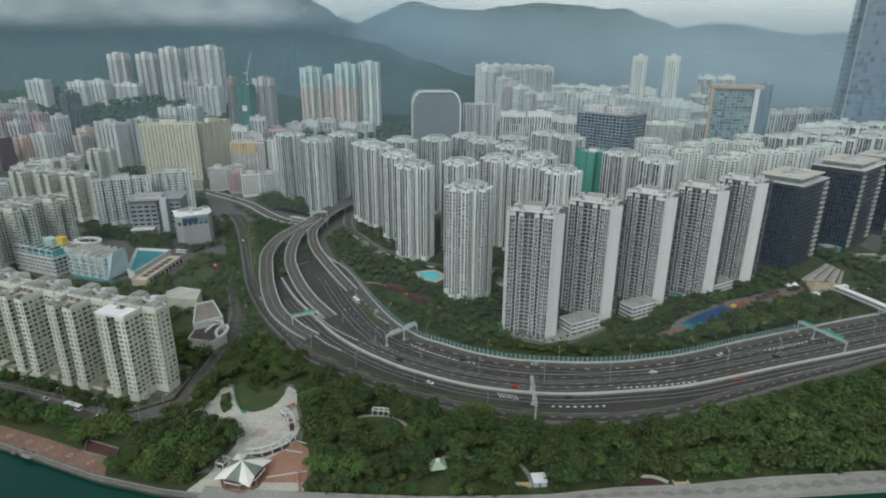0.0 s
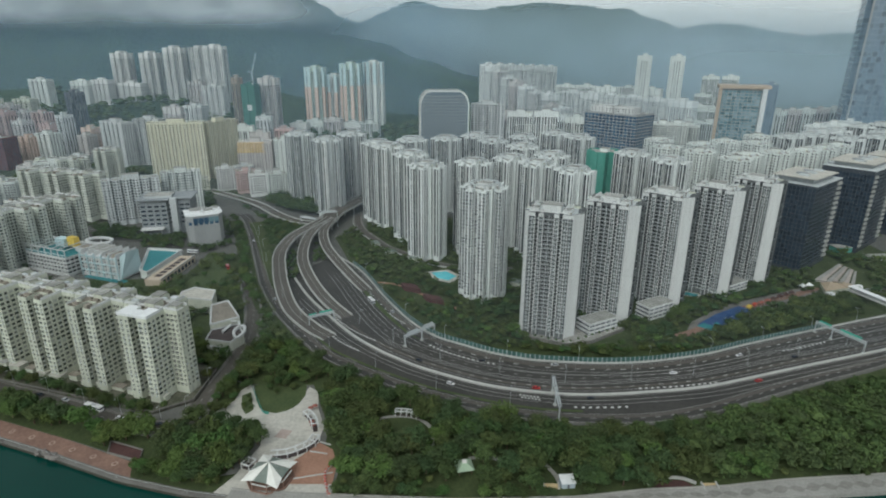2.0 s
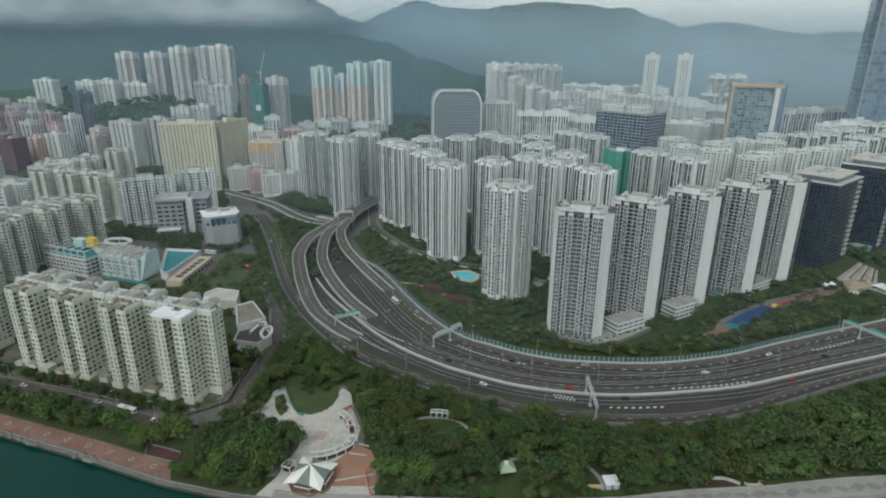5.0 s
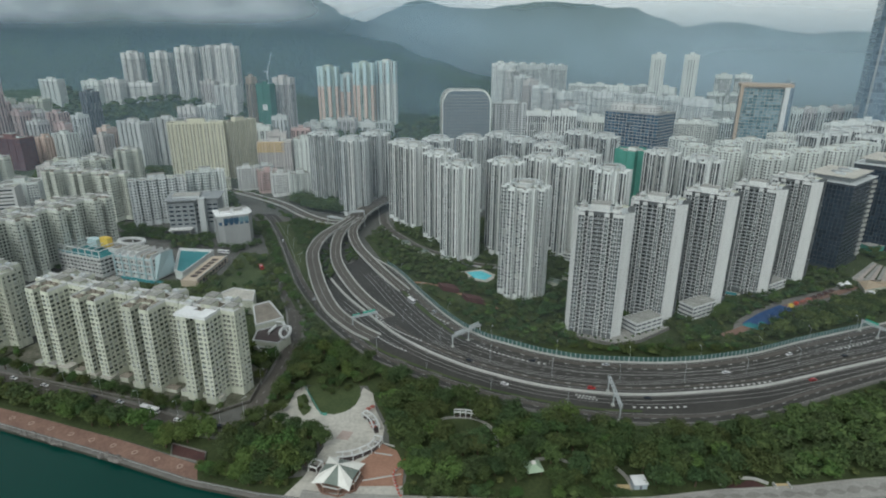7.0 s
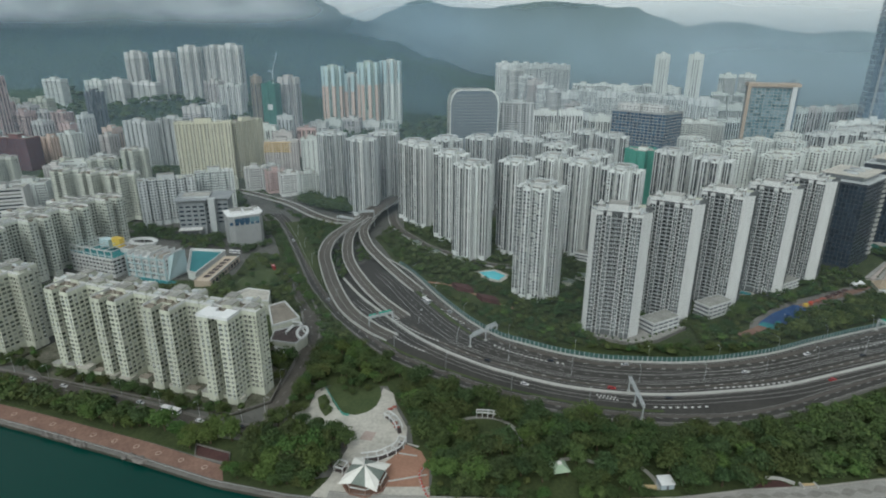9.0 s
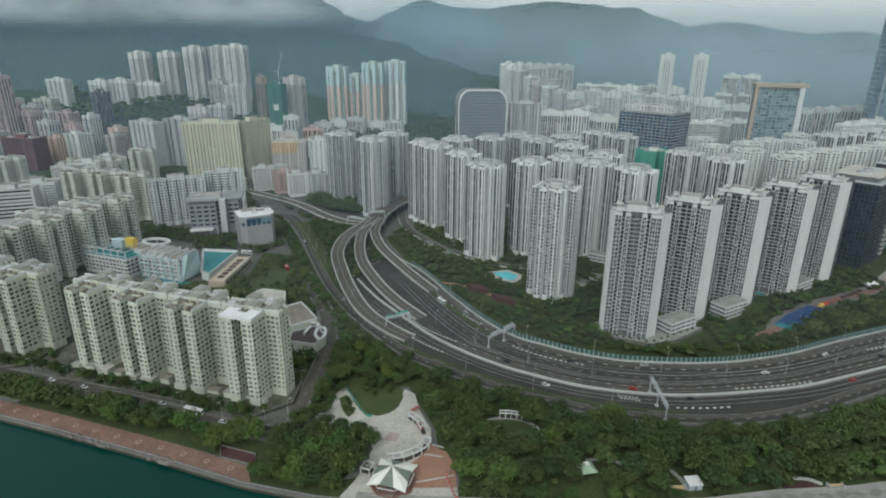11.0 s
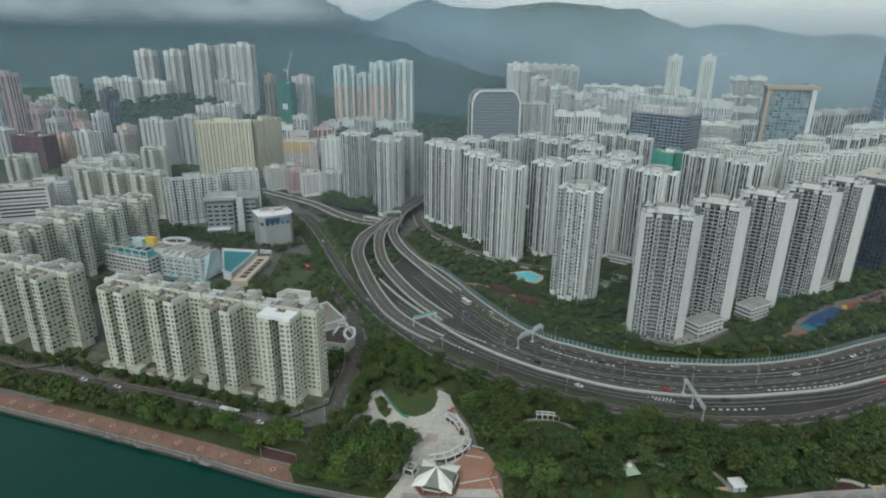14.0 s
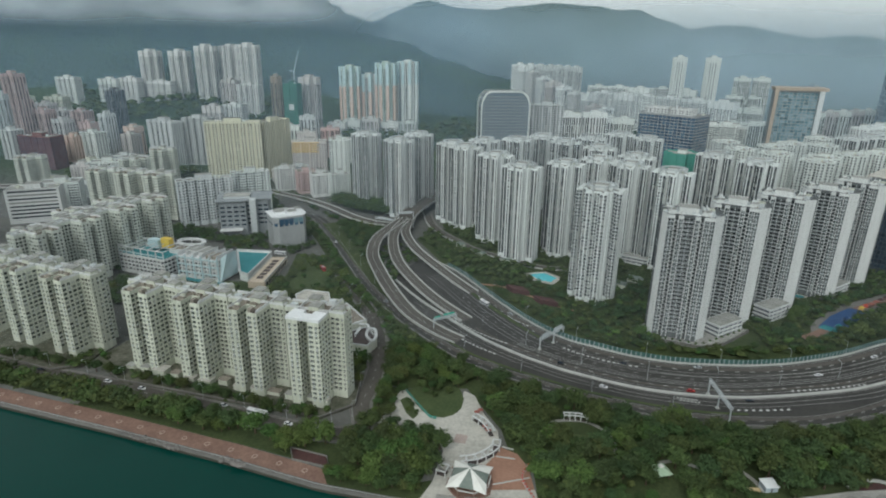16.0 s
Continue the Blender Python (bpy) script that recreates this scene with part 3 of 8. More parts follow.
def build_expressway():
    # asphalt in two sheets that meet under the median
    a = [F[near_on(F, p)] for p in M]
    b = [N[near_on(N, p)] for p in M]
    setting("road_main", strip(strip(Shape(), M, a, G + 0.02), M, b, G + 0.02), ASPHALT, "wide dark asphalt expressway with worn lanes", "road")
    # frontage road that runs inland
    i0 = near_on(N, Vector((-100, 335)))
    left = N[:i0 + 1]
    setting("road_frontage", strip(Shape(), left, beside(left, [13 + 22 * smooth(0.55, 1, i / len(left)) for i in range(len(left))]), G + 0.035), ASPHALT, "dark asphalt road curving inland beside trees", "road")
    # the sheet between the ramps
    pts = [(-135, 470), (-118, 500), (-84, 462), (-57, 408), (-35, 369), (-53, 329), (-98, 381), (-120, 415)]
    sh = Shape()
    sh.poly(*[(x, y, G + 0.012) for x, y in pts])
    setting("road_merge", sh, ASPHALT, "dark asphalt where slip roads join", "road")

    def line_on(base, off, wide, i0=0, i1=None, dash=0, gap=0, mat=MARK, nm="lane_marking", h=0.06):
        ln = base[i0:i1]
        l0, l1 = beside(ln, off - wide / 2), beside(ln, off + wide / 2)
        sh = Shape()
        if not dash:
            strip(sh, l0, l1, G + h)
        else:
            k = 0
            while k < len(ln) - dash:
                strip(sh, l0[k:k + dash + 1], l1[k:k + dash + 1], G + h)
                k += dash + gap
        return setting(nm, sh, mat, "worn white lane line", "marking")

    # far carriageways
    for off, wide, dash, gap, mat in ((1.6, 0.3, 0, 0, MARK_DIM), (4.2, 0.3, 0, 0, MARK_DIM), (7.6, 0.36, 1, 2, MARK), (11.0, 0.3, 0, 0, MARK_DIM), (12.6, 0.3, 0, 0, MARK_DIM),
                                      (14.4, 0.3, 0, 0, MARK_DIM), (17.8, 0.36, 1, 2, MARK_DIM), (21.2, 0.3, 0, 0, MARK_DIM)):
        line_on(M, off, wide, 52, None, dash, gap, mat)
    for off, wide, dash, gap, mat in ((-1.6, 0.3, 0, 0, MARK_DIM), (-6.8, 0.4, 1, 2, MARK), (-10.2, 0.25, 0, 0, MARK_DIM), (-13.6, 0.3, 0, 0, MARK_DIM)):
        line_on(F, off, wide, 30, None, dash, gap, mat)
    for off, wide, dash, gap, mat in ((-17.2, 0.25, 0, 0, MARK_DIM), (-20.8, 0.36, 1, 2, MARK_DIM), (-24.4, 0.25, 0, 0, MARK_DIM), (-28.0, 0.3, 0, 0, MARK_DIM)):
        line_on(F, off, wide, 34, 78, dash, gap, mat)
    # near carriageway
    for off, wide, dash, gap, mat in ((-1.7, 0.25, 0, 0, MARK_DIM), (-5.2, 0.3, 0, 0, MARK_DIM), (-8.8, 0.25, 0, 0, MARK_DIM)):
        line_on(M, off, wide, 20, None, dash, gap, mat)
    for off, wide, dash, gap, mat in ((0.9, 0.25, 0, 0, MARK_DIM), (4.4, 0.36, 1, 2, MARK_DIM), (8.0, 0.25, 0, 0, MARK_DIM)):
        line_on(N, off, wide, 0, None, dash, gap, mat)
    # paler worn running strips
    for base, off, wide in ((F, -4.2, 3.4), (M, 7.0, 2.2), (N, 6.2, 2.4)):
        line_on(base, off, wide, 40, None, 0, 0, ASPHALT_B, "worn_lane", 0.045)
    # blocks of broad broken markings
    blocks = ((-90, 377, -56, 341, 16), (-94, 359, -65, 327, 14), (-69, 417, -38, 367, 17), (-18.3, 334.8, 22, 312.5, 15), (64, 268, 92, 269, 8), (105, 287.3, 152, 295, 14), (213, 334, 247, 346.7, 11))
    for x0, y0, x1, y1, k in blocks:
        sh = Shape()
        d = Vector((x1 - x0, y1 - y0))
        ln, u = d.length, d.normalized()
        for q in range(k):
            bow = -4 * (q / (k - 1)) * (1 - q / (k - 1)) * 0.055 * ln * (1 if x0 < 60 else 0.35)
            c = Vector((x0, y0)) + u * (ln * q / (k - 1)) + Vector((-u.y, u.x)) * bow
            sh.box(-0.9, -0.6, G + 0.06, 0.9, 0.6, G + 0.085, math.atan2(u.y, u.x) + 0.3, (c.x, c.y))
        setting("chevron_marking", sh, MARK, "row of broad white broken road markings", "marking")
    sh = Shape()
    for q in range(2):
        for k in range(6):
            sh.box(34.5 + k * 1.9 + q * 0.6, 278.8 - k * 0.45 - q * 2.6, G + 0.06, 35.5 + k * 1.9 + q * 0.6, 279.9 - k * 0.45 - q * 2.6, G + 0.085)
    setting("chevron_marking", sh, MARK, "two short rows of white road blocks", "marking")
    # concrete median and edge parapets
    setting("median_barrier", strip(Shape(), beside(M, 0.8), beside(M, -0.8), G, G + 1.0), KERB, "pale concrete median barrier along the expressway", "barrier")
    setting("edge_parapet", strip(Shape(), beside(F, 0.6), beside(F, -0.2), G, G + 1.0), KERB, "pale concrete parapet along the road edge", "parapet")
    setting("kerb", strip(Shape(), beside(N, 0.3), beside(N, -0.3), G, G + 0.18), PAVE_DULL, "pale concrete kerb beside the trees", "kerb")
    vb = beside(N, 9.6)[near_on(N, Vector((-120, 360))):near_on(N, Vector((70, 254)))]
    setting("verge", strip(Shape(), vb, beside(vb, 1.8), G, G + 0.2), LAWN, "narrow grass verge between carriageways", "verge")
    sh = Shape()
    ve = beside(vb, -0.4)
    for k in range(4, len(ve) - 3, 9):
        strip(sh, ve[k:k + 4], beside(ve[k:k + 4], 0.5), G, G + 0.25)
    setting("verge_kerb", sh, PAVE_DULL, "broken dull concrete strips on the verge", "kerb")
    # grass sliver between the slip lanes
    sl = spline([(-88, 452), (-72, 415), (-55, 383), (-35, 352), (-22, 340)], 3.0)
    setting("grass_sliver", strip(Shape(), sl, beside(sl, [0.4 + 3.2 * math.sin(math.pi * i / (len(sl) - 1)) for i in range(len(sl))]), G + 0.02, G + 0.12), LAWN, "sliver of patchy grass between slip lanes", "verge")
    # green noise barrier: posts and panels, each its own piece
    bar = tagged(new("noise_barrier"), "green noise barrier of tall panels along the expressway", "barrier")
    i0, i1 = near_on(F, Vector((-95, 482))), near_on(F, Vector((262, 368)))
    fo = beside(F, 1.6)
    posts, panels = Shape(), Shape()
    posts.box(-0.18, -0.18, 0, 0.18, 0.18, 3.6)
    panels.box(-1.42, -0.08, 0.5, 1.42, 0.08, 3.4)
    pm, qm = posts.mesh("post", STEEL), panels.mesh("panel", BARRIER)
    rail = Shape()
    strip(rail, beside(fo, 0.12)[i0:i1], beside(fo, -0.12)[i0:i1], G + 3.4, G + 3.62)
    part("top_rail", rail, BARRIER, bar)
    for i in range(i0, i1):
        a, b = fo[i], fo[i + 1]
        w = math.atan2(b.y - a.y, b.x - a.x)
        o = part("post", pm, None, bar)
        o.matrix_basis = Matrix.Translation((a.x, a.y, G)) @ Matrix.Rotation(w, 4, "Z")
        o = part("panel", qm, None, bar)
        o.matrix_basis = Matrix.Translation(((a.x + b.x) / 2, (a.y + b.y) / 2, G)) @ Matrix.Rotation(w, 4, "Z") @ Matrix.Diagonal(((b - a).length / 3.0, 1, 1, 1))


build_expressway()


def flyover(name, pts, width, label, pier_gap=8):
    ln = spline(pts, 3.0)
    root = thing(name, label, "flyover")
    w = width / 2
    deck = Shape()
    a, b = beside(ln, w), beside(ln, -w)
    strip(deck, a, b, -1.1, 0.0)
    part("deck", deck, CONCRETE, root)
    part("carriageway", strip(Shape(), beside(ln, w - 0.7), beside(ln, 0.7 - w), 0.03), ASPHALT_B, root, "worn brown-grey asphalt")
    for s in (1, -1):
        part("parapet", strip(Shape(), beside(ln, s * w + 0.25), beside(ln, s * w - 0.25), -1.1, 0.95), KERB, root)
    part("lane_line", strip(Shape(), beside(ln, 0.12), beside(ln, -0.12), 0.05), MARK_DIM, root)
    for i in range(4, len(ln) - 2, pier_gap):
        p = ln[i]
        if p.z - 1.1 > G + 1.5:
            sh = Shape()
            sh.tube((p.x, p.y, G - 0.1), (p.x, p.y, p.z - 1.1), 0.9, 10)
            part("pier", sh, CONCRETE, root)
    return root


flyover("flyover", [(-140, 600, 12.2), (-153, 565, 11.8), (-162, 534, 11), (-162, 492.5, 10), (-151.5, 452.5, 9), (-138, 414, 7.3), (-121.8, 380.3, 5), (-102, 357, 3.0), (-86, 343, 2.2)], 11, "curving concrete flyover ramp with pale parapets")
flyover("flyover", [(-137, 600, 12.25), (-146, 560, 11.2), (-145.5, 520, 10.2), (-137, 475, 8.7), (-119, 432, 6.6), (-100, 399.5, 4.4), (-79.9, 374, 2.3)], 9.5, "second curving concrete flyover ramp with pale parapets")
flyover("flyover", [(-132, 600, 12.15), (-136, 560, 10.5), (-126, 520, 8.2), (-108.6, 484, 6), (-87.5, 448, 3.4), (-72, 422, 2.2)], 9, "slip road ramp descending beside the noise barrier")
flyover("flyover", [(-141, 590, 12.3), (-134, 627, 12.4), (-123, 661, 12.4), (-108, 700, 12.4), (-80, 770, 12.4), (-45, 860, 12.4)], 20, "elevated road passing between the residential towers", 7)
flyover("flyover", [(-330, 745, 6.5), (-289, 715, 6.5), (-241, 674, 6.5), (-202.5, 629, 6.0), (-175, 606, 5.5), (-155, 592, 8)], 11, "elevated side road joining the junction")


flyover("flyover", [(-980, 700, 10), (-800, 722, 10), (-640, 738, 10), (-500, 742, 10), (-420, 735, 9), (-340, 728, 8)], 16, "long elevated road before the distant town", 10)


# ---- promenade, roads and plaza by the water ----
def flat(name, pts, z, mat, label, category, kind="structure", thick=0.0):
    sh = Shape()
    if thick:
        sh.prism([(x, y) for x, y in pts], z - thick, z)
    else:
        sh.poly(*[(x, y, z) for x, y in pts])
    return setting(name, sh, mat, label, category)


qline = [Vector((x, quay_y(x))) for x in range(-420, -101, 6)]
setting("promenade", strip(Shape(), beside(qline, 0.2)[:46], beside(qline, [11.8 - 0.8 * smooth(-210, -150, p.x) for p in qline])[:46], G + 0.03), BRICK_RED, "red brick waterfront promenade", "pavement")
setting("quay_edge", strip(Shape(), beside(qline, -0.6), beside(qline, 2.4), G - 0.5, G + 0.12), PAVE_DULL, "weathered concrete quay edge above the water", "quay")
setting("quay_wall", strip(Shape(), beside(qline, -0.45), beside(qline, 2.0), -2, G - 0.5), WET, "dark wet quay wall above the water", "quay")
setting("planter_strip", strip(Shape(), beside(qline, 12.0)[20:46], beside(qline, 14.5)[20:46], G, G + 0.4), SCRUB, "low hedge planter behind the promenade", "planter")
road1 = spline([(-480, 350), (-420, 325), (-360, 305), (-305, 291), (-258, 276.5), (-219, 264), (-182, 250.5), (-155, 244), (-140, 250), (-143, 270), (-140, 287), (-139, 312), (-141, 342), (-152, 385), (-172, 430), (-186, 462)], 3.0)
setting("road_waterfront", strip(Shape(), beside(road1, 4.6), beside(road1, -4.6), G + 0.04), ASPHALT_B, "narrow grey waterfront road", "road")
setting("pavement_waterfront", strip(strip(Shape(), beside(road1, 4.6), beside(road1, 6.4), G, G + 0.16), beside(road1, -6.4), beside(road1, -4.6), G, G + 0.16), PAVE_DULL, "pale concrete pavement beside the road", "pavement")
rk = Shape()
for i in range(0, len(road1) - 2, 3):
    strip(rk, beside(road1[i:i + 2], 0.1), beside(road1[i:i + 2], -0.1), G + 0.06)
setting("lane_marking_waterfront", rk, MARK_DIM, "worn dashed centre line", "marking")

flat("plaza", [(-122, 283), (-112, 262), (-127, 256), (-118, 245), (-101, 244), (-98, 232), (-103, 211), (-110, 197.5), (-57, 197.5), (-57, 205), (-60, 215), (-70, 226), (-70, 248), (-76, 262), (-80, 279), (-86, 284), (-90, 263), (-107, 261), (-117, 285)], G + 0.06, PAVING, "pale stone park plaza by the water", "plaza")
flat("plaza_arm", [(-132.3, 253.5), (-128.3, 266.9), (-124.4, 268.7), (-124.2, 279.5), (-120.5, 285.3), (-108, 263), (-103.6, 257.3), (-100.3, 250), (-107.8, 245), (-123.3, 248)], G + 0.07, PAVING, "pale worn paving arm of the plaza", "plaza")
flat("plaza_bed", [(-121.9, 274.1), (-118.1, 277.8), (-111.1, 261.3), (-113.9, 256.8), (-118.1, 262.8)], G + 0.1, LAWN, "grassy bed in the plaza paving", "planting")
flat("terrace", [(-80, 206), (-57.5, 206.5), (-58, 220), (-62, 230), (-69.5, 235), (-76, 225), (-82, 218)], G + 0.09, TERRACOTTA, "terracotta paved terrace beside the pavilion", "terrace")
flat("lawn", [(-118.5, 284.5), (-107, 291), (-96, 292), (-88, 285), (-86.3, 276), (-88, 267), (-92.5, 261), (-98, 258.3), (-104, 259.5), (-108.5, 263), (-113, 271)], G + 0.08, LAWN, "small sloping lawn above the plaza", "lawn")
flat("park_ground", [(-57, 198), (62, 200), (203, 209), (420, 224), (420, 372), (350, 347), (290, 325), (251.5, 308.5), (207.7, 292), (167, 274.5), (137, 262), (106, 253.7), (85, 251.8), (62, 251.8), (38.9, 253.8), (10.4, 261.5), (-19.5, 273), (-51.8, 291.4), (-88.6, 318), (-107, 340), (-134.5, 379), (-133, 330), (-132, 290), (-120, 286), (-84, 286), (-74, 262), (-68, 248), (-66, 232), (-56, 220)], G + 0.05, SCRUB, "dense park ground cover under trees", "park")
flat("park_ground", [(-132, 250), (-150, 236), (-180, 243), (-300, 283), (-420, 318), (-420, 306), (-340, 283), (-265, 260), (-200, 238), (-150, 219), (-118, 207), (-108, 212), (-101, 231), (-104, 242), (-120, 243), (-129, 256)], G + 0.045, SCRUB, "planted strip between road and promenade", "park")
flat("garden_ground", [(-147, 300), (-134, 318), (-136, 350), (-150, 392), (-170, 432), (-186, 470), (-206, 505), (-236, 512), (-232, 455), (-262, 442), (-330, 440), (-345, 400), (-250, 362), (-205, 345)], G + 0.03, SCRUB, "planted garden ground by the clubhouse", "park")
flat("green_belt", [(-135, 385), (-165, 437), (-192, 503), (-216, 561), (-244, 622), (-256, 615), (-225, 550), (-205, 500), (-178, 440), (-150, 385)], G + 0.05, SCRUB, "planted belt beside the curving road", "park")
flat("plaza_bed", [(-136, 252), (-127, 257), (-112, 262.5), (-119, 284), (-133, 290), (-138, 270)], G + 0.055, SCRUB, "planted bed beside the plaza", "park")
flat("plaza_bed", [(-122, 207), (-103, 212), (-109, 198), (-122, 200.5)], G + 0.055, SCRUB, "planted bed by the water steps", "park")
flat("estate_garden", [(-96, 484), (-69, 444), (-42, 388), (-17, 352), (22, 329), (60, 318.5), (110, 318.5), (160, 331), (245, 364), (350, 404), (420, 432), (420, 640), (-60, 640), (-125, 560)], G + 0.03, SCRUB, "planted estate gardens between the towers", "park")
flat("green_belt", [(-205, 552), (-180, 492), (-152, 430), (-128, 388), (-128, 397), (-149, 440), (-158, 470), (-172, 530), (-166, 590), (-205, 622), (-232, 610)], G + 0.05, SCRUB, "rough planted slope under the flyover", "park")
flat("quay_bed", [(-150, quay_y(-150) + 2.2), (-126, quay_y(-126) + 2.2), (-108, quay_y(-108) + 2.2), (-106, 206), (-121, 212), (-158, 228)], G + 0.035, SCRUB, "planted bed along the quay beside the plaza", "park")
flat("garden_lawn", [(-226, 428), (-200, 404), (-186, 430), (-192, 462), (-205, 482), (-222, 488), (-224, 455)], G + 0.06, LAWN, "open garden lawn beside the school", "lawn")
# raised sea wall walk with pale wave pattern
ql2 = [Vector((x, quay_y(x))) for x in range(-102, 430, 4)]
WALK_W = [5.5 + 4.0 * smooth(70, 160, p.x) for p in ql2]
setting("sea_walk", strip(strip(Shape(), beside(ql2, -0.5), beside(ql2, WALK_W), -2, G + 0.3), beside(ql2, WALK_W), beside(ql2, [w + 0.6 for w in WALK_W]), G, G + 0.8), SEAWALK, "pale concrete seaside walk with a low wall", "pavement")
wv = Shape()
for k in range(0, 23):
    x = 62 + k * 15.5
    q, c = Vector((x, quay_y(x))), 2.9 + 1.6 * smooth(70, 160, x)
    dy = quay_y(x + 15.5) - q.y
    for s in range(14):
        t0, t1 = s / 14, (s + 1) / 14
        f = lambda t: (q.x + 15.5 * t, q.y + dy * t + c + c * 0.55 * math.sin(2 * math.pi * t), G + 0.34)
        g = lambda t: (q.x + 15.5 * t, q.y + dy * t + c - c * 0.5 * math.sin(2 * math.pi * t + 0.5) - 0.4, G + 0.34)
        wv.poly(f(t0), f(t1), g(t1), g(t0))
setting("wave_paving", wv, paint("grey_wave_paver", (0.18, 0.175, 0.16), (0.28, 0.27, 0.25), 0.85, 0.1, 0.8), "grey wave pattern in the seaside paving", "paving")

# ---- buildings ----
def within_plan(x, y, q):
    hit = False
    for (x0, y0), (x1, y1) in zip(q, q[1:] + q[:1]):
        if (y0 > y) != (y1 > y) and x < (x1 - x0) * (y - y0) / (y1 - y0) + x0:
            hit = not hit
    return hit


def framed_pane(w, h, glass):
    """A window: glass in a pale frame with a middle bar."""
    sh = Shape()
    x, z = w / 2, h / 2
    sh.poly((-x, 0, -z), (x, 0, -z), (x, 0, z), (-x, 0, z))
    for x0, z0, x1, z1 in ((-x, -z, -x + 0.1, z), (x - 0.1, -z, x, z), (-x, z - 0.1, x, z), (-x, -z, x, -z + 0.1), (-0.05, -z, 0.05, z)):
        sh.box(x0, -0.07, z0, x1, -0.005, z1)
    me = sh.mesh("window", glass)
    me.materials.append(W_FIN)
    for p in list(me.polygons)[1:]:
        p.material_index = 1
    return me


def tower(name, label, outline, h, fh, bay, ww, wh, sill, wall_m, glass_m, blank=(), base=4.5, reveal=0.35, ac=0.0,
          roof_m=None, fin_m=None, ledge=0.0, category="apartment tower", group="", deep=(), seed=1, lite=False, clutter=0, span_m=None, uneven=False, single=0):
    """A building on a closed outline: walls with real window recesses, parapet, roof. blank: edges with no windows; deep: edges of dark balconies."""
    rnd = random.Random(seed)
    root = thing(name, label, category, group)
    wall, fin, units, span = Shape(), Shape(), Shape(), Shape()
    stuff, dim = Shape(), Shape()
    n_st = int((h - base) / fh)
    panes, made = {}, 0
    k = len(outline)
    for i in range(k):
        p0, p1 = Vector(outline[i]), Vector(outline[(i + 1) % k])
        d = p1 - p0
        L = d.length
        u = d / L
        nrm = Vector((u.y, -u.x))
        P = lambda s, z, dep=0.0: (p0.x + u.x * s - nrm.x * dep, p0.y + u.y * s - nrm.y * dep, z)
        w = fin if (i in blank and fin_m) else wall
        if i in blank or L < bay * 0.62:
            w.poly(P(0, 0), P(L, 0), P(L, h), P(0, h))
            continue
        nb = max(1, round(L / bay))
        b = L / nb
        aw = min(ww, b - 0.5)
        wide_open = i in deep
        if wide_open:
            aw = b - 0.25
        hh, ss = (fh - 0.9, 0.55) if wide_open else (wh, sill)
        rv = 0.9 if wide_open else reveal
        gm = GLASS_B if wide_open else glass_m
        w.poly(P(0, 0), P(L, 0), P(L, base), P(0, base))
        top = base + n_st * fh
        if top < h:
            w.poly(P(0, top), P(L, top), P(L, h), P(0, h))
        x = 0.0
        for j in range(nb):
            bw = aw if not uneven else min(b - 0.6, aw * rnd.choice((0.55, 0.8, 1.0, 1.3, 1.6)))
            a0, a1 = j * b + (b - bw) / 2, j * b + (b + bw) / 2
            grey = span_m and (not uneven or rnd.random() < 0.84)
            w.poly(P(x, base), P(a0, base), P(a0, top), P(x, top))
            x = a1
            gl = dim if wide_open else stuff
            if lite:
                w.poly(P(a0, base), P(a0, base, rv), P(a0, top, rv), P(a0, top))
                w.poly(P(a1, base, rv), P(a1, base), P(a1, top), P(a1, top, rv))
            for s in range(n_st):
                z0 = base + s * fh
                zb, zt = z0 + ss, z0 + ss + hh
                if lite:
                    (span if grey else w).poly(P(a0, zt - fh if s else z0, rv - 0.12), P(a1, zt - fh if s else z0, rv - 0.12), P(a1, zb, rv - 0.12), P(a0, zb, rv - 0.12))
                    gl.poly(P(a0, zb, rv), P(a1, zb, rv), P(a1, zt, rv), P(a0, zt, rv))
                    continue
                w.poly(P(a0, z0), P(a1, z0), P(a1, zb), P(a0, zb))
                w.poly(P(a0, zt), P(a1, zt), P(a1, z0 + fh), P(a0, z0 + fh))
                w.poly(P(a0, zb), P(a1, zb), P(a1, zb, rv), P(a0, zb, rv))
                w.poly(P(a0, zb), P(a0, zb, rv), P(a0, zt, rv), P(a0, zt))
                w.poly(P(a1, zb, rv), P(a1, zb), P(a1, zt), P(a1, zt, rv))
                w.poly(P(a0, zt, rv), P(a1, zt, rv), P(a1, zt), P(a0, zt))
                if made < single and nrm.y < -0.5:
                    made += 1
                    key = (round(a1 - a0, 3), round(zt - zb, 3), gm.name)
                    if key not in panes:
                        panes[key] = framed_pane(a1 - a0, zt - zb, gm)
                    o = part("window", panes[key], None, root)
                    c = P((a0 + a1) / 2, (zb + zt) / 2, rv)
                    o.matrix_basis = Matrix.Translation(c) @ Matrix.Rotation(math.atan2(u.y, u.x), 4, "Z")
                else:
                    gl.poly(P(a0, zb, rv), P(a1, zb, rv), P(a1, zt, rv), P(a0, zt, rv))
                if ac and rnd.random() < ac and not wide_open:
                    c = P((a0 + a1) / 2, zb - 0.75)
                    units.box(-0.45, -0.25, c[2], 0.45, 0.35, c[2] + 0.6, math.atan2(u.y, u.x), (c[0] + nrm.x * 0.2, c[1] + nrm.y * 0.2), True)
            if lite:
                w.poly(P(a0, top - (fh - ss - hh), rv - 0.12), P(a1, top - (fh - ss - hh), rv - 0.12), P(a1, top, 0), P(a0, top, 0))
        w.poly(P(x, base), P(L, base), P(L, top), P(x, top))
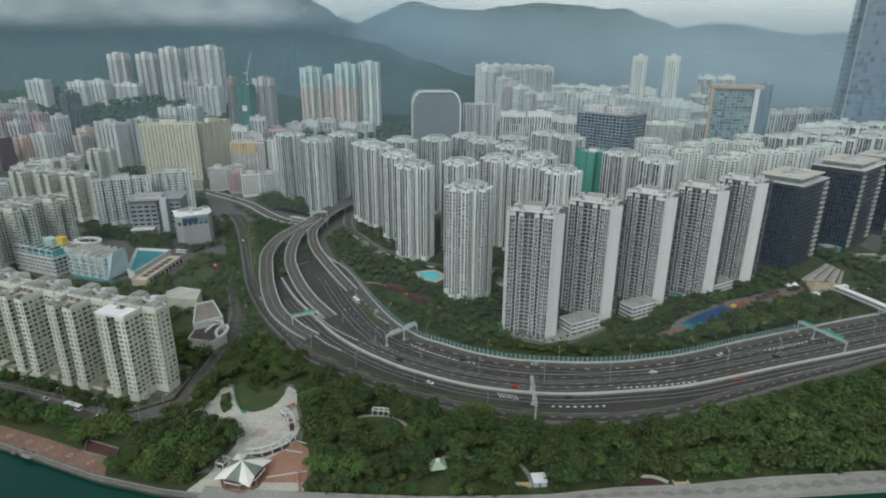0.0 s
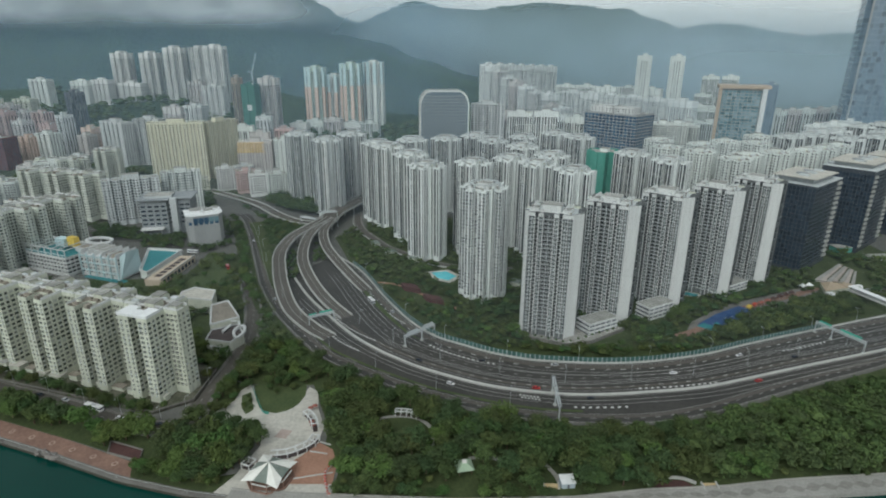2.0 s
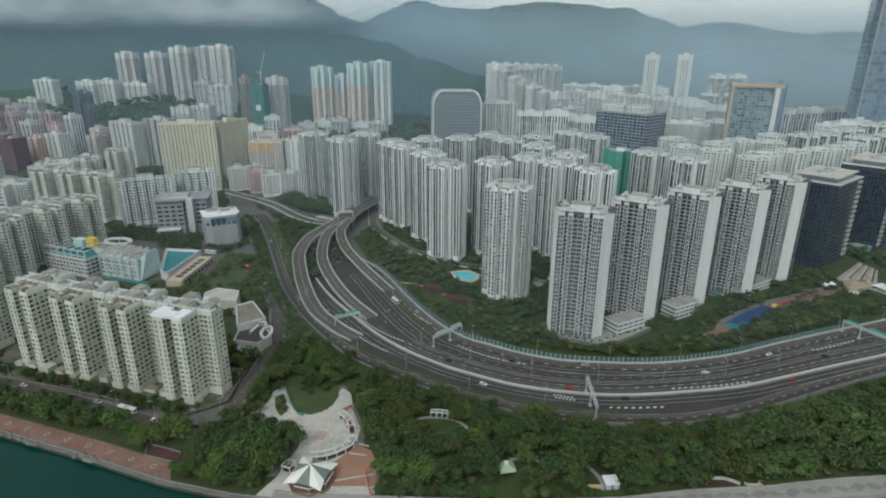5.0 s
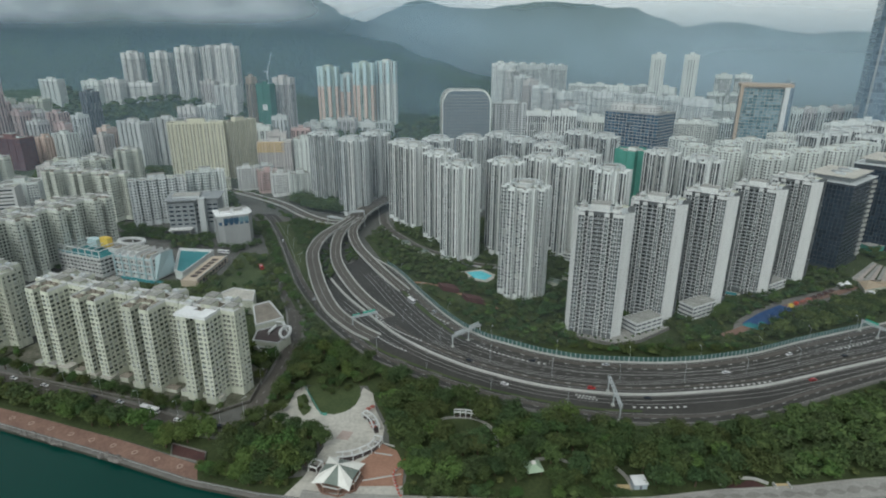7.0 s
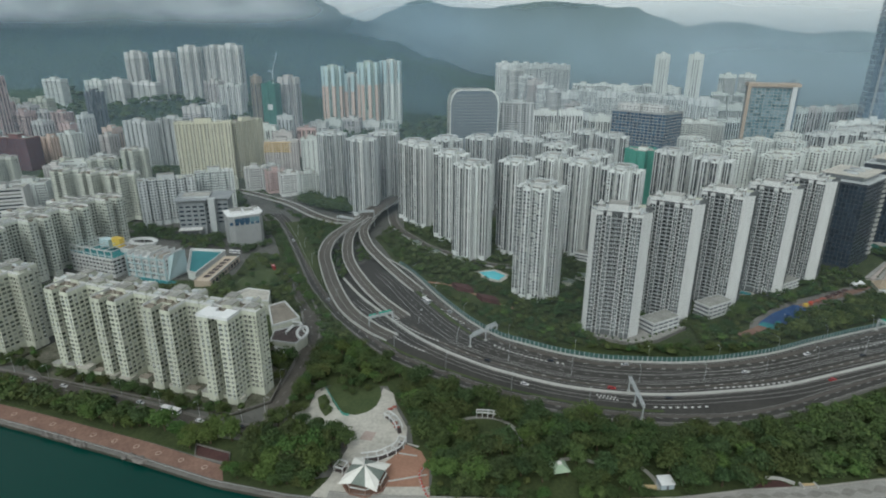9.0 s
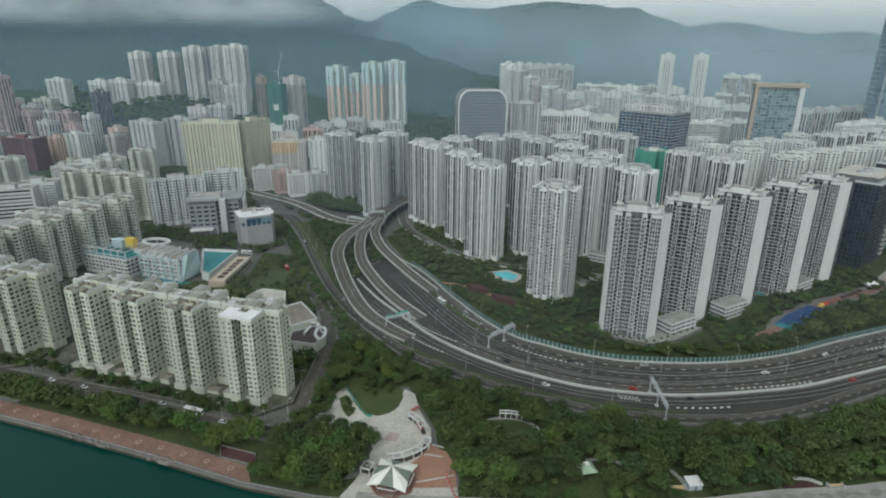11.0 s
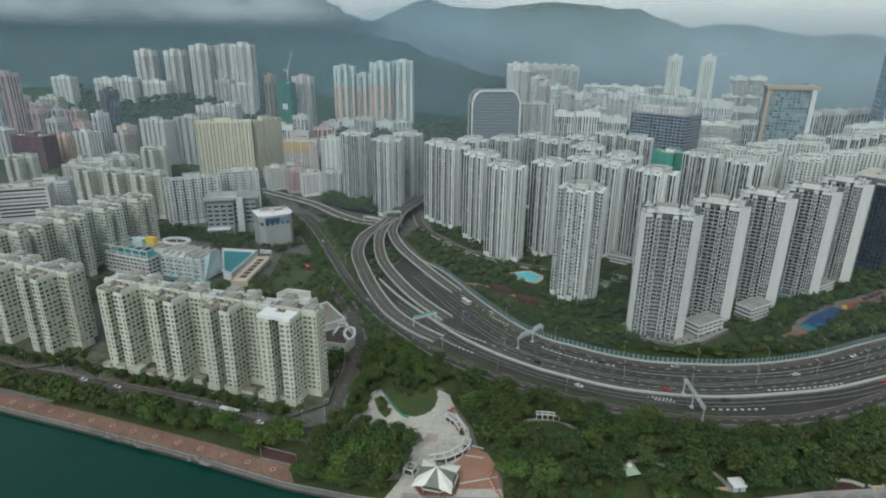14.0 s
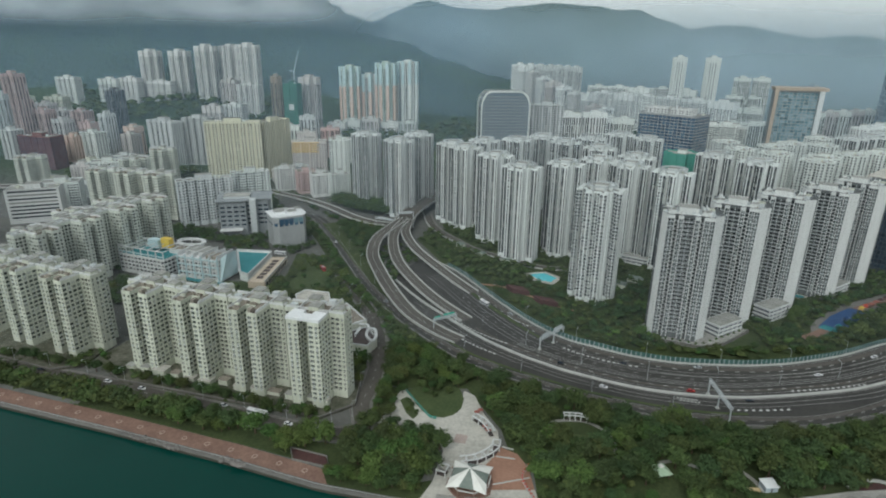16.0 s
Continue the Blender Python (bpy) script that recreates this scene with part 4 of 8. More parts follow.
        if ledge:
            for s in range(n_st + 1):
                z0 = base + s * fh
                wall.poly(P(0, z0 - 0.12), P(L, z0 - 0.12), P(L, z0 - 0.12, -ledge), P(0, z0 - 0.12, -ledge))
                wall.poly(P(0, z0 - 0.12, -ledge), P(L, z0 - 0.12, -ledge), P(L, z0 + 0.12, -ledge), P(0, z0 + 0.12, -ledge))
                wall.poly(P(0, z0 + 0.12, -ledge), P(L, z0 + 0.12, -ledge), P(L, z0 + 0.12), P(0, z0 + 0.12))
    part("wall", wall, wall_m, root)
    if fin.f:
        part("gable_wall", fin, fin_m, root, "blank white gable")
    if span.f:
        part("spandrel_panels", span, span_m, root, "dark grey spandrel strips", "stuff")
    if stuff.f:
        part("glazing", stuff, glass_m, root, "many small window panes", "stuff")
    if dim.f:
        part("balcony_glazing", dim, GLASS_B, root, "balcony openings with shade put into the glass colour", "stuff")
    if units.f:
        part("air_conditioning", units, STEEL, root, "small wall units", "stuff")
    rf = Shape()
    rf.poly(*[(x, y, h - 0.9) for x, y in inset(outline, 0.3)])
    part("roof", rf, roof_m or ROOF, root)
    xs, ys = [p[0] for p in outline], [p[1] for p in outline]
    for _ in range(clutter):
        for _try in range(40):
            x, y, a, b = rnd.uniform(min(xs), max(xs)), rnd.uniform(min(ys), max(ys)), rnd.uniform(0.7, 2.2), rnd.uniform(0.7, 2.2)
            if all(within_plan(x + i * a, y + j * b, outline) for i in (-1, 1) for j in (-1, 1)):
                sh = Shape()
                sh.box(x - a, y - b, h - 0.9, x + a, y + b, h + rnd.uniform(0.0, 1.8))
                part("roof_shed", sh, rnd.choice([W_MOSS, roof_m or ROOF_WHITE, ROOF_BROWN, W_COOL]), root)
                break
    par, inn = Shape(), inset(outline, 0.3)
    for i in range(k):
        j = (i + 1) % k
        par.poly((*outline[i], h), (*outline[j], h), (*outline[j], h + 0.25), (*outline[i], h + 0.25))
        par.poly((*outline[i], h + 0.25), (*outline[j], h + 0.25), (*inn[j], h + 0.25), (*inn[i], h + 0.25))
        par.poly((*inn[i], h + 0.25), (*inn[j], h + 0.25), (*inn[j], h - 0.9), (*inn[i], h - 0.9))
    part("parapet", par, wall_m, root)
    return root


def roof_box(root, x0, y0, x1, y1, z0, z1, mat, name="plant_room", cap=True):
    sh = Shape()
    sh.box(x0, y0, z0, x1, y1, z1)
    ob = part(name, sh, mat, root)
    if cap:
        c = Shape()
        c.box(x0 - 0.3, y0 - 0.3, z1, x1 + 0.3, y1 + 0.3, z1 + 0.3)
        part("roof_cap", c, ROOF, ob)
    return ob


def roof_tank(root, x, y, z, r=1.4, h=2.2):
    sh = Shape()
    sh.tube((x, y, z), (x, y, z + h), r, 10)
    return part("water_tank", sh, W_PALE, root)


def roof_ring(root, r, z, n=8, mat=None):
    """An open frame of beams on posts round the roof."""
    pts = [(r * math.cos(2 * math.pi * (k + 0.5) / n), r * math.sin(2 * math.pi * (k + 0.5) / n)) for k in range(n)]
    inn = [(x * 0.86, y * 0.86) for x, y in pts]
    sh = Shape()
    for k in range(n):
        j = (k + 1) % n
        a, b, c, d = pts[k], pts[j], inn[j], inn[k]
        sh.poly((*a, z + 3.6), (*b, z + 3.6), (*c, z + 3.6), (*d, z + 3.6))
        sh.poly((*a, z + 2.7), (*b, z + 2.7), (*b, z + 3.6), (*a, z + 3.6))
        sh.poly((*c, z + 2.7), (*d, z + 2.7), (*d, z + 3.6), (*c, z + 3.6))
        sh.poly((*d, z + 2.7), (*c, z + 2.7), (*b, z + 2.7), (*a, z + 2.7))
        sh.box(-0.5, -0.5, z, 0.5, 0.5, z + 2.7, 0, (a[0] * 0.93, a[1] * 0.93))
    return part("roof_frame", sh, mat or W_COOL, root)


def arms(c, R, slot, sd, notch=True):
    """A cross-shaped outline: four arms, each end slit by a slot and each side by a notch."""
    q = [(c, -c)]
    if notch:
        q += [(c + 1.6, -c), (c + 1.6, -c + 3.2), (c + 4.2, -c + 3.2), (c + 4.2, -c)]
    q += [(R, -c), (R, -slot), (R - sd, -slot), (R - sd, slot), (R, slot), (R, c)]
    if notch:
        q += [(c + 4.2, c), (c + 4.2, c - 3.2), (c + 1.6, c - 3.2), (c + 1.6, c)]
    out = []
    for k in range(4):
        co, si = ((1, 0), (0, 1), (-1, 0), (0, -1))[k]
        out += [(co * x - si * y, si * x + co * y) for x, y in q]
    return out


def place(ob, x, y, z, turn):
    ob.matrix_basis = pose(x, y, z, 0, 0, turn)
    return ob


def finish_cross(root, h, mat, ring=True):
    roof_box(root, -4.5, -3.5, 4.5, 3.5, h - 0.9, h + 3.2, mat)
    roof_box(root, -8.5, -2.2, -5.2, 2.2, h - 0.9, h + 1.8, mat)
    roof_tank(root, 6.5, 0.8, h - 0.9)
    if ring:
        roof_ring(root, 11.5, h - 0.2)


def estate_towers():
    """The many cross-shaped towers of the estate."""
    out = arms(7.2, 17.0, 1.5, 4.5)
    near = tower("estate_tower", "pale grey cross-shaped residential tower with ringed rooftop frame", out, 87, 2.8, 3.2, 1.9, 2.0, 0.45, W_TAIKOO, GLASS, group="estate towers", reveal=0.45, lite=True, clutter=6, span_m=SPANDREL, uneven=True)
    finish_cross(near, 87, W_TAIKOO)
    far = tower("estate_tower", "pale grey cross-shaped residential tower seen over its neighbours", out, 87, 2.8, 3.2, 1.9, 2.0, 0.45, W_TAIKOO, GLASS, group="estate towers", reveal=0.45, lite=True, clutter=4, span_m=SPANDREL, uneven=True, seed=8)
    finish_cross(far, 87, W_TAIKOO)
    pale = tower("estate_tower", "chalky white residential tower with flat roof houses", arms(8.4, 15.6, 1.6, 3.0, False), 84, 2.8, 3.4, 1.7, 1.6, 0.7, W_PALE, GLASS, group="estate towers", reveal=0.45, lite=True, clutter=6)
    finish_cross(pale, 84, W_PALE, False)
    nears = [(-148.2, 655, -14), (-87.5, 634, -20), (-74, 612, -20), (-46, 564, -24), (-27.5, 508, -30), (15, 524, -30), (52, 546, -34), (74, 520, -36), (101.5, 491, -36)]
    fars = [(-191.4, 700.5, -14), (-127.7, 703, -14), (-50.8, 661, -20), (-11.8, 672, -22), (23, 696, -24), (42.5, 657, -26), (80, 690, -30), (71, 618, -30), (94, 566, -34), (124.5, 725, -30), (148, 692, -32), (178.5, 581, -38), (203, 542, -40)]
    pales = [(237, 645, -40), (261, 616, -40), (280, 574, -40), (302, 598, -42), (322, 692, -40), (353, 680, -40), (342, 616, -42), (378, 628, -42), (408, 645, -42), (246, 700, -36), (285, 668, -38), (440, 668, -42), (385, 740, -40)]
    rest = [(410, 715, -42), (444, 731, -42), (481, 765, -44), (506, 776, -44), (571, 826, -44), (471, 699, -44), (520, 720, -44), (560, 760, -44), (620, 850, -44), (640, 800, -44)]
    for proto, spots in ((near, nears), (far, fars + rest), (pale, pales)):
        for n, (x, y, turn) in enumerate(spots):
            ob = proto if n == 0 else copy_thing(proto, pose(0, 0, 0))
            place(ob, x, y, G, turn)
    # one tower wrapped in green netting
    net = tower("wrapped_tower", "residential tower wrapped in green scaffold netting", arms(8.0, 17.0, 1.2, 1.2, False), 84, 2.8, 5, 3, 0.3, 1.2, NETTING, NETTING, group="", reveal=0.12, seed=4)
    roof_box(net, -4, -4, 4, 4, 83, 86.5, W_PALE)
    place(net, 158.5, 614, G, -36)


estate_towers()


def riviera():
    """The waterfront row with blank white gables."""
    pts = [(-16, -9), (-13.2, -12), (-12.8, -12), (-12.8, -15), (-8.6, -15), (-8.6, -12), (-6.4, -12), (-6.4, -15), (-3.4, -15), (-3.4, -13), (3.4, -13), (3.4, -15), (6.4, -15), (6.4, -12), (8.6, -12), (8.6, -15), (15.1, -15), (15.1, -12), (15.5, -12),
           (21.2, -6.3), (21.2, -3.5), (17.0, -3.5), (17.0, 3.5), (21.2, 3.5), (21.2, 6.3), (15.5, 12), (8.6, 12), (8.6, 9), (6.4, 9), (6.4, 12), (-6.4, 12), (-6.4, 9), (-8.6, 9), (-8.6, 12), (-13, 12),
           (-16, 9), (-16, 3), (-12.5, 3), (-12.5, -3), (-16, -3)]
    def block(single):
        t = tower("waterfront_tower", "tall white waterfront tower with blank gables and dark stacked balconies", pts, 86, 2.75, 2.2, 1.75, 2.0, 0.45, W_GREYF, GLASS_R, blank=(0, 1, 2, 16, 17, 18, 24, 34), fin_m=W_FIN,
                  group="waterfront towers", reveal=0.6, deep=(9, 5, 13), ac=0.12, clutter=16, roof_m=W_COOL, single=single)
        roof_box(t, -6, -5, 6, 5, 85, 89, W_WHITE)
        roof_box(t, -12.5, -8, -8, -3, 85, 87.6, W_WHITE)
        roof_box(t, 8, -8.5, 12.5, -4, 85, 87.6, W_WHITE)
        roof_tank(t, -10, 5, 85)
        roof_tank(t, 10, 6, 85)
        sh = Shape()
        for s in (-1, 1):
            sh.box(s * 12.2 - 0.4, -14.4, 86, s * 12.2 + 0.4, 11.4, 87.6)
        sh.box(-12, -14.6, 86.8, 12, -13.8, 87.6)
        part("roof_beam", sh, W_WHITE, t)
        for x in (-12.8, -8.75, -6.25, -3.5, 3.5, 6.25, 8.75, 12.0, 15.2):
            rib = Shape()
            rib.box(x - 0.22, -15.5, 1, x + 0.22, -14.9, 86)
            part("facade_rib", rib, W_FIN, t)
        for x0, x1 in ((-12.8, -8.75), (-6.25, -3.5), (3.5, 6.25), (8.75, 15.2)):
            crown = Shape()
            crown.box(x0, -15.56, 83.9, x1, -14.95, 86, bottom=True)
            part("crown_panel", crown, W_FIN, t)
        edges = Shape()
        rb = random.Random(8)
        for s in range(29):
            z = 4.5 + s * 2.75
            for x in (-7.5, 7.5):
                edges.box(x - 0.9, -13.0, z, x + 0.9, -11.9, z + 0.4, bottom=True)
            # open balconies in the middle: slab and pale rail, and bay windows with sill bands on both sides
            edges.box(-3.3, -14.0, z, 3.3, -12.95, z + 0.2, bottom=True)
            edges.box(-0.15, -14.0, z + 0.2, 0.15, -13.0, z + 2.75, bottom=True)
            for x0, x1 in ((-12.6, -9.0), (-6.1, -3.7), (3.7, 6.1), (9.0, 11.8), (12.3, 15.0)):
                edges.box(x0, -15.45, z, x1, -14.95, z + 0.22, bottom=True)
            for x in (-10.8, -4.9, 4.9, 10.4, 13.6):
                edges.box(x - 0.14, -15.4, z + 0.3, x + 0.14, -14.95, z + 2.65, bottom=True)
                if rb.random() < 0.5:
                    w = rb.uniform(0.35, 0.7)
                    edges.box(x + 0.14, -15.4, z + 0.3, x + 0.14 + w, -14.95, z + rb.uniform(0.8, 1.6), bottom=True)
            if s % 3 == 0:
                edges.box(17.0, -2.6, z + 0.2, 17.8, 2.6, z + 0.9, bottom=True)
        part("balcony_edges", edges, W_COOL, t, "stacked white balcony slab edges and bay window sills", "stuff")
        for k in range(5):
            sh = Shape()
            sh.box(-11 + k * 5, -9, 87.4, -10.5 + k * 5, 9, 88.0, bottom=True)
            part("roof_beam", sh, W_WHITE, t)
            for y in (-8.5, 8.5):
                sh = Shape()
                sh.box(-11 + k * 5, y - 0.25, 85, -10.5 + k * 5, y + 0.25, 87.4)
                part("roof_post", sh, W_WHITE, t)
        return t

    t = block(0)
    spots = [(71.7, 344.8, -18), (114.6, 371.7, -31), (160, 396.5, -37), (206.6, 418.6, -37), (249, 446, -43)]
    for n, (fx, fy, turn) in enumerate(spots):
        a = radians(turn)
        # the front corner on the gable side is known
        cx = fx - (math.cos(a) * 15.5 - math.sin(a) * -12)
        cy = fy - (math.sin(a) * 15.5 + math.cos(a) * -12)
        ob = block(300) if n == 0 else t if n == 1 else copy_thing(t, pose(0, 0, 0))
        place(ob, cx, cy, G + (1.6 if n == 0 else 0.5), turn)
    c = tower("corner_tower", "white residential tower with stacked bay windows by the garden", arms(8.2, 17.0, 2.4, 4.0), 88, 2.75, 3.0, 1.9, 1.7, 0.6, W_TAIKOO, GLASS, reveal=0.4, lite=True, span_m=W_GREYL, group="waterfront towers")
    finish_cross(c, 88, W_WHITE)
    place(c, 20, 420, G, -28)


riviera()


def car_park(x, y, turn, w, d, floors):
    r = thing("car_park", "low white open-sided car park with banded parapets", "car park")
    # solid core; its dark colour stands in for shade inside the open floors
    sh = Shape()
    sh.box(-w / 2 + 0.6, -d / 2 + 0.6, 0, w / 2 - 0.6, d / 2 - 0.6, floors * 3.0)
    part("core", sh, W_DARK, r, "solid dark core coloured as the shade between parking floors")
    for k in range(floors + 1):
        sh = Shape()
        sh.box(-w / 2, -d / 2, k * 3.0, w / 2, d / 2, k * 3.0 + 1.25, bottom=True)
        part("floor_band", sh, W_FIN, r)
    for k in range(int(w / 5) + 1):
        sh = Shape()
        sh.box(-w / 2 + k * 5 - 0.25, -d / 2 + 0.1, 0, -w / 2 + k * 5 + 0.25, -d / 2 + 0.55, floors * 3.0)
        part("column", sh, W_FIN, r)
    sh = Shape()
    sh.box(-w / 2 + 0.5, -d / 2 + 0.5, floors * 3.0 + 1.25, w / 2 - 0.5, d / 2 - 0.5, floors * 3.0 + 1.3)
    part("roof_deck", sh, ROOF, r)
    place(r, x, y, G, turn)


flat("tower_terrace", [(41, 349), (72, 335.5), (90, 341), (116, 360), (122, 378), (60, 378), (40, 366)], G + 1.6, SEAWALK, "pale paved terrace round the tower feet", "terrace", thick=1.6)
TERRACE = [Vector(p) for p in ((40, 366), (41, 349), (72, 335.5), (90, 341), (116, 360))]
setting("terrace_wall", strip(Shape(), beside(TERRACE, 0.3), beside(TERRACE, -0.3), G, G + 2.3), PAVE_DULL, "low pale garden wall round the tower terrace", "wall")
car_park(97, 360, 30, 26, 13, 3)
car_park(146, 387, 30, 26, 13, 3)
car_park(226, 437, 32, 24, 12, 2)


PODIUM = paint("planted_podium_deck", (0.045, 0.055, 0.030), (0.17, 0.16, 0.13), 0.9, 0.12, 0.5, 1)


def comb_blocks():
    """Greenish-white slabs with paired wings towards the water."""
    q = [(-17.6, -3), (-9.2, -3), (-9.2, -15.5), (-2.8, -15.5), (-2.8, -7), (2.8, -7), (2.8, -15.5), (9.2, -15.5), (9.2, -3), (17.6, -3),
         (17.6, 6), (9.2, 6), (9.2, 15), (2.8, 15), (2.8, 9), (-2.8, 9), (-2.8, 15), (-9.2, 15), (-9.2, 6), (-17.6, 6)]
    def block(single, W_MOSS=W_MOSS):
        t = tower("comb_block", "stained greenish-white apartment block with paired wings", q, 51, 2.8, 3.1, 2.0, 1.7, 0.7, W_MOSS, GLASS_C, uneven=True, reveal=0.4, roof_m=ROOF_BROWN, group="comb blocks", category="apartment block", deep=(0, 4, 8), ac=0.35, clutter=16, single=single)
        roof_box(t, -3, -3, 3, 4, 50, 53.6, W_MOSS)
        roof_box(t, -9, 8, -3, 14, 50, 52.6, W_MOSS)
        roof_box(t, 10, 0, 15, 5, 50, 52.4, W_MOSS)
        roof_tank(t, -13, 2, 50.1, 1.2, 1.8)
        for x0, y0, x1, y1 in ((-17, 5.2, 17, 5.6), (-17, -2.6, 17, -2.2), (-8.8, -15, -8.4, 14), (8.4, -15, 8.8, 14)):
            sh = Shape()
            sh.box(x0, y0, 51.2, x1, y1, 52.6, bottom=True)
            part("roof_wall", sh, W_FIN, t)
        rw = random.Random(14)
        for x0, y0, x1, y1 in ((-8.6, -15, -3.2, -8), (3.2, -15, 8.6, -8), (-17, -2, -10, 5), (10, -2, 17, 5), (-8.6, 7, -3.2, 14)):
            if rw.random() < 0.7:
                sh = Shape()
                sh.box(x0 + rw.uniform(0, 1.5), y0 + rw.uniform(0, 1.5), 50.1, x1 - rw.uniform(0, 1.5), y1 - rw.uniform(0, 2.5), 50.5 + rw.uniform(0, 0.8))
                part("roof_screed", sh, rw.choice([ROOF_BROWN, SLATE, ROOF_WHITE, ROOF_BROWN, ROOF]), t)
        return t

    t = block(0)
    spots = [(-171, 266, -16), (-205.5, 276.5, -17), (-240, 287.5, -18), (-274, 299.5, -19), (-333, 317, -20), (-369, 331, -21), (-405, 345, -21)]
    W_COMB = paint("pale_greenish_render", (0.45, 0.475, 0.42), (0.66, 0.685, 0.61), 0.8, 0.05, 0.6, 7, obj=0.08)
    second = [(-392, 408, 66), (-379, 441, 68), (-367, 474, 69), (-356, 508, 70), (-422, 470, 250), (-408, 505, 250)]
    third = [(-484, 622, -14), (-467, 700, 60), (-411, 602, -14), (-447, 612, -14), (-610, 690, -10), (-480, 760, -10)]
    n, pale = 0, None
    for grp, zz in ((spots, G + 1.0), (second, G + 1.0), (third, G + 2.0)):
        for x, y, turn in grp:
            a = radians(turn)
            m = pose(x - math.sin(a) * 15.5, y + math.cos(a) * 15.5, zz, 0, 0, turn)
            pale = pale or (block(0, W_COMB) if grp is second else None)
            ob = block(300) if n < 2 else t if n == 2 else pale if n == 7 else copy_thing(pale or t, m)
            ob.matrix_basis = m
            n += 1
    # a white coated roof on the end wings, with a podium under the front row
    for ln in ([(-146, 300), (-146, 267.5), (-163, 255.5), (-286, 289.5), (-298, 300)], [(-316, 305.5), (-332, 299.5), (-430, 335.5)]):
        ln = [Vector(p) for p in ln]
        setting("podium_wall", strip(Shape(), beside(ln, 0.25), beside(ln, -0.25), G + 1.4, G + 2.4), PAVE_DULL, "dull parapet wall along the podium edge", "wall")
    rp = random.Random(31)
    for k in range(13):
        s, d = 12 + k * 10.2, rp.uniform(3, 8)
        a = radians(-16.2)
        x, y = -150 - s, 262.5 + s * 0.268 + d * 0.6
        hut = thing("podium_hut", "low stained concrete podium hut with beige roof", "hut", "podium huts")
        w, dd, hh = rp.uniform(2, 4.5), rp.uniform(1.6, 3), rp.uniform(2.2, 3.6)
        sh = Shape()
        sh.box(-w, -dd, 0, w, dd, hh)
        part("wall", sh, W_MOSS, hut)
        sh = Shape()
        sh.box(-w - 0.3, -dd - 0.3, hh, w + 0.3, dd + 0.3, hh + 0.3, bottom=True)
        part("roof", sh, rp.choice([PAVING, ROOF_BROWN, ROOF]), hut)
        place(hut, x, y, G + 1.6, -16.2)
    cap = thing("roof_sheet", "bright white waterproofed roof sheet on the end wings", "roof sheet")
    sh = Shape()
    sh.prism([(-9.6, -15.9), (9.6, -15.9), (9.6, -6), (2.6, -6), (2.6, -9.5), (-2.6, -9.5), (-2.6, -6), (-9.6, -6)], 52.3, 53.9, bottom=True)
    part("sheet", sh, ROOF_WHITE, cap)
    a = radians(-16)
    place(cap, -171 - math.sin(a) * 15.5, 266 + math.cos(a) * 15.5, G, -16)
    pod = Shape()
    pod.prism([(-146, 268), (-146, 300), (-300, 350), (-312, 312), (-286, 290), (-163, 256)], G - 0.05, G + 1.6)
    setting("podium", pod, PODIUM, "planted concrete podium under the apartment row", "podium")
    pod = Shape()
    pod.prism([(-312, 330), (-420, 372), (-430, 336), (-332, 300), (-316, 306)], G - 0.05, G + 1.6)
    setting("podium", pod, PODIUM, "planted concrete podium under the apartment row", "podium")


comb_blocks()


def slab(n_w, w, d, notch=2.4, dep=2.5):
    """A long outline with slots along front and back."""
    front = [(-w / 2, -d / 2)]
    for k in range(1, n_w):
        x = -w / 2 + w * k / n_w
        front += [(x - notch / 2, -d / 2), (x - notch / 2, -d / 2 + dep), (x + notch / 2, -d / 2 + dep), (x + notch / 2, -d / 2)]
    front += [(w / 2, -d / 2)]
    return front + [(-x, -y) for x, y in front]


def make(name, label, outline, h, wall_m, x, y, z, turn, fh=3.0, bay=4.0, ww=2.4, wh=1.5, sill=0.8, glass=None, top=True, category="apartment block", **more):
    if y > 930:
        fh, wh, sill, ww = 12.0, 11.3, 0.3, min(ww, 2.0)
    t = tower(name, label, outline, h, fh, bay, ww, wh, sill, wall_m, glass or GLASS, category=category, seed=int(abs(x) + abs(y)), **{"lite": True, "clutter": 3, "reveal": 0.6, **more})
    if top:
        xs, ys = [p[0] for p in outline], [p[1] for p in outline]
        roof_box(t, min(xs) * 0.3, min(ys) * 0.45, max(xs) * 0.3, max(ys) * 0.45, h - 0.9, h + 4.5, wall_m)
        roof_tank(t, max(xs) * 0.42, 0, h - 0.9, 1.6, 2.6)
    return place(t, x, y, z, turn)


# left of the road
make("slab_block", "white apartment slab with long window columns", slab(6, 56, 16, 3, 3), 50, W_COOL, -357, 610, G, 30, bay=3.2, ww=1.8)
make("slab_block", "white apartment slab behind the grey building", slab(5, 42, 16, 3, 3), 50, W_PALE, -320, 650, G, 22, bay=3.2, ww=1.8)
make("cream_slab", "large cream public housing slab with regular windows", slab(8, 72, 18, 1.6, 1.2), 88, W_CREAM, -384, 790, G + 1, 13, bay=3.4, ww=2.0, wh=1.7)
make("cream_slab", "cream housing slab end wing", slab(5, 54, 18, 1.6, 1.2), 86, W_CREAM, -341, 828, G + 1, 66, bay=3.4, ww=2.0, wh=1.7)
make("grey_slab", "pale grey apartment slab with deep slots", slab(5, 58, 20, 3.5, 4), 76, W_COOL, -519, 880, G + 2, -30)
make("grey_slab", "pale grey apartment slab with deep slots", slab(4, 44, 20, 3.5, 4), 80, W_COOL, -470, 885, G + 2, -10)
make("slim_tower", "dark slim residential tower", arms(7, 14, 1.2, 2), 106, W_DARK, -655, 1004, G + 6, -20)
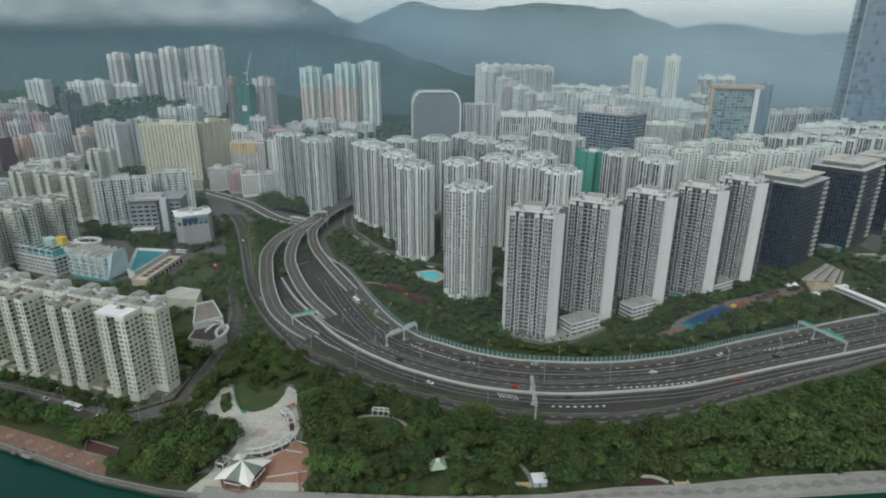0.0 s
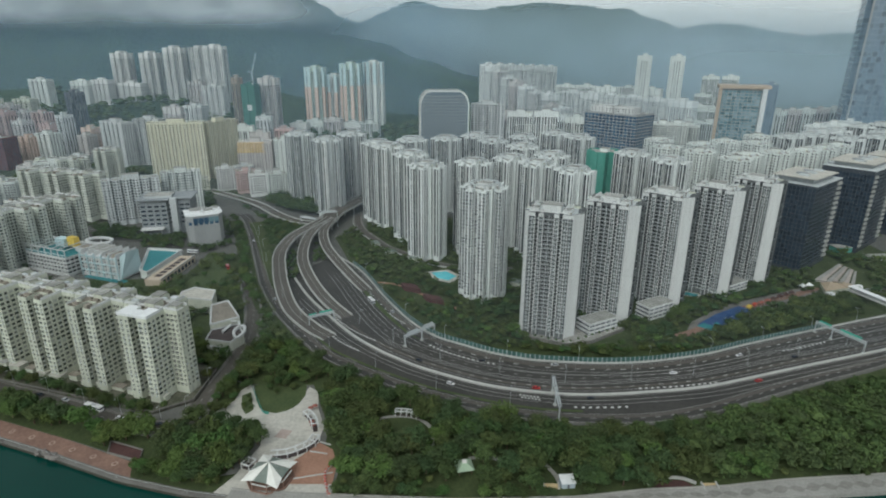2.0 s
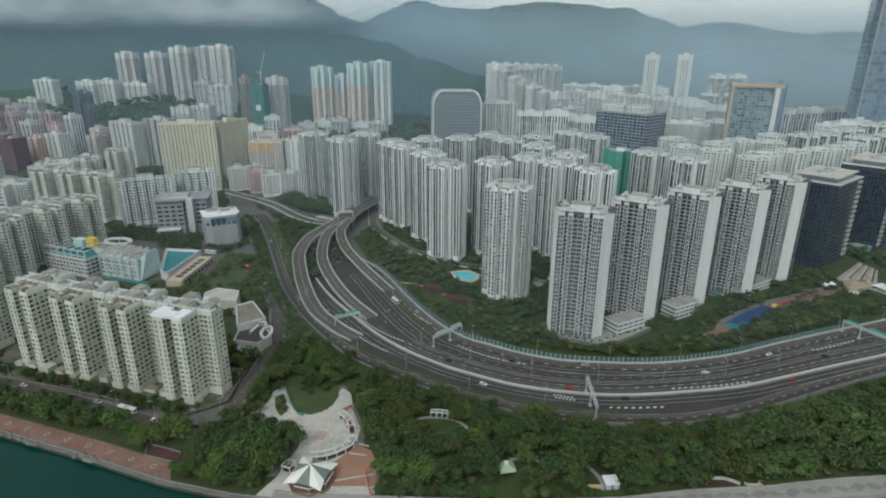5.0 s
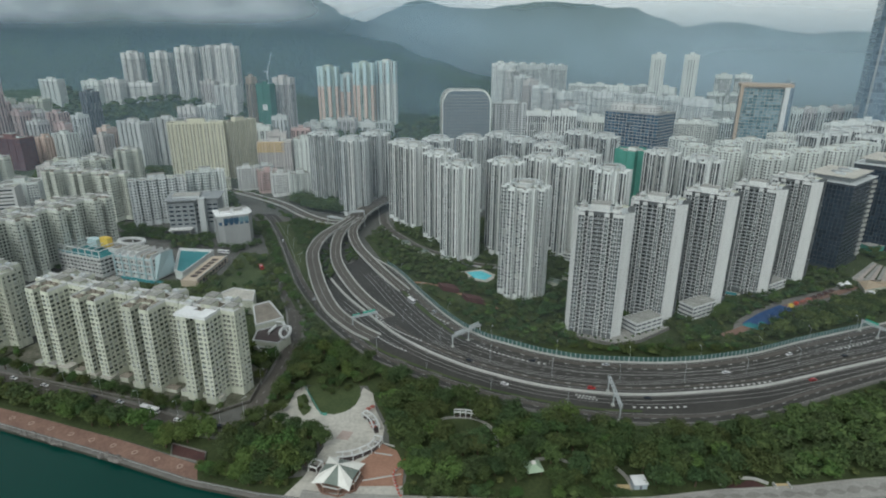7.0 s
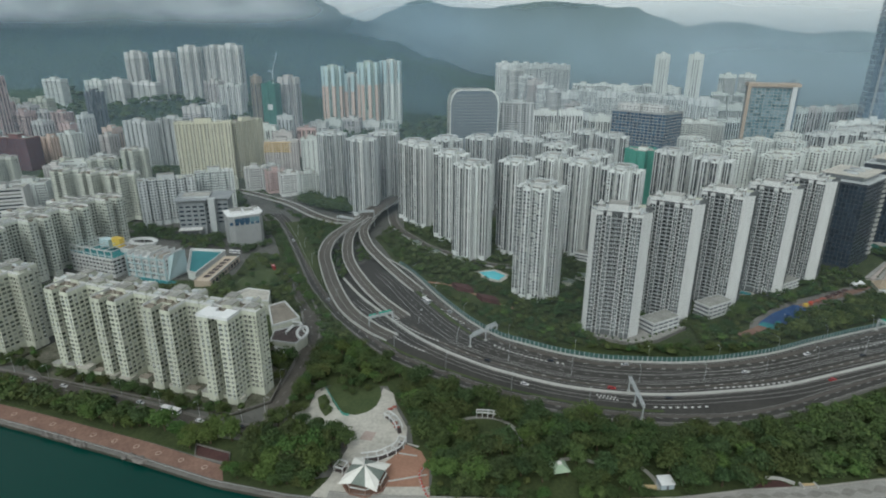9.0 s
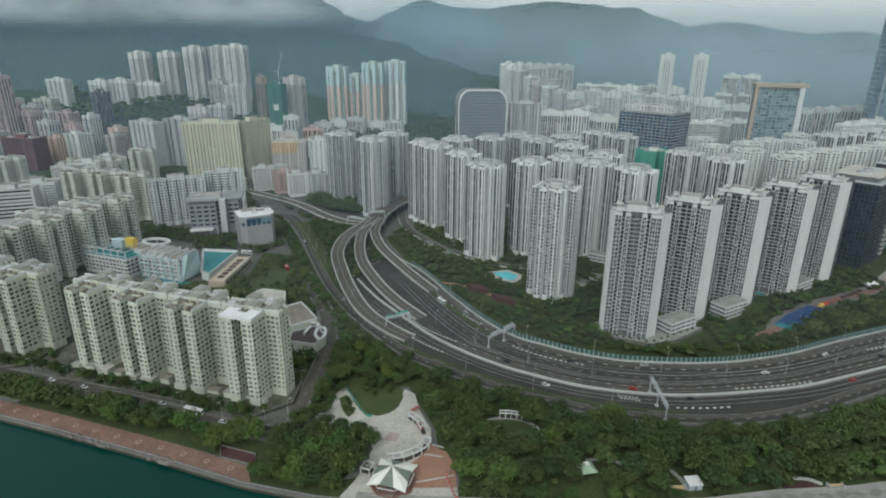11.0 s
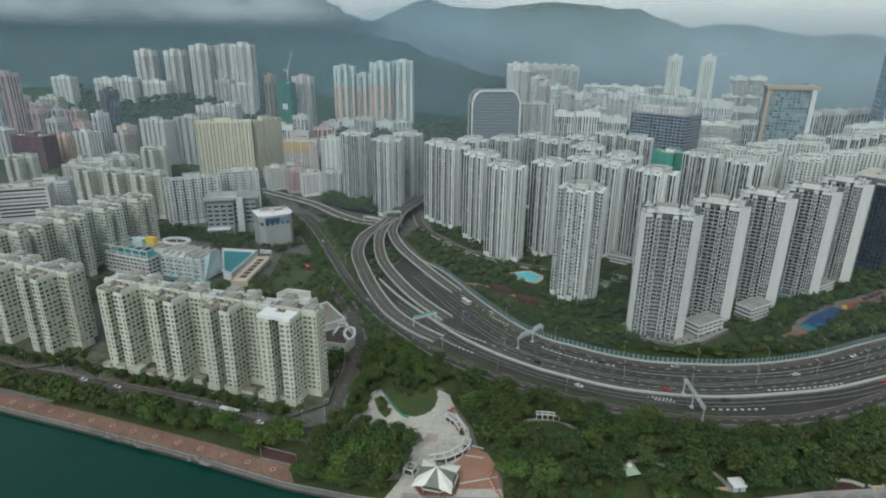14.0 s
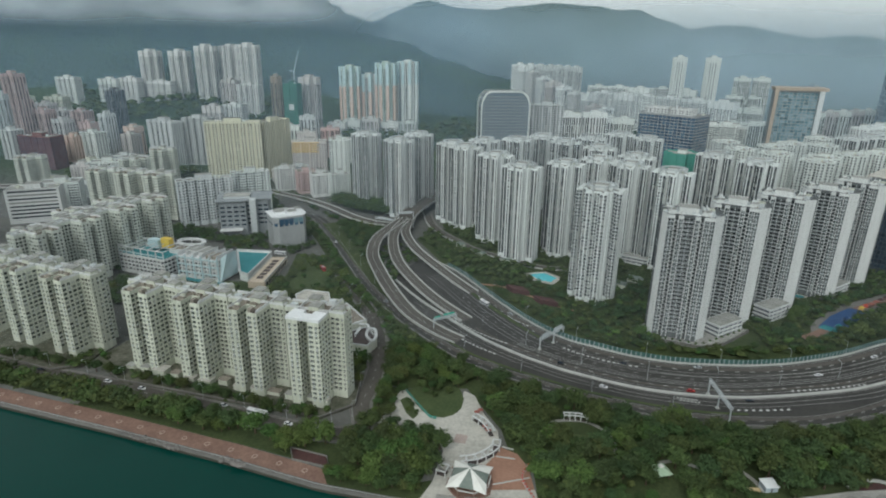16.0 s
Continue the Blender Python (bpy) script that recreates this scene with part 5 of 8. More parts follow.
for x, y, h, m in ((-308, 752, 32, W_WHITE), (-278, 742, 31, W_PINK), (-256, 728, 31, W_WHITE), (-230, 722, 32, W_PALE), (-322, 788, 22, W_ROSE), (-300, 800, 26, W_COOL), (-345, 752, 18, W_MOSS), (-372, 735, 16, W_COOL), (-402, 728, 20, W_PALE)):
    make("low_block", "older low apartment block with stained walls", slab(3, 24, 18, 2, 1.5), h, m, x, y, G + 2, 25, bay=3.2, ww=1.8)
for x, y, h, m, w in ((-289, 824, 55, W_ROSE, 48), (-248, 830, 58, W_PALE, 28), (-236, 915, 45, W_PALE, 30), (-285, 960, 56, W_PINK, 30), (-330, 1000, 70, W_WHITE, 26), (-318, 935, 52, W_ROSE, 30), (-350, 950, 60, W_PALE, 34)):
    make("old_block", "weathered apartment block in faded paint", slab(4, w, 20, 2, 1.5), h, m, x, y, G + 4, 8, bay=3.4, ww=2.0)
# the orange storeys of the block by the junction
band = thing("painted_band", "faded orange painted upper storeys of an old block", "painted wall")
for k in range(5):
    sh = Shape()
    sh.box(-24.6 + 0.4 * k, -10.9, 40 + k * 3.1, 14 - 3.5 * (k % 2), -10.0, 41.6 + k * 3.1, bottom=True)
    part("band", sh, W_ORANGE, band)
place(band, -289, 824, G + 4, 8)
# towers on the slope at the foot of the hill
for x, y, top in ((-748, 1340, 175), (-682, 1338, 175.5), (-606, 1295, 187), (-560, 1315, 187.5), (-508, 1270, 190.5)):
    z = land(x, y)
    make("hill_tower", "very tall white housing tower below the hills", arms(11, 22, 2.5, 5), top - z + 8, W_WHITE, x, y, z - 8, -12, bay=4.6, ww=2.6, group="hill towers")
for x, y, top, w, m in ((-716, 1305, 113, 60, W_WHITE), (-782, 1305, 119, 46, W_WHITE), (-826, 1302, 116.5, 46, W_PALE), (-913, 1296, 119.5, 50, W_PALE), (-486, 1190, 115, 48, W_WHITE), (-544, 1245, 120, 34, W_ROSE), (-512, 1062, 85, 38, W_ROSE), (-474, 1062, 88, 38, W_WHITE), (-905, 1130, 92, 44, W_MOSS), (-850, 1150, 90, 44, W_MOSS)):
    z = land(x, y)
    make("slope_slab", "white housing slab on the wooded slope", slab(4, w, 20, 3, 3), top - z + 6, m, x, y, z - 6, -14, bay=4.6, ww=2.6)
for x, y, top, m, lo, hi in ((-291, 1240, 150, W_MINT, W_PEACH, W_SKYBLUE), (-255, 1262, 134, W_PALE, W_PEACH, W_SKYBLUE), (-216, 1235, 158, W_MINT, W_PEACH, W_SKYBLUE), (-172, 1262, 161, W_PALE, W_PALE, W_SKYBLUE)):
    z = land(x, y)
    hh = top - z + 8
    t = make("pastel_tower", "tall pastel housing tower in mint, peach and pale blue", arms(10, 21, 2.2, 4), hh, m, x, y, z - 8, -8, bay=4.2, ww=2.0, group="pastel towers")
    for k in range(4):
        co, si = ((1, 0), (0, 1), (-1, 0), (0, -1))[k]
        for side in (-1, 1):
            for z0, z1, mm in ((0, hh * 0.68, lo), (hh * 0.68, hh + 1, hi)):
                q = [(21.25, side * 4.0), (21.25, side * 10.2), (16.4, side * 10.2), (16.4, side * 9.9), (20.9, side * 9.9), (20.9, side * 4.0)]
                q = [(co * px - si * py, si * px + co * py) for px, py in q]
                sh = Shape()
                sh.prism(q, z0, z1)
                part("colour_band", sh, mm, t)
for x, y, h, m in ((-275, 1150, 28, W_PALE), (-238, 1140, 34, W_ROSE), (-200, 1150, 27, W_WHITE), (-165, 1140, 30, W_PALE), (-300, 1120, 26, W_WHITE)):
    make("old_block", "weathered apartment block in faded paint", slab(4, 34, 20, 2, 1.5), h, m, x, y, land(x, y) - 2, -8, bay=3.4, ww=2.0)
make("stepped_tower", "grey-brown tower beside a netted site", arms(9, 18, 2, 3), 112, W_ROSE, -341, 1080, 24, -15, bay=4.2)
wrap = make("wrapped_tower", "tower wrapped in green netting with a white patch", slab(2, 26, 20, 1, 1), 103, NETTING_D, -364, 1045, 24, -12, bay=6, wh=0.3, sill=1.2, glass=NETTING_D, reveal=0.1)
sh = Shape()
sh.box(-3, -10.5, 58, 6, -10.15, 68, bottom=True)
part("white_patch", sh, W_FIN, wrap, "white sheet on the netting")
make("slim_tower", "dark slim tower beside the netted site", arms(5, 9, 1.2, 2), 112, W_BROWN, -407, 1100, 24, -12)
# the older town further off, in faded colours
for x, y, top, w, m in ((-791, 960, 141, 32, W_PINK), (-764, 975, 84, 34, W_PINK), (-746, 1000, 81, 30, W_ROSE), (-714, 998, 80, 32, W_PINK), (-724, 960, 70, 28, W_ROSE), (-690, 975, 64, 28, W_PINK), (-646, 952, 81, 17, W_WHITE), (-668, 892, 54, 22, W_PEACH), (-640, 896, 59, 34, W_PALE),
                        (-610, 960, 60, 24, W_PEACH), (-600, 930, 52, 22, W_ROSE), (-820, 1010, 96, 30, W_PINK), (-812, 960, 110, 26, W_COOL), (-800, 1040, 88, 34, W_ROSE), (-850, 1010, 100, 30, W_COOL), (-772, 905, 60, 28, W_COOL)):
    z = land(x, y)
    make("town_tower", "older town tower in faded paint", slab(max(1, round(w / 10)), w, 20, 3, 3), top - z + 2, m, x, y, z - 2, -22, bay=4.6, ww=2.6, group="old town towers")
make("dark_office", "dark red and glass office block", slab(5, 60, 24, 1, 0.6), 54, W_OXBLOOD, -690, 850, G + 4, -15, glass=GLASS_BLUE, bay=4, ww=3.2, category="office block")
make("edge_tower", "grey-green residential tower with bay windows", arms(7, 13, 1.6, 3), 96, W_COOL, -560, 520, G, -20, bay=3.2)
make("striped_block", "low white block with dark window bands", slab(1, 50, 26), 37, W_FIN, -545, 614, G, 22, fh=4, bay=46, ww=45, wh=1.9, sill=1.2, category="factory block")
make("low_block", "white low block with pale window grid", slab(3, 40, 26, 2, 1.5), 34, W_PALE, -545, 660, G, 20, bay=3.4)

# offices and far estates
make("blue_office", "blue glass office block with grey floor bands", slab(1, 83, 47), 99, W_SEAM, 233, 836, G + 4, -47, fh=4.2, bay=6.1, ww=5.5, wh=3.2, sill=0.4, glass=GLASS_BLUE, category="office block", reveal=0.5)
for d, w in ((-20, 34), (17, 30)):
    make("roof_block", "white plant block on the office roof", slab(3, w, 18, 2, 1), 9, W_FIN, 228 + d * 0.68, 832 - d * 0.73, G + 102.2, -47, top=False, base=1, bay=5, category="plant block")
gold = make("gold_office", "office tower with brown stone frame and glass grid", slab(1, 56, 36), 132, W_SEAM, 396, 826, G + 5, -20, fh=4.2, bay=5.2, ww=4.6, wh=3.5, sill=0.4, glass=GLASS_TEAL, category="office tower")
sh = Shape()
sh.box(-30, -20, 132.5, 34, 20, 136.5, bottom=True)
part("oversailing_roof", sh, W_BROWN, gold)
sh = Shape()
sh.box(-30, -20.4, 0, -25.5, -18.2, 132.5)
part("portal_leg", sh, W_BROWN, gold)
sh = Shape()
sh.box(24, -20.4, 0, 30, -18.2, 132.5)
part("portal_leg", sh, W_COOL, gold)
make("slim_tower", "dark slim office tower behind the stone-framed one", slab(1, 26, 20), 122, W_TALL, 552, 1045, 12, -30, glass=GLASS_TALL, bay=4, ww=3, category="office tower")
for x, y in ((385, 1226), (445, 1208)):
    make("twin_tower", "slim pale twin residential tower", arms(8, 14, 1.5, 3), 178 - 44, W_PALE, x, y, 44, -20, bay=4.6, ww=1.5, group="twin towers")
for x, y, top in ((552, 1290, 137), (594, 1290, 137), (538, 1285, 100), (575, 1280, 98), (505, 1215, 82), (538, 1200, 82), (405, 1010, 74), (435, 1000, 74), (465, 1000, 75), (322, 905, 82), (345, 905, 82), (372, 930, 76)):
    make("far_tower", "hazy pale residential tower", arms(9, 17, 2, 4, False), top - 30, W_PALE, x, y, 30, -25, bay=4.6, ww=2.6, group="far towers")
for k in range(7):
    x, y = 76 + k * 29, 1352 + k * 35
    z = land(x, y)
    make("ridge_slab", "pale curtain-like housing slab high on the slope", slab(3, 44, 16, 4, 3), 157 - z + 6 - k * 1.6, W_TAIKOO, x, y, z - 6, 50, bay=4.6, ww=2.6, group="ridge slabs")
for k, (x, y, top) in enumerate(((84, 1325, 153), (98, 1290, 143), (114, 1250, 133), (127, 1210, 127), (141, 1170, 120), (157, 1130, 112), (182, 1130, 109), (178, 1070, 93), (190, 1040, 91))):
    z = land(x, y)
    make("ridge_slab", "stepped housing slab on the slope", slab(3, 30, 18, 3, 3), top - z + 4, (W_TAIKOO, W_WHITE, W_TAIKOO, W_ROSE)[k % 4], x, y, z - 4, 40, bay=4.6, ww=2.6, group="ridge slabs")
for k in range(6):
    x, y = 258 + k * 31, 1290 - k * 44
    z = land(x, y)
    make("ridge_slab", "long white housing slab below the hill", slab(4, 50, 18, 3, 3), 103 - z + 4, W_TAIKOO, x, y, z - 4, -55, bay=4.6, ww=2.6, group="ridge slabs")
for k in range(5):
    x, y = 252 + k * 38, 1330 - k * 27
    z = land(x, y)
    make("ridge_slab", "white housing slab with roof huts on the slope", slab(4, 44, 18, 3, 3), 114 - z + 4 + k % 2, W_PALE, x, y, z - 4, -35, bay=4.6, ww=2.6, group="ridge slabs")
for x, y, w, top, turn, m in ((44, 806, 46, 117, -6, W_COOL), (104, 940, 40, 93, -8, W_TAIKOO), (146, 940, 38, 94, -8, W_TAIKOO), (90, 1000, 40, 86, -10, W_ROSE), (170, 985, 40, 86, -20, W_TAIKOO), (200, 960, 34, 84, -20, W_PALE)):
    make("far_slab", "pale grey housing slab behind the estate", slab(4, w, 18, 3, 3), top - G - 8, m, x, y, G + 8, turn, bay=4.6, ww=2.6, group="far slabs")
for k in range(5):
    make("far_tower", "hazy pink and white residential tower", arms(8, 15, 2, 4, False), 72, W_ROSE if k % 2 else W_PALE, 590 + k * 34, 1075 + k * 14, 14, -35, bay=4.6, ww=2.6, group="far towers")
for k in range(6):
    make("far_tower", "hazy white estate tower", arms(7, 16, 2, 4), 70, W_TAIKOO, 560 + k * 48, 905 + k * 34, 10, -44, bay=4.0, ww=2.4, group="far towers")


rl = random.Random(21)
protos_low = [make("low_block", lb, slab(n, w, d, 2, 1.5), h, m, -340, 800, G + 2, 10, bay=3.4, ww=2.0, group="low town blocks") for lb, n, w, d, h, m in (
    ("low stained concrete town block", 3, 30, 20, 24, W_MOSS), ("low white town block with flat roof", 3, 34, 18, 18, W_COOL), ("squat pink-washed town block", 2, 24, 20, 28, W_ROSE), ("pale town block with roof huts", 4, 40, 18, 34, W_PALE))]
spots_low = [(-800 + (k % 11) * 52 + rl.uniform(-12, 12), 720 + (k // 11) * 48 + rl.uniform(-10, 10), rl.uniform(-25, 25)) for k in range(44)]
spots_low = [p for p in spots_low if not (-560 < p[0] < -250 and p[1] > 800) and not (p[0] > -330 and p[1] < 790) and not (p[0] > -520 and p[1] < 790) and not (p[0] > -500 and 735 > p[1]) and p[0] > -600]
for k, (x, y, turn) in enumerate(spots_low):
    ob = protos_low[k] if k < 4 else copy_thing(protos_low[k % 4], pose(0, 0, 0))
    place(ob, x, y, land(x, y) - 2, turn)


def glass_blocks():
    for x, y, turn, w, d, h in ((309, 505, 40, 58, 40, 78), (398, 566, 40, 62, 44, 80), (470, 620, 40, 50, 44, 76)):
        t = make("glass_block", "dark glass office block with pale concrete roof", slab(2, w, d, 2, 1.5), h, W_INK, x, y, G, turn, fh=4.0, bay=3.0, ww=2.8, wh=3.4, sill=0.3, glass=GLASS_DARK, category="office block", top=False, reveal=0.12)
        sh = Shape()
        sh.prism([(-w / 2 - 1, -d / 2 - 1), (w / 2 + 1, -d / 2 - 1), (w / 2 + 1, d / 2 + 1), (-w / 2 - 1, d / 2 + 1)], h + 0.3, h + 0.8, bottom=True)
        part("roof_slab", sh, W_COOL, t)
        sh = Shape()
        sh.prism([(-w * 0.36, -d * 0.36), (w * 0.36, -d * 0.36), (w * 0.36, d * 0.36), (-w * 0.36, d * 0.36)], h + 0.8, h + 5.0)
        ob = part("plant_deck", sh, W_GREYB, t)
        sh = Shape()
        sh.prism([(-w * 0.44, -d * 0.44), (w * 0.44, -d * 0.44), (w * 0.44, d * 0.44), (-w * 0.44, d * 0.44)], h + 5.0, h + 5.8, bottom=True)
        part("deck_cap", sh, PAVING, ob)
        ends = [(w / 2 - 8.5, w / 2 - 1.0)] + ([(-w / 2 + 1.0, -w / 2 + 7.0)] if x > 350 else [])
        for x0, x1 in ends:
            for k in range(16):
                sh = Shape()
                sh.box(x0, -d / 2 - 1.6, 6 + k * 4.5, x1, -d / 2 + 2, 8.2 + k * 4.5, bottom=True)
                part("balcony_slab", sh, CONCRETE, t)
        for k in range(5):
            sh = Shape()
            a = -w * 0.3 + k * w * 0.14
            sh.box(a, -d * 0.2 + (k % 2) * 5, h + 5.8, a + 4.5, (k % 2) * 5, h + 7.0)
            part("roof_unit", sh, (W_COOL, W_GREYB)[k % 2], t)


glass_blocks()


def curved_office():
    h, w, d = 128, 66, 34
    r = thing("curved_office", "glass office tower with rounded top corners and pale frame", "office tower")
    prof = [(-w / 2, 0)] + [(-w / 2 + 14 - 14 * math.cos(a), h - 20 + 20 * math.sin(a)) for a in (radians(k) for k in range(0, 91, 10))]
    prof += [(-x, z) for x, z in prof[::-1]]
    gl = Shape()
    inner = [(x * 0.95, z - (2 if z > 1 else 0)) for x, z in prof]
    gl.poly(*[(x, -d / 2 + 0.8, z) for x, z in inner])
    gl.poly(*[(x, d / 2 - 0.8, z) for x, z in inner])
    for a, b in zip(inner, inner[1:]):
        gl.poly((a[0], -d / 2 + 0.8, a[1]), (b[0], -d / 2 + 0.8, b[1]), (b[0], d / 2 - 0.8, b[1]), (a[0], d / 2 - 0.8, a[1]))
    part("curtain_wall", gl, GLASS_PALE, r)
    for s in (-1, 1):
        fr = Shape()
        for (a, b), (c, e) in zip(zip(prof, prof[1:]), zip(inner, inner[1:])):
            y0, y1 = s * d / 2, s * (d / 2 - 2.4)
            fr.poly((a[0], y0, a[1]), (b[0], y0, b[1]), (e[0], y0, e[1]), (c[0], y0, c[1]))
            fr.poly((a[0], y0, a[1]), (b[0], y0, b[1]), (b[0], y1, b[1]), (a[0], y1, a[1]))
            fr.poly((c[0], y0, c[1]), (e[0], y0, e[1]), (e[0], y1, e[1]), (c[0], y1, c[1]))
        part("edge_frame", fr, W_PALE, r)
    for k in range(1, 31):
        z = k * 4.0
        xx = max([x for x, zz in inner if zz >= z] or [0])
        if xx > 3:
            sh = Shape()
            sh.box(-xx + 0.4, -d / 2 + 0.35, z, xx - 0.4, -d / 2 + 0.8, z + 1.0, bottom=True)
            part("floor_band", sh, W_GREYB, r)
    for k in range(-7, 8):
        sh = Shape()
        sh.box(k * 4 - 0.25, -d / 2 + 0.5, 0, k * 4 + 0.25, -d / 2 + 0.8, h - 7)
        part("mullion", sh, W_GREYB, r)
    place(r, -17, 795, G + 6, 6)


curved_office()


def glass_tower():
    """The tall blue tower that rises out of view."""
    c = [(-30, -34), (30, -34), (38, -24), (38, 34), (-38, 34), (-38, -24)]
    t = tower("glass_tower", "very tall blue-grey glass office tower", c, 296, 8.4, 6.6, 6.1, 7.4, 0.5, W_TALL, GLASS_TALL, category="office tower", reveal=0.06)
    roof_box(t, -20, -16, 20, 20, 295, 304, W_GREYB)
    for x in (-30, 30):
        sh = Shape()
        sh.box(x - 1.6, -35.2, 0, x + 1.6, -33.8, 296)
        part("corner_fin", sh, W_GREYB, t)
    place(t, 690, 990, G + 6, -26)


glass_tower()

# ---- trees ----
def inside(x, y, q):
    hit = False
    for (x0, y0), (x1, y1) in zip(q, q[1:] + q[:1]):
        if (y0 > y) != (y1 > y) and x < (x1 - x0) * (y - y0) / (y1 - y0) + x0:
            hit = not hit
    return hit




def quad_ball():
    """Unit ball of 24 quads."""
    v, f = [], []
    for ax in range(3):
        for s in (-1, 1):
            for i in (0, 1):
                for j in (0, 1):
                    k = len(v)
                    for a, b in ((i - 1, j - 1), (i, j - 1), (i, j), (i - 1, j)):
                        p = [0, 0, 0]
                        p[ax], p[(ax + 1) % 3], p[(ax + 2) % 3] = s, a * s, b
                        p = np.array(p, float)
                        v.append(p / np.linalg.norm(p))
                    f.append((k, k + 1, k + 2, k + 3))
    return np.array(v), np.array(f)


BALL_V, BALL_F = quad_ball()


def crown_data(seed, rx, rz, clumps, leaves, leaf):
    """Small leaf sprays gathered in clumps round one dark heart: an uneven, open crown."""
    r = np.random.RandomState(seed)
    heart = 0.55 if clumps > 1 else 0.8
    wob = 1 + 0.2 * np.sin(BALL_V @ r.normal(size=(3, 1)) * 3 + r.uniform(0, 6))
    vs, fs, base = [BALL_V * wob * [rx * heart, rx * heart, rz * heart]], [BALL_F], len(BALL_V)
    for c in range(clumps):
        d = r.normal(size=3)
        d[2] = abs(d[2]) * 1.1 - 0.25
        d /= np.linalg.norm(d)
        rad = r.uniform(0.5, 0.8) if clumps > 1 else 0
        cen = np.array([d[0] * rx * rad, d[1] * rx * rad, d[2] * rz * rad])
        size = rx * (r.uniform(0.24, 0.42) if clumps > 8 else r.uniform(0.36, 0.54) if clumps > 1 else 0.9)
        n = leaves // clumps
        dirs = r.normal(size=(n, 3))
        dirs[:, 2] += 0.35
        dirs /= np.linalg.norm(dirs, axis=1)[:, None]
        pos = cen + dirs * size * r.uniform(0.7, 1.18, (n, 1)) * [1, 1, 0.8]
        nor = dirs + r.normal(size=(n, 3)) * 0.45 + [0, 0, 0.35]
        nor /= np.linalg.norm(nor, axis=1)[:, None]
        t = np.cross(nor, r.normal(size=(n, 3)))
        t /= np.linalg.norm(t, axis=1)[:, None]
        b = np.cross(nor, t)
        s = leaf * r.uniform(0.6, 1.4, (n, 1))
        quad = np.stack([pos - t * s, pos - b * s * 0.7, pos + t * s, pos + b * s * 0.7], 1).reshape(-1, 3)
        vs.append(quad)
        fs.append(np.arange(n * 4).reshape(-1, 4) + base)
        base += n * 4
    return np.concatenate(vs), np.concatenate(fs)


def quad_mesh(name, v, f, material):
    me = bpy.data.meshes.new(name)
    me.vertices.add(len(v))
    me.vertices.foreach_set("co", np.ascontiguousarray(v, dtype=np.float32).ravel())
    me.loops.add(f.size)
    me.loops.foreach_set("vertex_index", np.ascontiguousarray(f, dtype=np.int32).ravel())
    me.polygons.add(len(f))
    me.polygons.foreach_set("loop_start", np.arange(0, f.size, 4, dtype=np.int32))
    me.update(calc_edges=True)
    me.materials.append(material)
    return me


FINE = [crown_data(k, 4.4 + 0.3 * (k % 3), 2.7 + 0.4 * (k % 2), 20, 900, 0.36) for k in range(6)]
COARSE = [crown_data(20 + k, 4.4 + 0.3 * (k % 3), 2.8 + 0.3 * (k % 2), 5, 125, 0.62) for k in range(5)]
MEDIUM = [crown_data(30 + k, 4.4 + 0.3 * (k % 3), 2.8 + 0.3 * (k % 2), 10, 330, 0.46) for k in range(5)]
FARTREE = [crown_data(50 + k, 4.4 + 0.3 * (k % 3), 2.8, 4, 56, 0.8) for k in range(4)]
SHRUB = [crown_data(40 + k, 4.4, 2.4, 1, 26, 1.1) for k in range(4)]
LEAF_D = foliage("dark_leaf_green", (0.034, 0.056, 0.022), (0.048, 0.075, 0.029), (0.069, 0.101, 0.038))
LEAF_Y = foliage("olive_leaf_green", (0.041, 0.060, 0.019), (0.059, 0.082, 0.027), (0.083, 0.106, 0.036))


def trunk_shape(h):
    sh = Shape()
    sh.tube((0, 0, -0.3), (0.15, 0.05, h), 0.34, 7, 0.2)
    for a in range(4):
        w = a * 1.6 + 0.4
        sh.tube((0.1, 0, h * 0.72), (1.7 * math.cos(w), 1.7 * math.sin(w), h + 1.5), 0.14, 5, 0.05)
    return sh


TRUNK = trunk_shape(3.2).mesh("trunk", BARK)
CROWNS = {m.name: [quad_mesh("crown", v, f, m) for v, f in FINE] for m in (LEAF, LEAF_D, LEAF_L, LEAF_Y)}
rtree = random.Random(5)


def pick_leaf(light=0.12):
    k = rtree.random()
    return LEAF_L if k < light else LEAF_D if k < light + 0.33 else LEAF_Y if k < light + 0.5 else LEAF


def tree(x, y, z, s, mat, squash=1.0, label=""):
    words = {"leaf_green": "broad-crowned green park tree", "dark_leaf_green": "dark dense evergreen park tree", "light_leaf_green": "fresh light-green broadleaf tree", "olive_leaf_green": "olive-green shaggy park tree"}
    root = thing("tree", label or words[mat.name], "tree", "park trees")
    root.matrix_basis = Matrix.Translation((x, y, z)) @ Matrix.Rotation(rtree.uniform(0, 6.28), 4, "Z") @ Matrix.Diagonal((s, s, s * squash, 1))
    part("trunk", TRUNK, None, root)
    c = part("crown", rtree.choice(CROWNS[mat.name]), None, root)
    c.location = (0, 0, 4.9)


def scatter(zone, cell, avoid, rnd):
    xs, ys = [p[0] for p in zone], [p[1] for p in zone]
    out = []
    y = min(ys)
    row = 0
    while y < max(ys):
        x = min(xs) + (cell / 2 if row % 2 else 0)
        while x < max(xs):
            px, py = x + rnd.uniform(-0.42, 0.42) * cell, y + rnd.uniform(-0.42, 0.42) * cell
            if inside(px, py, zone) and not avoid(px, py):
                out.append((px, py))
            x += cell
        y += cell * 0.87
        row += 1
    return out


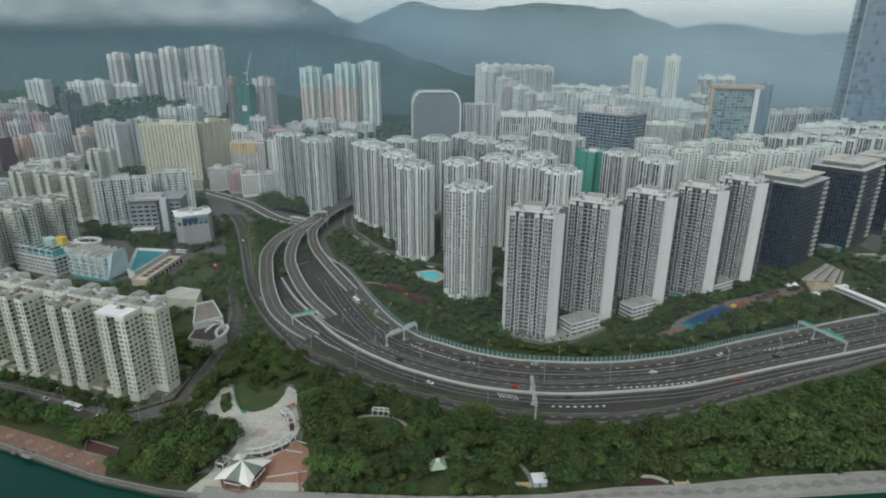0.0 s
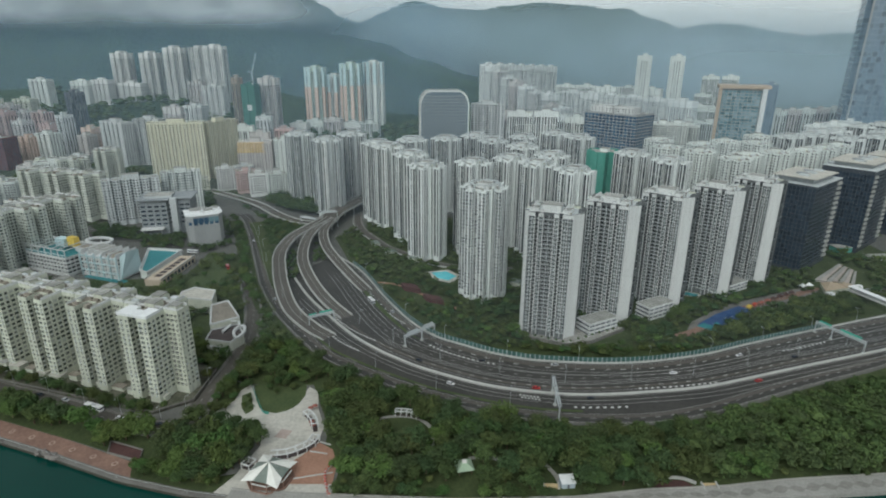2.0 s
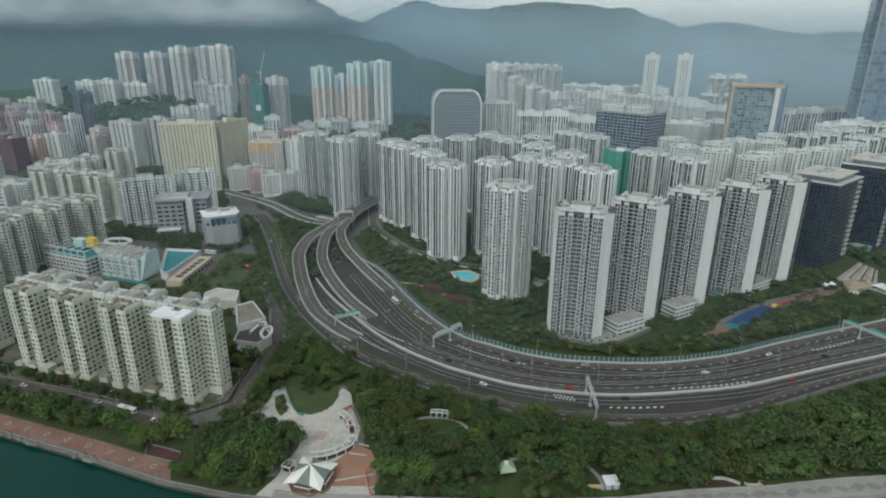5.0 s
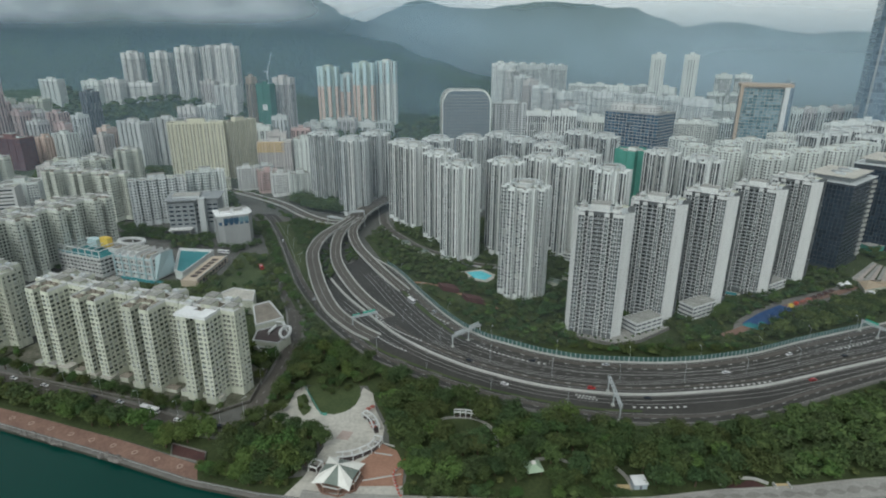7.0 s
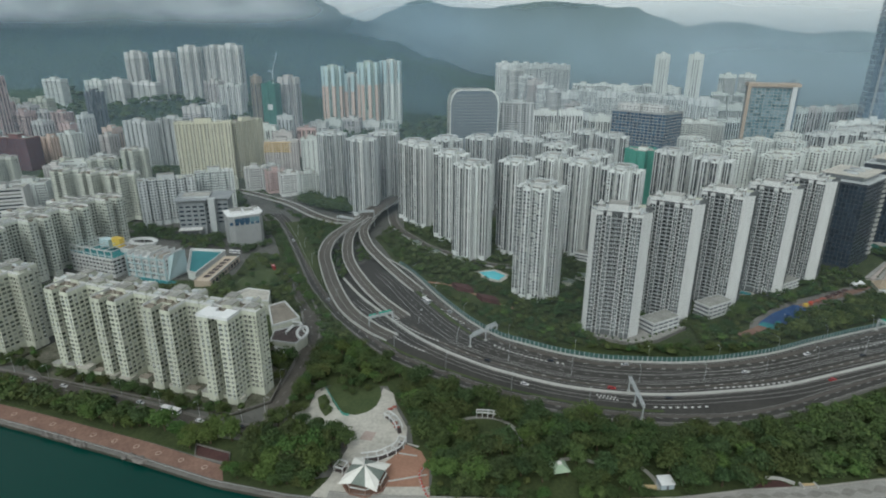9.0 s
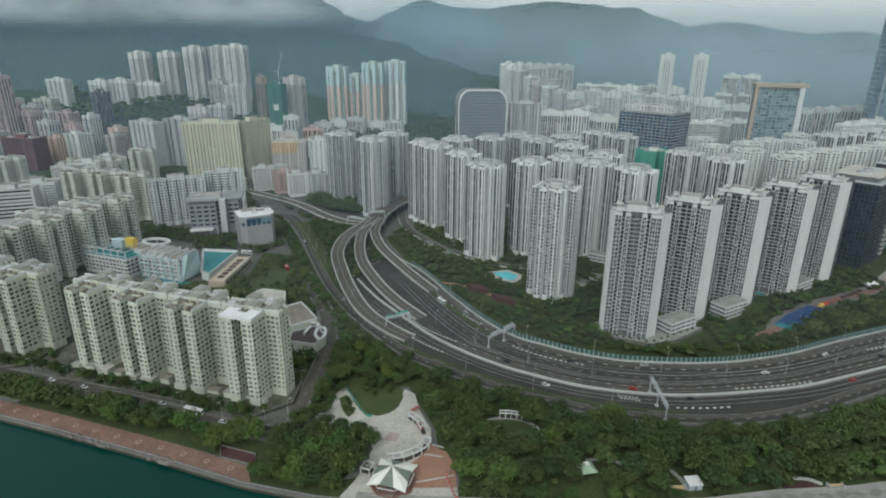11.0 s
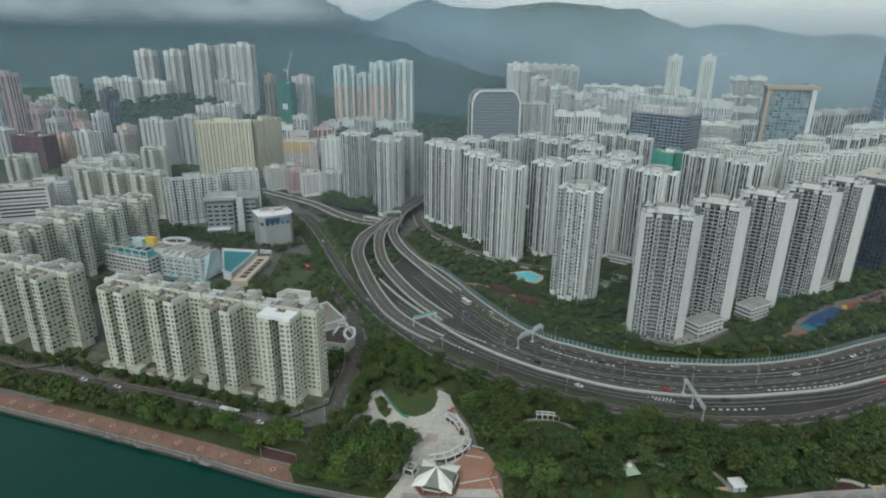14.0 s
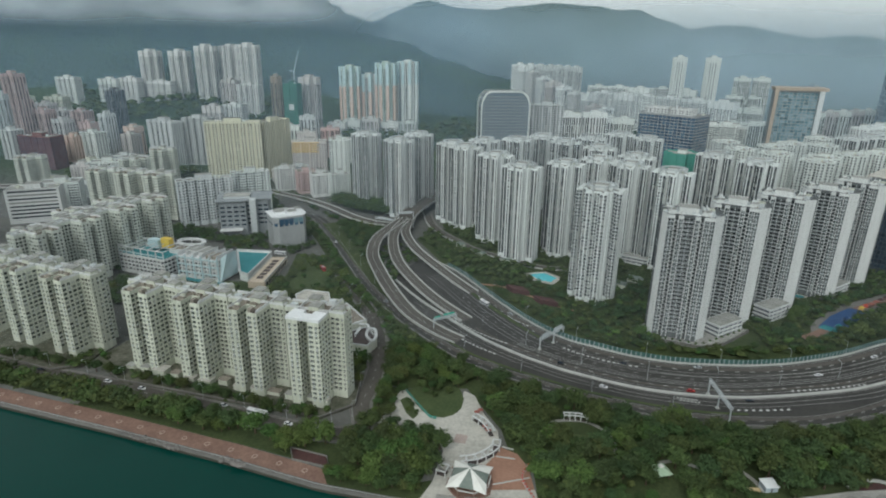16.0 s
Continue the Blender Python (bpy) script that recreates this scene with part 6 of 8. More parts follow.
def woods(spots, smin, smax, label, light=0.12, zfun=None, squash=0.9, shapes=None):
    """Joined trees, past the count of single ones."""
    bag = {}
    for x, y in spots:
        m = pick_leaf(light)
        v, f = rtree.choice(shapes or COARSE)
        s, a = rtree.uniform(smin, smax), rtree.uniform(0, 6.28)
        R = np.array([[math.cos(a), -math.sin(a), 0], [math.sin(a), math.cos(a), 0], [0, 0, squash]]) * s
        z = zfun(x, y) if zfun else G
        bag.setdefault(m, []).append((v @ R.T + [x, y, z + 3.6 * s], f))
    for m, parts in bag.items():
        n, vs, fs = 0, [], []
        for v, f in parts:
            vs.append(v)
            fs.append(f + n)
            n += len(v)
        ob = new("woodland", quad_mesh("woodland", np.concatenate(vs), np.concatenate(fs), m))
        tagged(ob, label, "trees", kind="stuff")


def dist_line(line, x, y, step=2):
    return min(math.hypot(p.x - x, p.y - y) for p in line[::step])


CLEAR = [(2, 216, 8), (2, 208, 6), (50, 208, 6), (-30, 238, 7), (-42, 248, 7), (-31, 251, 8), (-20, 248, 6), (-22, 241, 5), (104, 208, 9), (-86, 209, 13), (44, 216, 4), (20, 222, 4), (14, 224, 4)]


def avoid_park(x, y):
    return any(math.hypot(x - a, y - b) < r for a, b, r in CLEAR) or dist_line(N, x, y) < 7.5 + 2.5 * smooth(60, 180, x) or y < quay_y(x) + 7 + 5.5 * smooth(50, 160, x)


rz = random.Random(9)
PARK = [(-56, 204), (62, 206), (203, 216), (300, 222), (300, 325), (290, 322), (251, 305), (207, 289), (167, 271), (137, 259), (106, 250), (62, 249), (38, 250), (10, 258), (-19, 269), (-52, 288), (-74, 299), (-72, 262), (-66, 248), (-63, 235), (-56, 222)]
spots = scatter(PARK, 8.0, avoid_park, rz)
spots.sort(key=lambda p: abs(p[0] - 20))
for x, y in spots[:80]:
    tree(x, y, G, rz.uniform(0.95, 1.7), pick_leaf(0.08), rz.uniform(0.8, 1.05))
woods(spots[80:150], 0.95, 1.7, "dense dark green park trees beside the expressway", 0.08, None, 0.9, FINE)
woods(spots[150:], 1.0, 1.7, "dense dark green park trees beside the expressway", 0.06, None, 0.9, MEDIUM)
# smaller trees towards the sea walk
for x in range(-56, 60, 6):
    if abs(x - 2) > 7 and abs(x - 50) > 6:
        y = quay_y(x) + rz.uniform(5.5, 7.5)
        tree(x + rz.uniform(-1.5, 1.5), y, G, rz.uniform(0.6, 0.9), pick_leaf(0.15), rz.uniform(0.8, 1.0))
# shrubs and bushes along the park edge under the trees
under = scatter(PARK, 8.2, lambda x, y: any(math.hypot(x - a, y - b) < r for a, b, r in CLEAR) or dist_line(N, x, y) < 2.6 or y < quay_y(x) + 7.5, rz)
woods(under, 0.35, 0.6, "low shrubs filling the park between trees", 0.2, None, 0.8, SHRUB)

# trees round the plaza and along the waterfront road
WATERFRONT = [(-118, 209), (-103, 213), (-99, 231), (-102, 241), (-120, 242), (-131, 252), (-148, 236), (-180, 242), (-300, 281), (-410, 315), (-410, 300), (-340, 284), (-265, 261), (-215, 243), (-165, 224), (-140, 214)]
spots = scatter(WATERFRONT, 6.6, lambda x, y: dist_line(road1, x, y) < 5.4 or (x > -134 and y > 240) or (-172 < x < -148 and 217 < y < 233) or (-212 < x < -184 and y < 243) or y < quay_y(x) + (12.4 if x > -235 else 15), rz)
for x, y in spots[:58]:
    tree(x, y, G, rz.uniform(0.95, 1.6), LEAF_L if -215 < x < -150 and rz.random() < 0.7 else pick_leaf(0.1), rz.uniform(0.85, 1.1))
woods(spots[58:], 0.95, 1.55, "trees between the promenade and the road", 0.15)
spots = scatter(WATERFRONT, 5.4, lambda x, y: x > -232 or dist_line(road1, x, y) < 6.6 or y < quay_y(x) + 15.5, rz)
woods(spots, 0.8, 1.25, "dense dark trees behind the promenade", 0.0)
for x, y, s in ((-123, 221, 1.7), (-114, 227, 1.6), (-110, 217, 1.6), (-131, 228, 1.5), (-120, 234, 1.5), (-107, 238, 1.2), (-116.5, 263, 0.45), (-138, 222, 1.3), (-131, 209, 1.1), (-121, 211, 1.2), (-112, 207.5, 1.0), (-126, 205.5, 0.8), (-105, 291, 1.0), (-97, 293, 0.9), (-89, 288, 0.8), (-103, 277, 0.5), (-100, 284, 0.6), (-95, 281, 0.5), (-110, 286, 0.7), (-92, 290, 0.9), (-84, 292, 0.9), (-112, 296, 1.0), (-124, 290, 1.0), (-131, 276, 1.0), (-130.5, 284, 1.15), (-133.5, 268.5, 0.7), (-127, 293, 1.2), (-134, 261, 0.55)):
    tree(x, y, G, s, rz.choice([LEAF, LEAF_L, LEAF]))
for k in range(15):
    x = -150 + k * 2.9
    tree(x, quay_y(x) + rz.uniform(5.5, 9.5), G, rz.uniform(0.55, 0.95), pick_leaf(0.3), rz.uniform(0.8, 1.0))
for x, y, k in ((-181, 449, 1.2), (-170, 429, 1.25), (-176, 438, 1.1), (-156, 402, 1.1), (-163, 414, 1.2), (-190, 478, 1.0), (-200, 432, 0.5), (-215, 450, 0.6), (-208, 470, 0.5), (-212, 428, 0.55)):
    tree(x, y, G, k, LEAF_L)
# young trees and bushes on the plaza's lawn and arm
for x, y, k in ((-104, 285, 0.75), (-99, 289, 0.8), (-108, 281, 0.5), (-94, 283, 0.45), (-126, 261, 0.8), (-130, 257, 0.95), (-124, 249, 0.95), (-116, 246, 0.95), (-106, 245, 0.85), (-121, 281, 0.8), (-127, 274, 0.8), (-125, 271, 0.6), (-115, 268, 0.45), (-117, 272, 0.4), (-112.5, 262, 0.35), (-71, 264, 0.95), (-68, 257, 0.9), (-75, 271, 0.8)):
    tree(x, y, G, k, rz.choice([LEAF, LEAF_Y, LEAF]), 0.9)
PLAZA_E = [(-132, 262), (-126, 290), (-112, 292), (-96, 296), (-80, 290), (-74, 300), (-100, 325), (-128, 365), (-131, 330), (-133, 295)]
spots = scatter(PLAZA_E, 7.4, lambda x, y: dist_line(road1, x, y) < 6.5 or dist_line(N, x, y) < 5 or math.hypot(x + 124, y - 263) < 11 or math.hypot(x + 119, y - 279) < 9, rz)
for x, y in spots[:32]:
    tree(x, y, G, rz.uniform(0.8, 1.25), pick_leaf(0.1))
woods(spots[32:], 0.8, 1.25, "trees between the plaza and the road", 0.1)

for side, i0, i1 in ((7.4, 112, 140), (-7.4, 92, 140)):
    for p in beside(road1, side)[i0:i1:3]:
        if rz.random() < 0.85 and p.y > 288:
            tree(p.x, p.y, G, rz.uniform(0.8, 1.15), pick_leaf(0.1))

# a row of street trees below the apartment blocks
row = beside(road1, 8.6)
for i in range(40, 112, 3):
    p = row[i]
    if rz.random() < 0.9 and not (52 < i < 60):
        tree(p.x + rz.uniform(-1, 1), p.y + rz.uniform(-1, 1), G, rz.uniform(0.65, 1.1), pick_leaf(0.06), rz.uniform(0.9, 1.2))
woods([(p.x, p.y) for p in row[2:40:3]], 0.5, 0.95, "street trees along the waterfront road", 0.06)
row = beside(road1, 12.5)
woods([(p.x + rz.uniform(-1.5, 1.5), p.y + rz.uniform(-1.5, 1.5)) for p in row[2:112:2]], 0.3, 0.6, "shrubs along the podium edge", 0.15, None, 0.9)

# belts by the roads, gardens round the towers and the school
TOWERS = [(x.matrix_basis.translation.x, x.matrix_basis.translation.y) for x in scene.objects if x.parent is None and x.name.split(".")[0] in ("estate_tower", "waterfront_tower", "corner_tower", "wrapped_tower", "slab_block")]


EROAD = spline([(-116, 660), (-110, 615), (-99, 583), (-83, 555), (-67, 530), (-43, 508), (-12, 484), (20, 478), (50, 474)], 3.0)
PLAYWAY = spline([(160, 357), (190, 380), (215, 397), (245, 413), (280, 430)], 3.0)


def avoid_estate(x, y):
    return dist_line(F, x, y) < 4.5 or dist_line(EROAD, x, y, 1) < 7.5 or math.hypot(x - 187, y - 424) < 9 or math.hypot(x - 80, y - 497) < 13 or dist_line(PLAYWAY, x, y, 1) < 6.5 or (46 < x < 118 and 331.5 < y < 362) or any(math.hypot(x - a, y - b) < 19 for a, b in TOWERS) or any(math.hypot(x - a, y - b) < r for a, b, r in ((97, 360, 15), (146, 387, 15), (226, 437, 14), (-12, 457, 15), (-6, 443, 9), (-38, 422, 13), (-20, 404, 13), (-58, 438, 6), (180, 372, 10), (195, 384, 9), (347, 482, 22), (330, 462, 24), (379, 536, 12), (396, 512, 13), (414, 505, 10), (398, 566, 42), (312, 440, 15), (296, 424, 9), (212, 396, 7), (320, 400, 14), (300, 440, 9))) or x > 280 and y > 485 and x < 358


ESTATE = [(-92, 486), (-66, 446), (-38, 392), (-12, 356), (22, 334), (60, 323), (110, 323), (160, 336), (245, 369), (350, 409), (440, 442), (440, 520), (362, 520), (300, 486), (290, 520), (140, 560), (-60, 630), (-110, 590), (-122, 560)]
woods(scatter(ESTATE, 7.2, lambda x, y: y > 440 or avoid_estate(x, y), rz), 0.6, 1.02, "garden trees round the residential towers", 0.12)
woods(scatter(ESTATE, 8.0, lambda x, y: y < 440 or avoid_estate(x, y), rz), 0.7, 1.12, "garden trees deeper between the towers", 0.12, None, 0.9, FARTREE)
woods(scatter(ESTATE, 9.0, avoid_estate, rz), 0.35, 0.55, "garden shrubs between the towers", 0.2, None, 0.8, SHRUB)
SCREEN = [(168, 342), (250, 373), (305, 396), (303, 420), (264, 404), (228, 384), (200, 366), (178, 352)]
woods(scatter(SCREEN, 6.4, lambda x, y: dist_line(F, x, y) < 6, rz), 1.1, 1.6, "taller trees screening the playground from the road", 0.1, None, 0.9, MEDIUM)
for x, y, k in ((160, 380, 1.2), (166, 386, 1.1), (153, 374, 1.0), (172, 391, 0.9)):
    tree(x, y, G, k, LEAF_L)
for x, y, k in ((125, 346, 0.8), (132, 352, 0.9), (139, 356, 0.8), (146, 362, 0.9), (118, 341, 0.7), (108, 337, 0.6), (100, 331, 0.7), (93, 329, 0.75), (87, 328, 0.6), (80, 327, 0.5), (73, 326.5, 0.45), (66, 327, 0.5), (60, 330, 0.6), (52, 335, 0.7), (46, 339, 0.7), (44, 343, 0.9), (36, 350, 1.0)):
    tree(x, y, G, k, pick_leaf(0.15))
BELT = [(-137, 388), (-166, 441), (-193, 507), (-217, 565), (-246, 628), (-262, 640), (-250, 612), (-225, 556), (-206, 503), (-192, 470), (-178, 436), (-156, 392)]
woods(scatter(BELT, 6.4, lambda x, y: dist_line(N, x, y) < 4.2 or dist_line(road1, x, y) < 5, rz), 0.5, 0.95, "trees in the belt beside the inland road", 0.4)
SLOPE = [(-200, 548), (-178, 494), (-166, 470), (-176, 530), (-158, 590), (-196, 622), (-226, 606)]
woods(scatter(SLOPE, 6.2, lambda x, y: dist_line(N, x, y) < 18, rz), 0.6, 1.0, "dark trees on the slope under the flyover", 0.02)
INNER = [(-158, 520), (-155, 480), (-142, 440), (-134, 452), (-138, 480), (-147, 520), (-150, 548)]
woods(scatter(INNER, 6.0, lambda x, y: False, rz), 0.45, 0.7, "shrubs between the flyover ramps", 0.05, None, 0.9, SHRUB)
INNER = [(-131, 528), (-120, 500), (-128, 478), (-137, 505), (-140, 540)]
woods(scatter(INNER, 6.0, lambda x, y: False, rz), 0.5, 0.8, "trees between the flyover ramps", 0.02)
KNOLL = [(-235, 690), (-205, 662), (-165, 640), (-150, 660), (-165, 690), (-200, 712), (-228, 716)]
woods(scatter(KNOLL, 7.0, lambda x, y: False, rz), 1.4, 2.2, "dense dark knoll of trees by the junction", 0.02)
SIDE = [(-300, 700), (-250, 668), (-215, 628), (-230, 612), (-252, 640), (-275, 668), (-318, 700)]
woods(scatter(SIDE, 7.0, lambda x, y: dist_line(N, x, y) < 16, rz), 0.7, 1.1, "dark trees along the inland road", 0.02)
YARD = [(-378, 398), (-338, 392), (-334, 436), (-381, 470), (-368, 440)]
woods(scatter(YARD, 6.8, lambda x, y: math.hypot(x + 348, y - 465) < 27, rz), 0.7, 1.1, "dark trees in the yard beside the school", 0.1)
HALLSIDE = [(-345, 545), (-300, 540), (-262, 516), (-238, 508), (-214, 545), (-236, 602), (-262, 640), (-290, 702), (-335, 712), (-290, 640), (-280, 600)]
woods(scatter(HALLSIDE, 6.6, lambda x, y: dist_line(N, x, y) < 16.5 or math.hypot(x + 305, y - 583) < 29 or math.hypot(x + 253, y - 545) < 22 or math.hypot(x + 251, y - 509) < 8, rz), 0.6, 1.1, "dark trees round the grey hall", 0.1)
GARDEN = [(-230, 505), (-210, 500), (-190, 465), (-176, 432), (-156, 392), (-140, 350), (-138, 318), (-150, 302), (-165, 308), (-200, 345), (-245, 400), (-248, 436), (-230, 455), (-226, 490)]
woods(scatter(GARDEN, 8.0, lambda x, y: dist_line(road1, x, y) < 6 or (x < -236 and y > 422) or any(math.hypot(x - a, y - b) < r for a, b, r in ((-172, 362, 17), (-158, 345, 17), (-178, 384, 11), (-211, 441, 15), (-204, 464, 12), (-209, 420, 10), (-150, 328, 10), (-142, 334, 9))), rz), 0.7, 1.2, "garden trees beside the school", 0.25)
LANE = [(-150, 376), (-141, 350), (-130, 338), (-128, 352), (-136, 376), (-146, 396), (-160, 420), (-164, 408)]
woods(scatter(LANE, 6.0, lambda x, y: dist_line(road1, x, y) < 4.6 or dist_line(N, x, y) < 4.5, rz), 0.6, 0.95, "trees along the lane beside the clubhouse", 0.2)
GARDEN = [(-140, 318), (-134, 345), (-150, 320), (-176, 330), (-196, 350), (-230, 360), (-330, 385), (-345, 440), (-260, 440), (-245, 398), (-205, 345), (-160, 305)]
woods(scatter(GARDEN, 7.6, lambda x, y: dist_line(road1, x, y) < 6.5 or (-372 < x < -238 and y > 422), rz), 0.7, 1.2, "garden trees behind the apartment row", 0.12)
COURT = [(-155, 262), (-292, 304), (-296, 298), (-250, 280), (-166, 254)]
woods(scatter(COURT, 6.5, lambda x, y: dist_line(road1, x, y) < 7, rz), 0.35, 0.65, "podium shrubs below the apartment row", 0.2, None, 0.9, SHRUB)
COURT = [(-300, 318), (-316, 298), (-350, 300), (-430, 330), (-428, 338), (-340, 306), (-318, 330)]
woods(scatter(COURT, 6.5, lambda x, y: dist_line(road1, x, y) < 7, rz), 0.4, 0.8, "podium trees below the apartment row", 0.2)
for zone in ([(-405, 598), (-384, 588), (-352, 580), (-330, 566), (-330, 552), (-352, 542), (-372, 545), (-385, 570)], [(-336, 738), (-300, 745), (-286, 738), (-262, 690), (-276, 680), (-303, 680)], [(-330, 552), (-300, 548), (-272, 512), (-302, 520)]):
    woods(scatter(zone, 6.5, lambda x, y: dist_line(N, x, y) < 16.5, rz), 0.7, 1.1, "dark trees between the inland blocks", 0.1)
FARGREEN = [(-520, 700), (-480, 780), (-440, 840), (-560, 860), (-640, 820), (-600, 720)]
woods(scatter(FARGREEN, 13, lambda x, y: False, rz), 0.9, 1.4, "street trees among distant blocks", 0.02, land, 0.9, SHRUB)
TOWN = [(-1000, 1180), (-420, 1100), (-440, 1330), (-950, 1400)]
woods(scatter(TOWN, 24, lambda x, y: False, rz), 1.4, 2.4, "dark wooded slope between housing towers", 0.0, land, 0.9, SHRUB)
MID = [(-250, 960), (-80, 900), (60, 1100), (-60, 1300), (-140, 1210), (-330, 1180)]
woods(scatter(MID, 20, lambda x, y: False, rz), 1.4, 2.4, "dark wooded slope below the hills", 0.0, land, 0.9, SHRUB)
EAST = [(285, 520), (420, 640), (560, 700), (560, 560), (430, 500), (345, 505)]
woods(scatter(EAST, 11, lambda x, y: any(abs(x - a) + abs(y - b) < 58 for a, b in ((309, 505), (398, 566), (470, 620))), rz), 0.8, 1.2, "street trees round the office blocks", 0.2)

rg = random.Random(23)
for a, b, k in ((TERRACE[1], TERRACE[2], 7), (TERRACE[2], TERRACE[4], 8)):
    for i in range(k):
        q = a.lerp(b, (i + 0.5) / k)
        g = thing("planter_box", "pale concrete planter with clipped shrubs by the towers", "planter", "terrace planter boxes")
        sh = Shape()
        sh.box(-1.2, -0.6, 0, 1.2, 0.6, 0.8)
        part("box", sh, KERB, g)
        v, f = crown_data(90 + i, 1.1, 0.7, 1, 30, 0.3)
        o = part("shrub", quad_mesh("shrub", v, f, rg.choice([LEAF, LEAF_L])), None, g)
        o.location = (0, 0, 1.2)
        place(g, q.x + rg.uniform(-0.5, 0.5), q.y + 1.8, G + 1.6, rg.uniform(-30, 30))


# ---- things in the park and by the water ----
def pavilion():
    r = thing("pavilion", "octagonal park pavilion with white and grey star-shaped canopy", "pavilion")
    R, eave, apex = 9.6, 4.6, 9.2
    for k in range(8):
        a0, a1 = radians(45 * k + 8), radians(45 * k + 53)
        am = (a0 + a1) / 2
        white = k % 2 == 0
        rr = R + (3.2 if white else -1.6)
        sh = Shape()
        p0, p1 = (R * 0.92 * math.cos(a0), R * 0.92 * math.sin(a0), eave + 0.3), (R * 0.92 * math.cos(a1), R * 0.92 * math.sin(a1), eave + 0.3)
        tip = (rr * math.cos(am), rr * math.sin(am), eave - (0.5 if white else -0.3))
        top = (0, 0, apex)
        lift = 0.0 if white else -0.25
        for q in ((p0, tip, top), (tip, p1, top)):
            sh.poly(*[(x, y, z + lift) for x, y, z in q])
            sh.poly(*[(x, y, z + lift - 0.15) for x, y, z in q[::-1]])
        part("canopy_panel", sh, CANVAS if white else CANVAS_G, r, "white panel" if white else "grey-green panel")
        c = Shape()
        c.tube((R * math.cos(a0), R * math.sin(a0), 0), (R * math.cos(a0), R * math.sin(a0), eave), 0.28, 8)
        part("column", c, BRICK_RED, r)
        b = Shape()
        b.tube((R * math.cos(a0), R * math.sin(a0), 3.6), (R * math.cos(a1), R * math.sin(a1), 3.6), 0.35, 6)
        part("ring_beam", b, KERB, r)
        w = Shape()
        w.tube((R * 1.08 * math.cos(a0), R * 1.08 * math.sin(a0), 0.45), (R * 1.08 * math.cos(a1), R * 1.08 * math.sin(a1), 0.45), 0.45, 6)
        part("low_wall", w, BRICK_RED, r)
    f = Shape()
    f.prism([(R * 1.12 * math.cos(radians(45 * k + 8)), R * 1.12 * math.sin(radians(45 * k + 8))) for k in range(8)], 0, 0.25)
    part("plinth", f, BRICK_RED, r)
    s = Shape()
    s.tube((0, 0, apex - 0.2), (0, 0, apex + 0.9), 0.18, 6)
    part("finial", s, STEEL, r)
    place(r, -86.2, 209.5, G + 0.08, 0)


pavilion()


def pergola(pts, width, label, bays):
    ln = spline(pts, 1.5)
    r = thing("pergola", label, "pergola")
    for s in (1, -1):
        part("rail", strip(Shape(), beside(ln, s * width / 2 + 0.3), beside(ln, s * width / 2 - 0.3), G + 3.0, G + 3.5), W_FIN, r)
    for k in range(0, len(ln), bays):
        a, b = beside(ln, width / 2)[k], beside(ln, -width / 2)[k]
        c = Shape()
        c.tube((a.x, a.y, G + 3.2), (b.x, b.y, G + 3.2), 0.3, 4)
        part("cross_beam", c, W_FIN, r)
        for p in (a, b):
            c = Shape()
            c.tube((p.x, p.y, G), (p.x, p.y, G + 3.0), 0.26, 6)
            part("post", c, W_FIN, r)
    # dark strip along the floor, so the white beams stand out
    part("planting_bed", strip(Shape(), beside(ln, width / 2 - 0.5), beside(ln, 0.5 - width / 2), G + 0.1, G + 0.3), SLATE, r, "dark strip under the beams")
    return r


pergola([(-81.5, 257), (-77, 252), (-74.3, 246.5), (-73.2, 242)], 3.2, "curved white concrete pergola at the plaza edge", 3)
pergola([(-71.5, 237), (-73, 231.5), (-77.5, 227.2), (-83, 224), (-90, 222.6)], 3.6, "curved white concrete pergola behind the pavilion", 3)
pergola([(-100.5, 217.5), (-95.5, 215.5)], 5.0, "small square white pergola beside the pavilion", 3)
pergola([(-34, 258.5), (-27, 258), (-20, 255.5)], 2.4, "small curved pergola in the wooded park", 2)
flat("plaza_inlay", [(-91.3, 245.3), (-85.3, 243.9), (-87.1, 237.4), (-93.4, 238.5)], G + 0.09, paint("faded_rose_paving", (0.34, 0.27, 0.24), (0.46, 0.38, 0.34), 0.85, 0.3, 1.5), "square faded red paving inlay in the plaza", "paving")
flat("park_lawn", [(-38, 226), (-30, 223), (-20, 226), (-15, 236), (-20, 244), (-30, 246), (-39, 240)], G + 0.08, LAWN, "shaded round lawn between trees", "lawn")
for pts in ([(-50, 242), (-45, 252), (-36, 257), (-22, 255.5), (-13.5, 245), (-14, 230)], [(4, 225), (14, 226), (24, 221), (34, 219)], [(40, 222), (44, 214), (45, 206)]):
    ln = spline(pts, 1.5)
    setting("park_path", strip(Shape(), beside(ln, 1.1), beside(ln, -1.1), G + 0.09), SEAWALK, "pale paved park path", "path")
ln = spline([(-58, 222), (-62, 214), (-60, 205), (-57, 198)], 1.0)
for k in range(0, len(ln) - 1, 2):
    b = thing("planter", "bright orange-red flower planter edging the terrace", "planter", "terrace planters")
    sh = Shape()
    sh.box(-0.9, -0.45, 0, 0.9, 0.45, 0.55)
    part("trough", sh, KERB, b)
    v, f = crown_data(60 + k, 0.8, 0.35, 3, 40, 0.16)
    o = part("flower_clump", quad_mesh("flower_clump", v, f, RED), None, b)
    o.location = (0, 0, 0.75)
    d = ln[k + 1] - ln[k]
    b.matrix_basis = Matrix.Translation((ln[k].x, ln[k].y, G + 0.06)) @ Matrix.Rotation(math.atan2(d.y, d.x), 4, "Z")
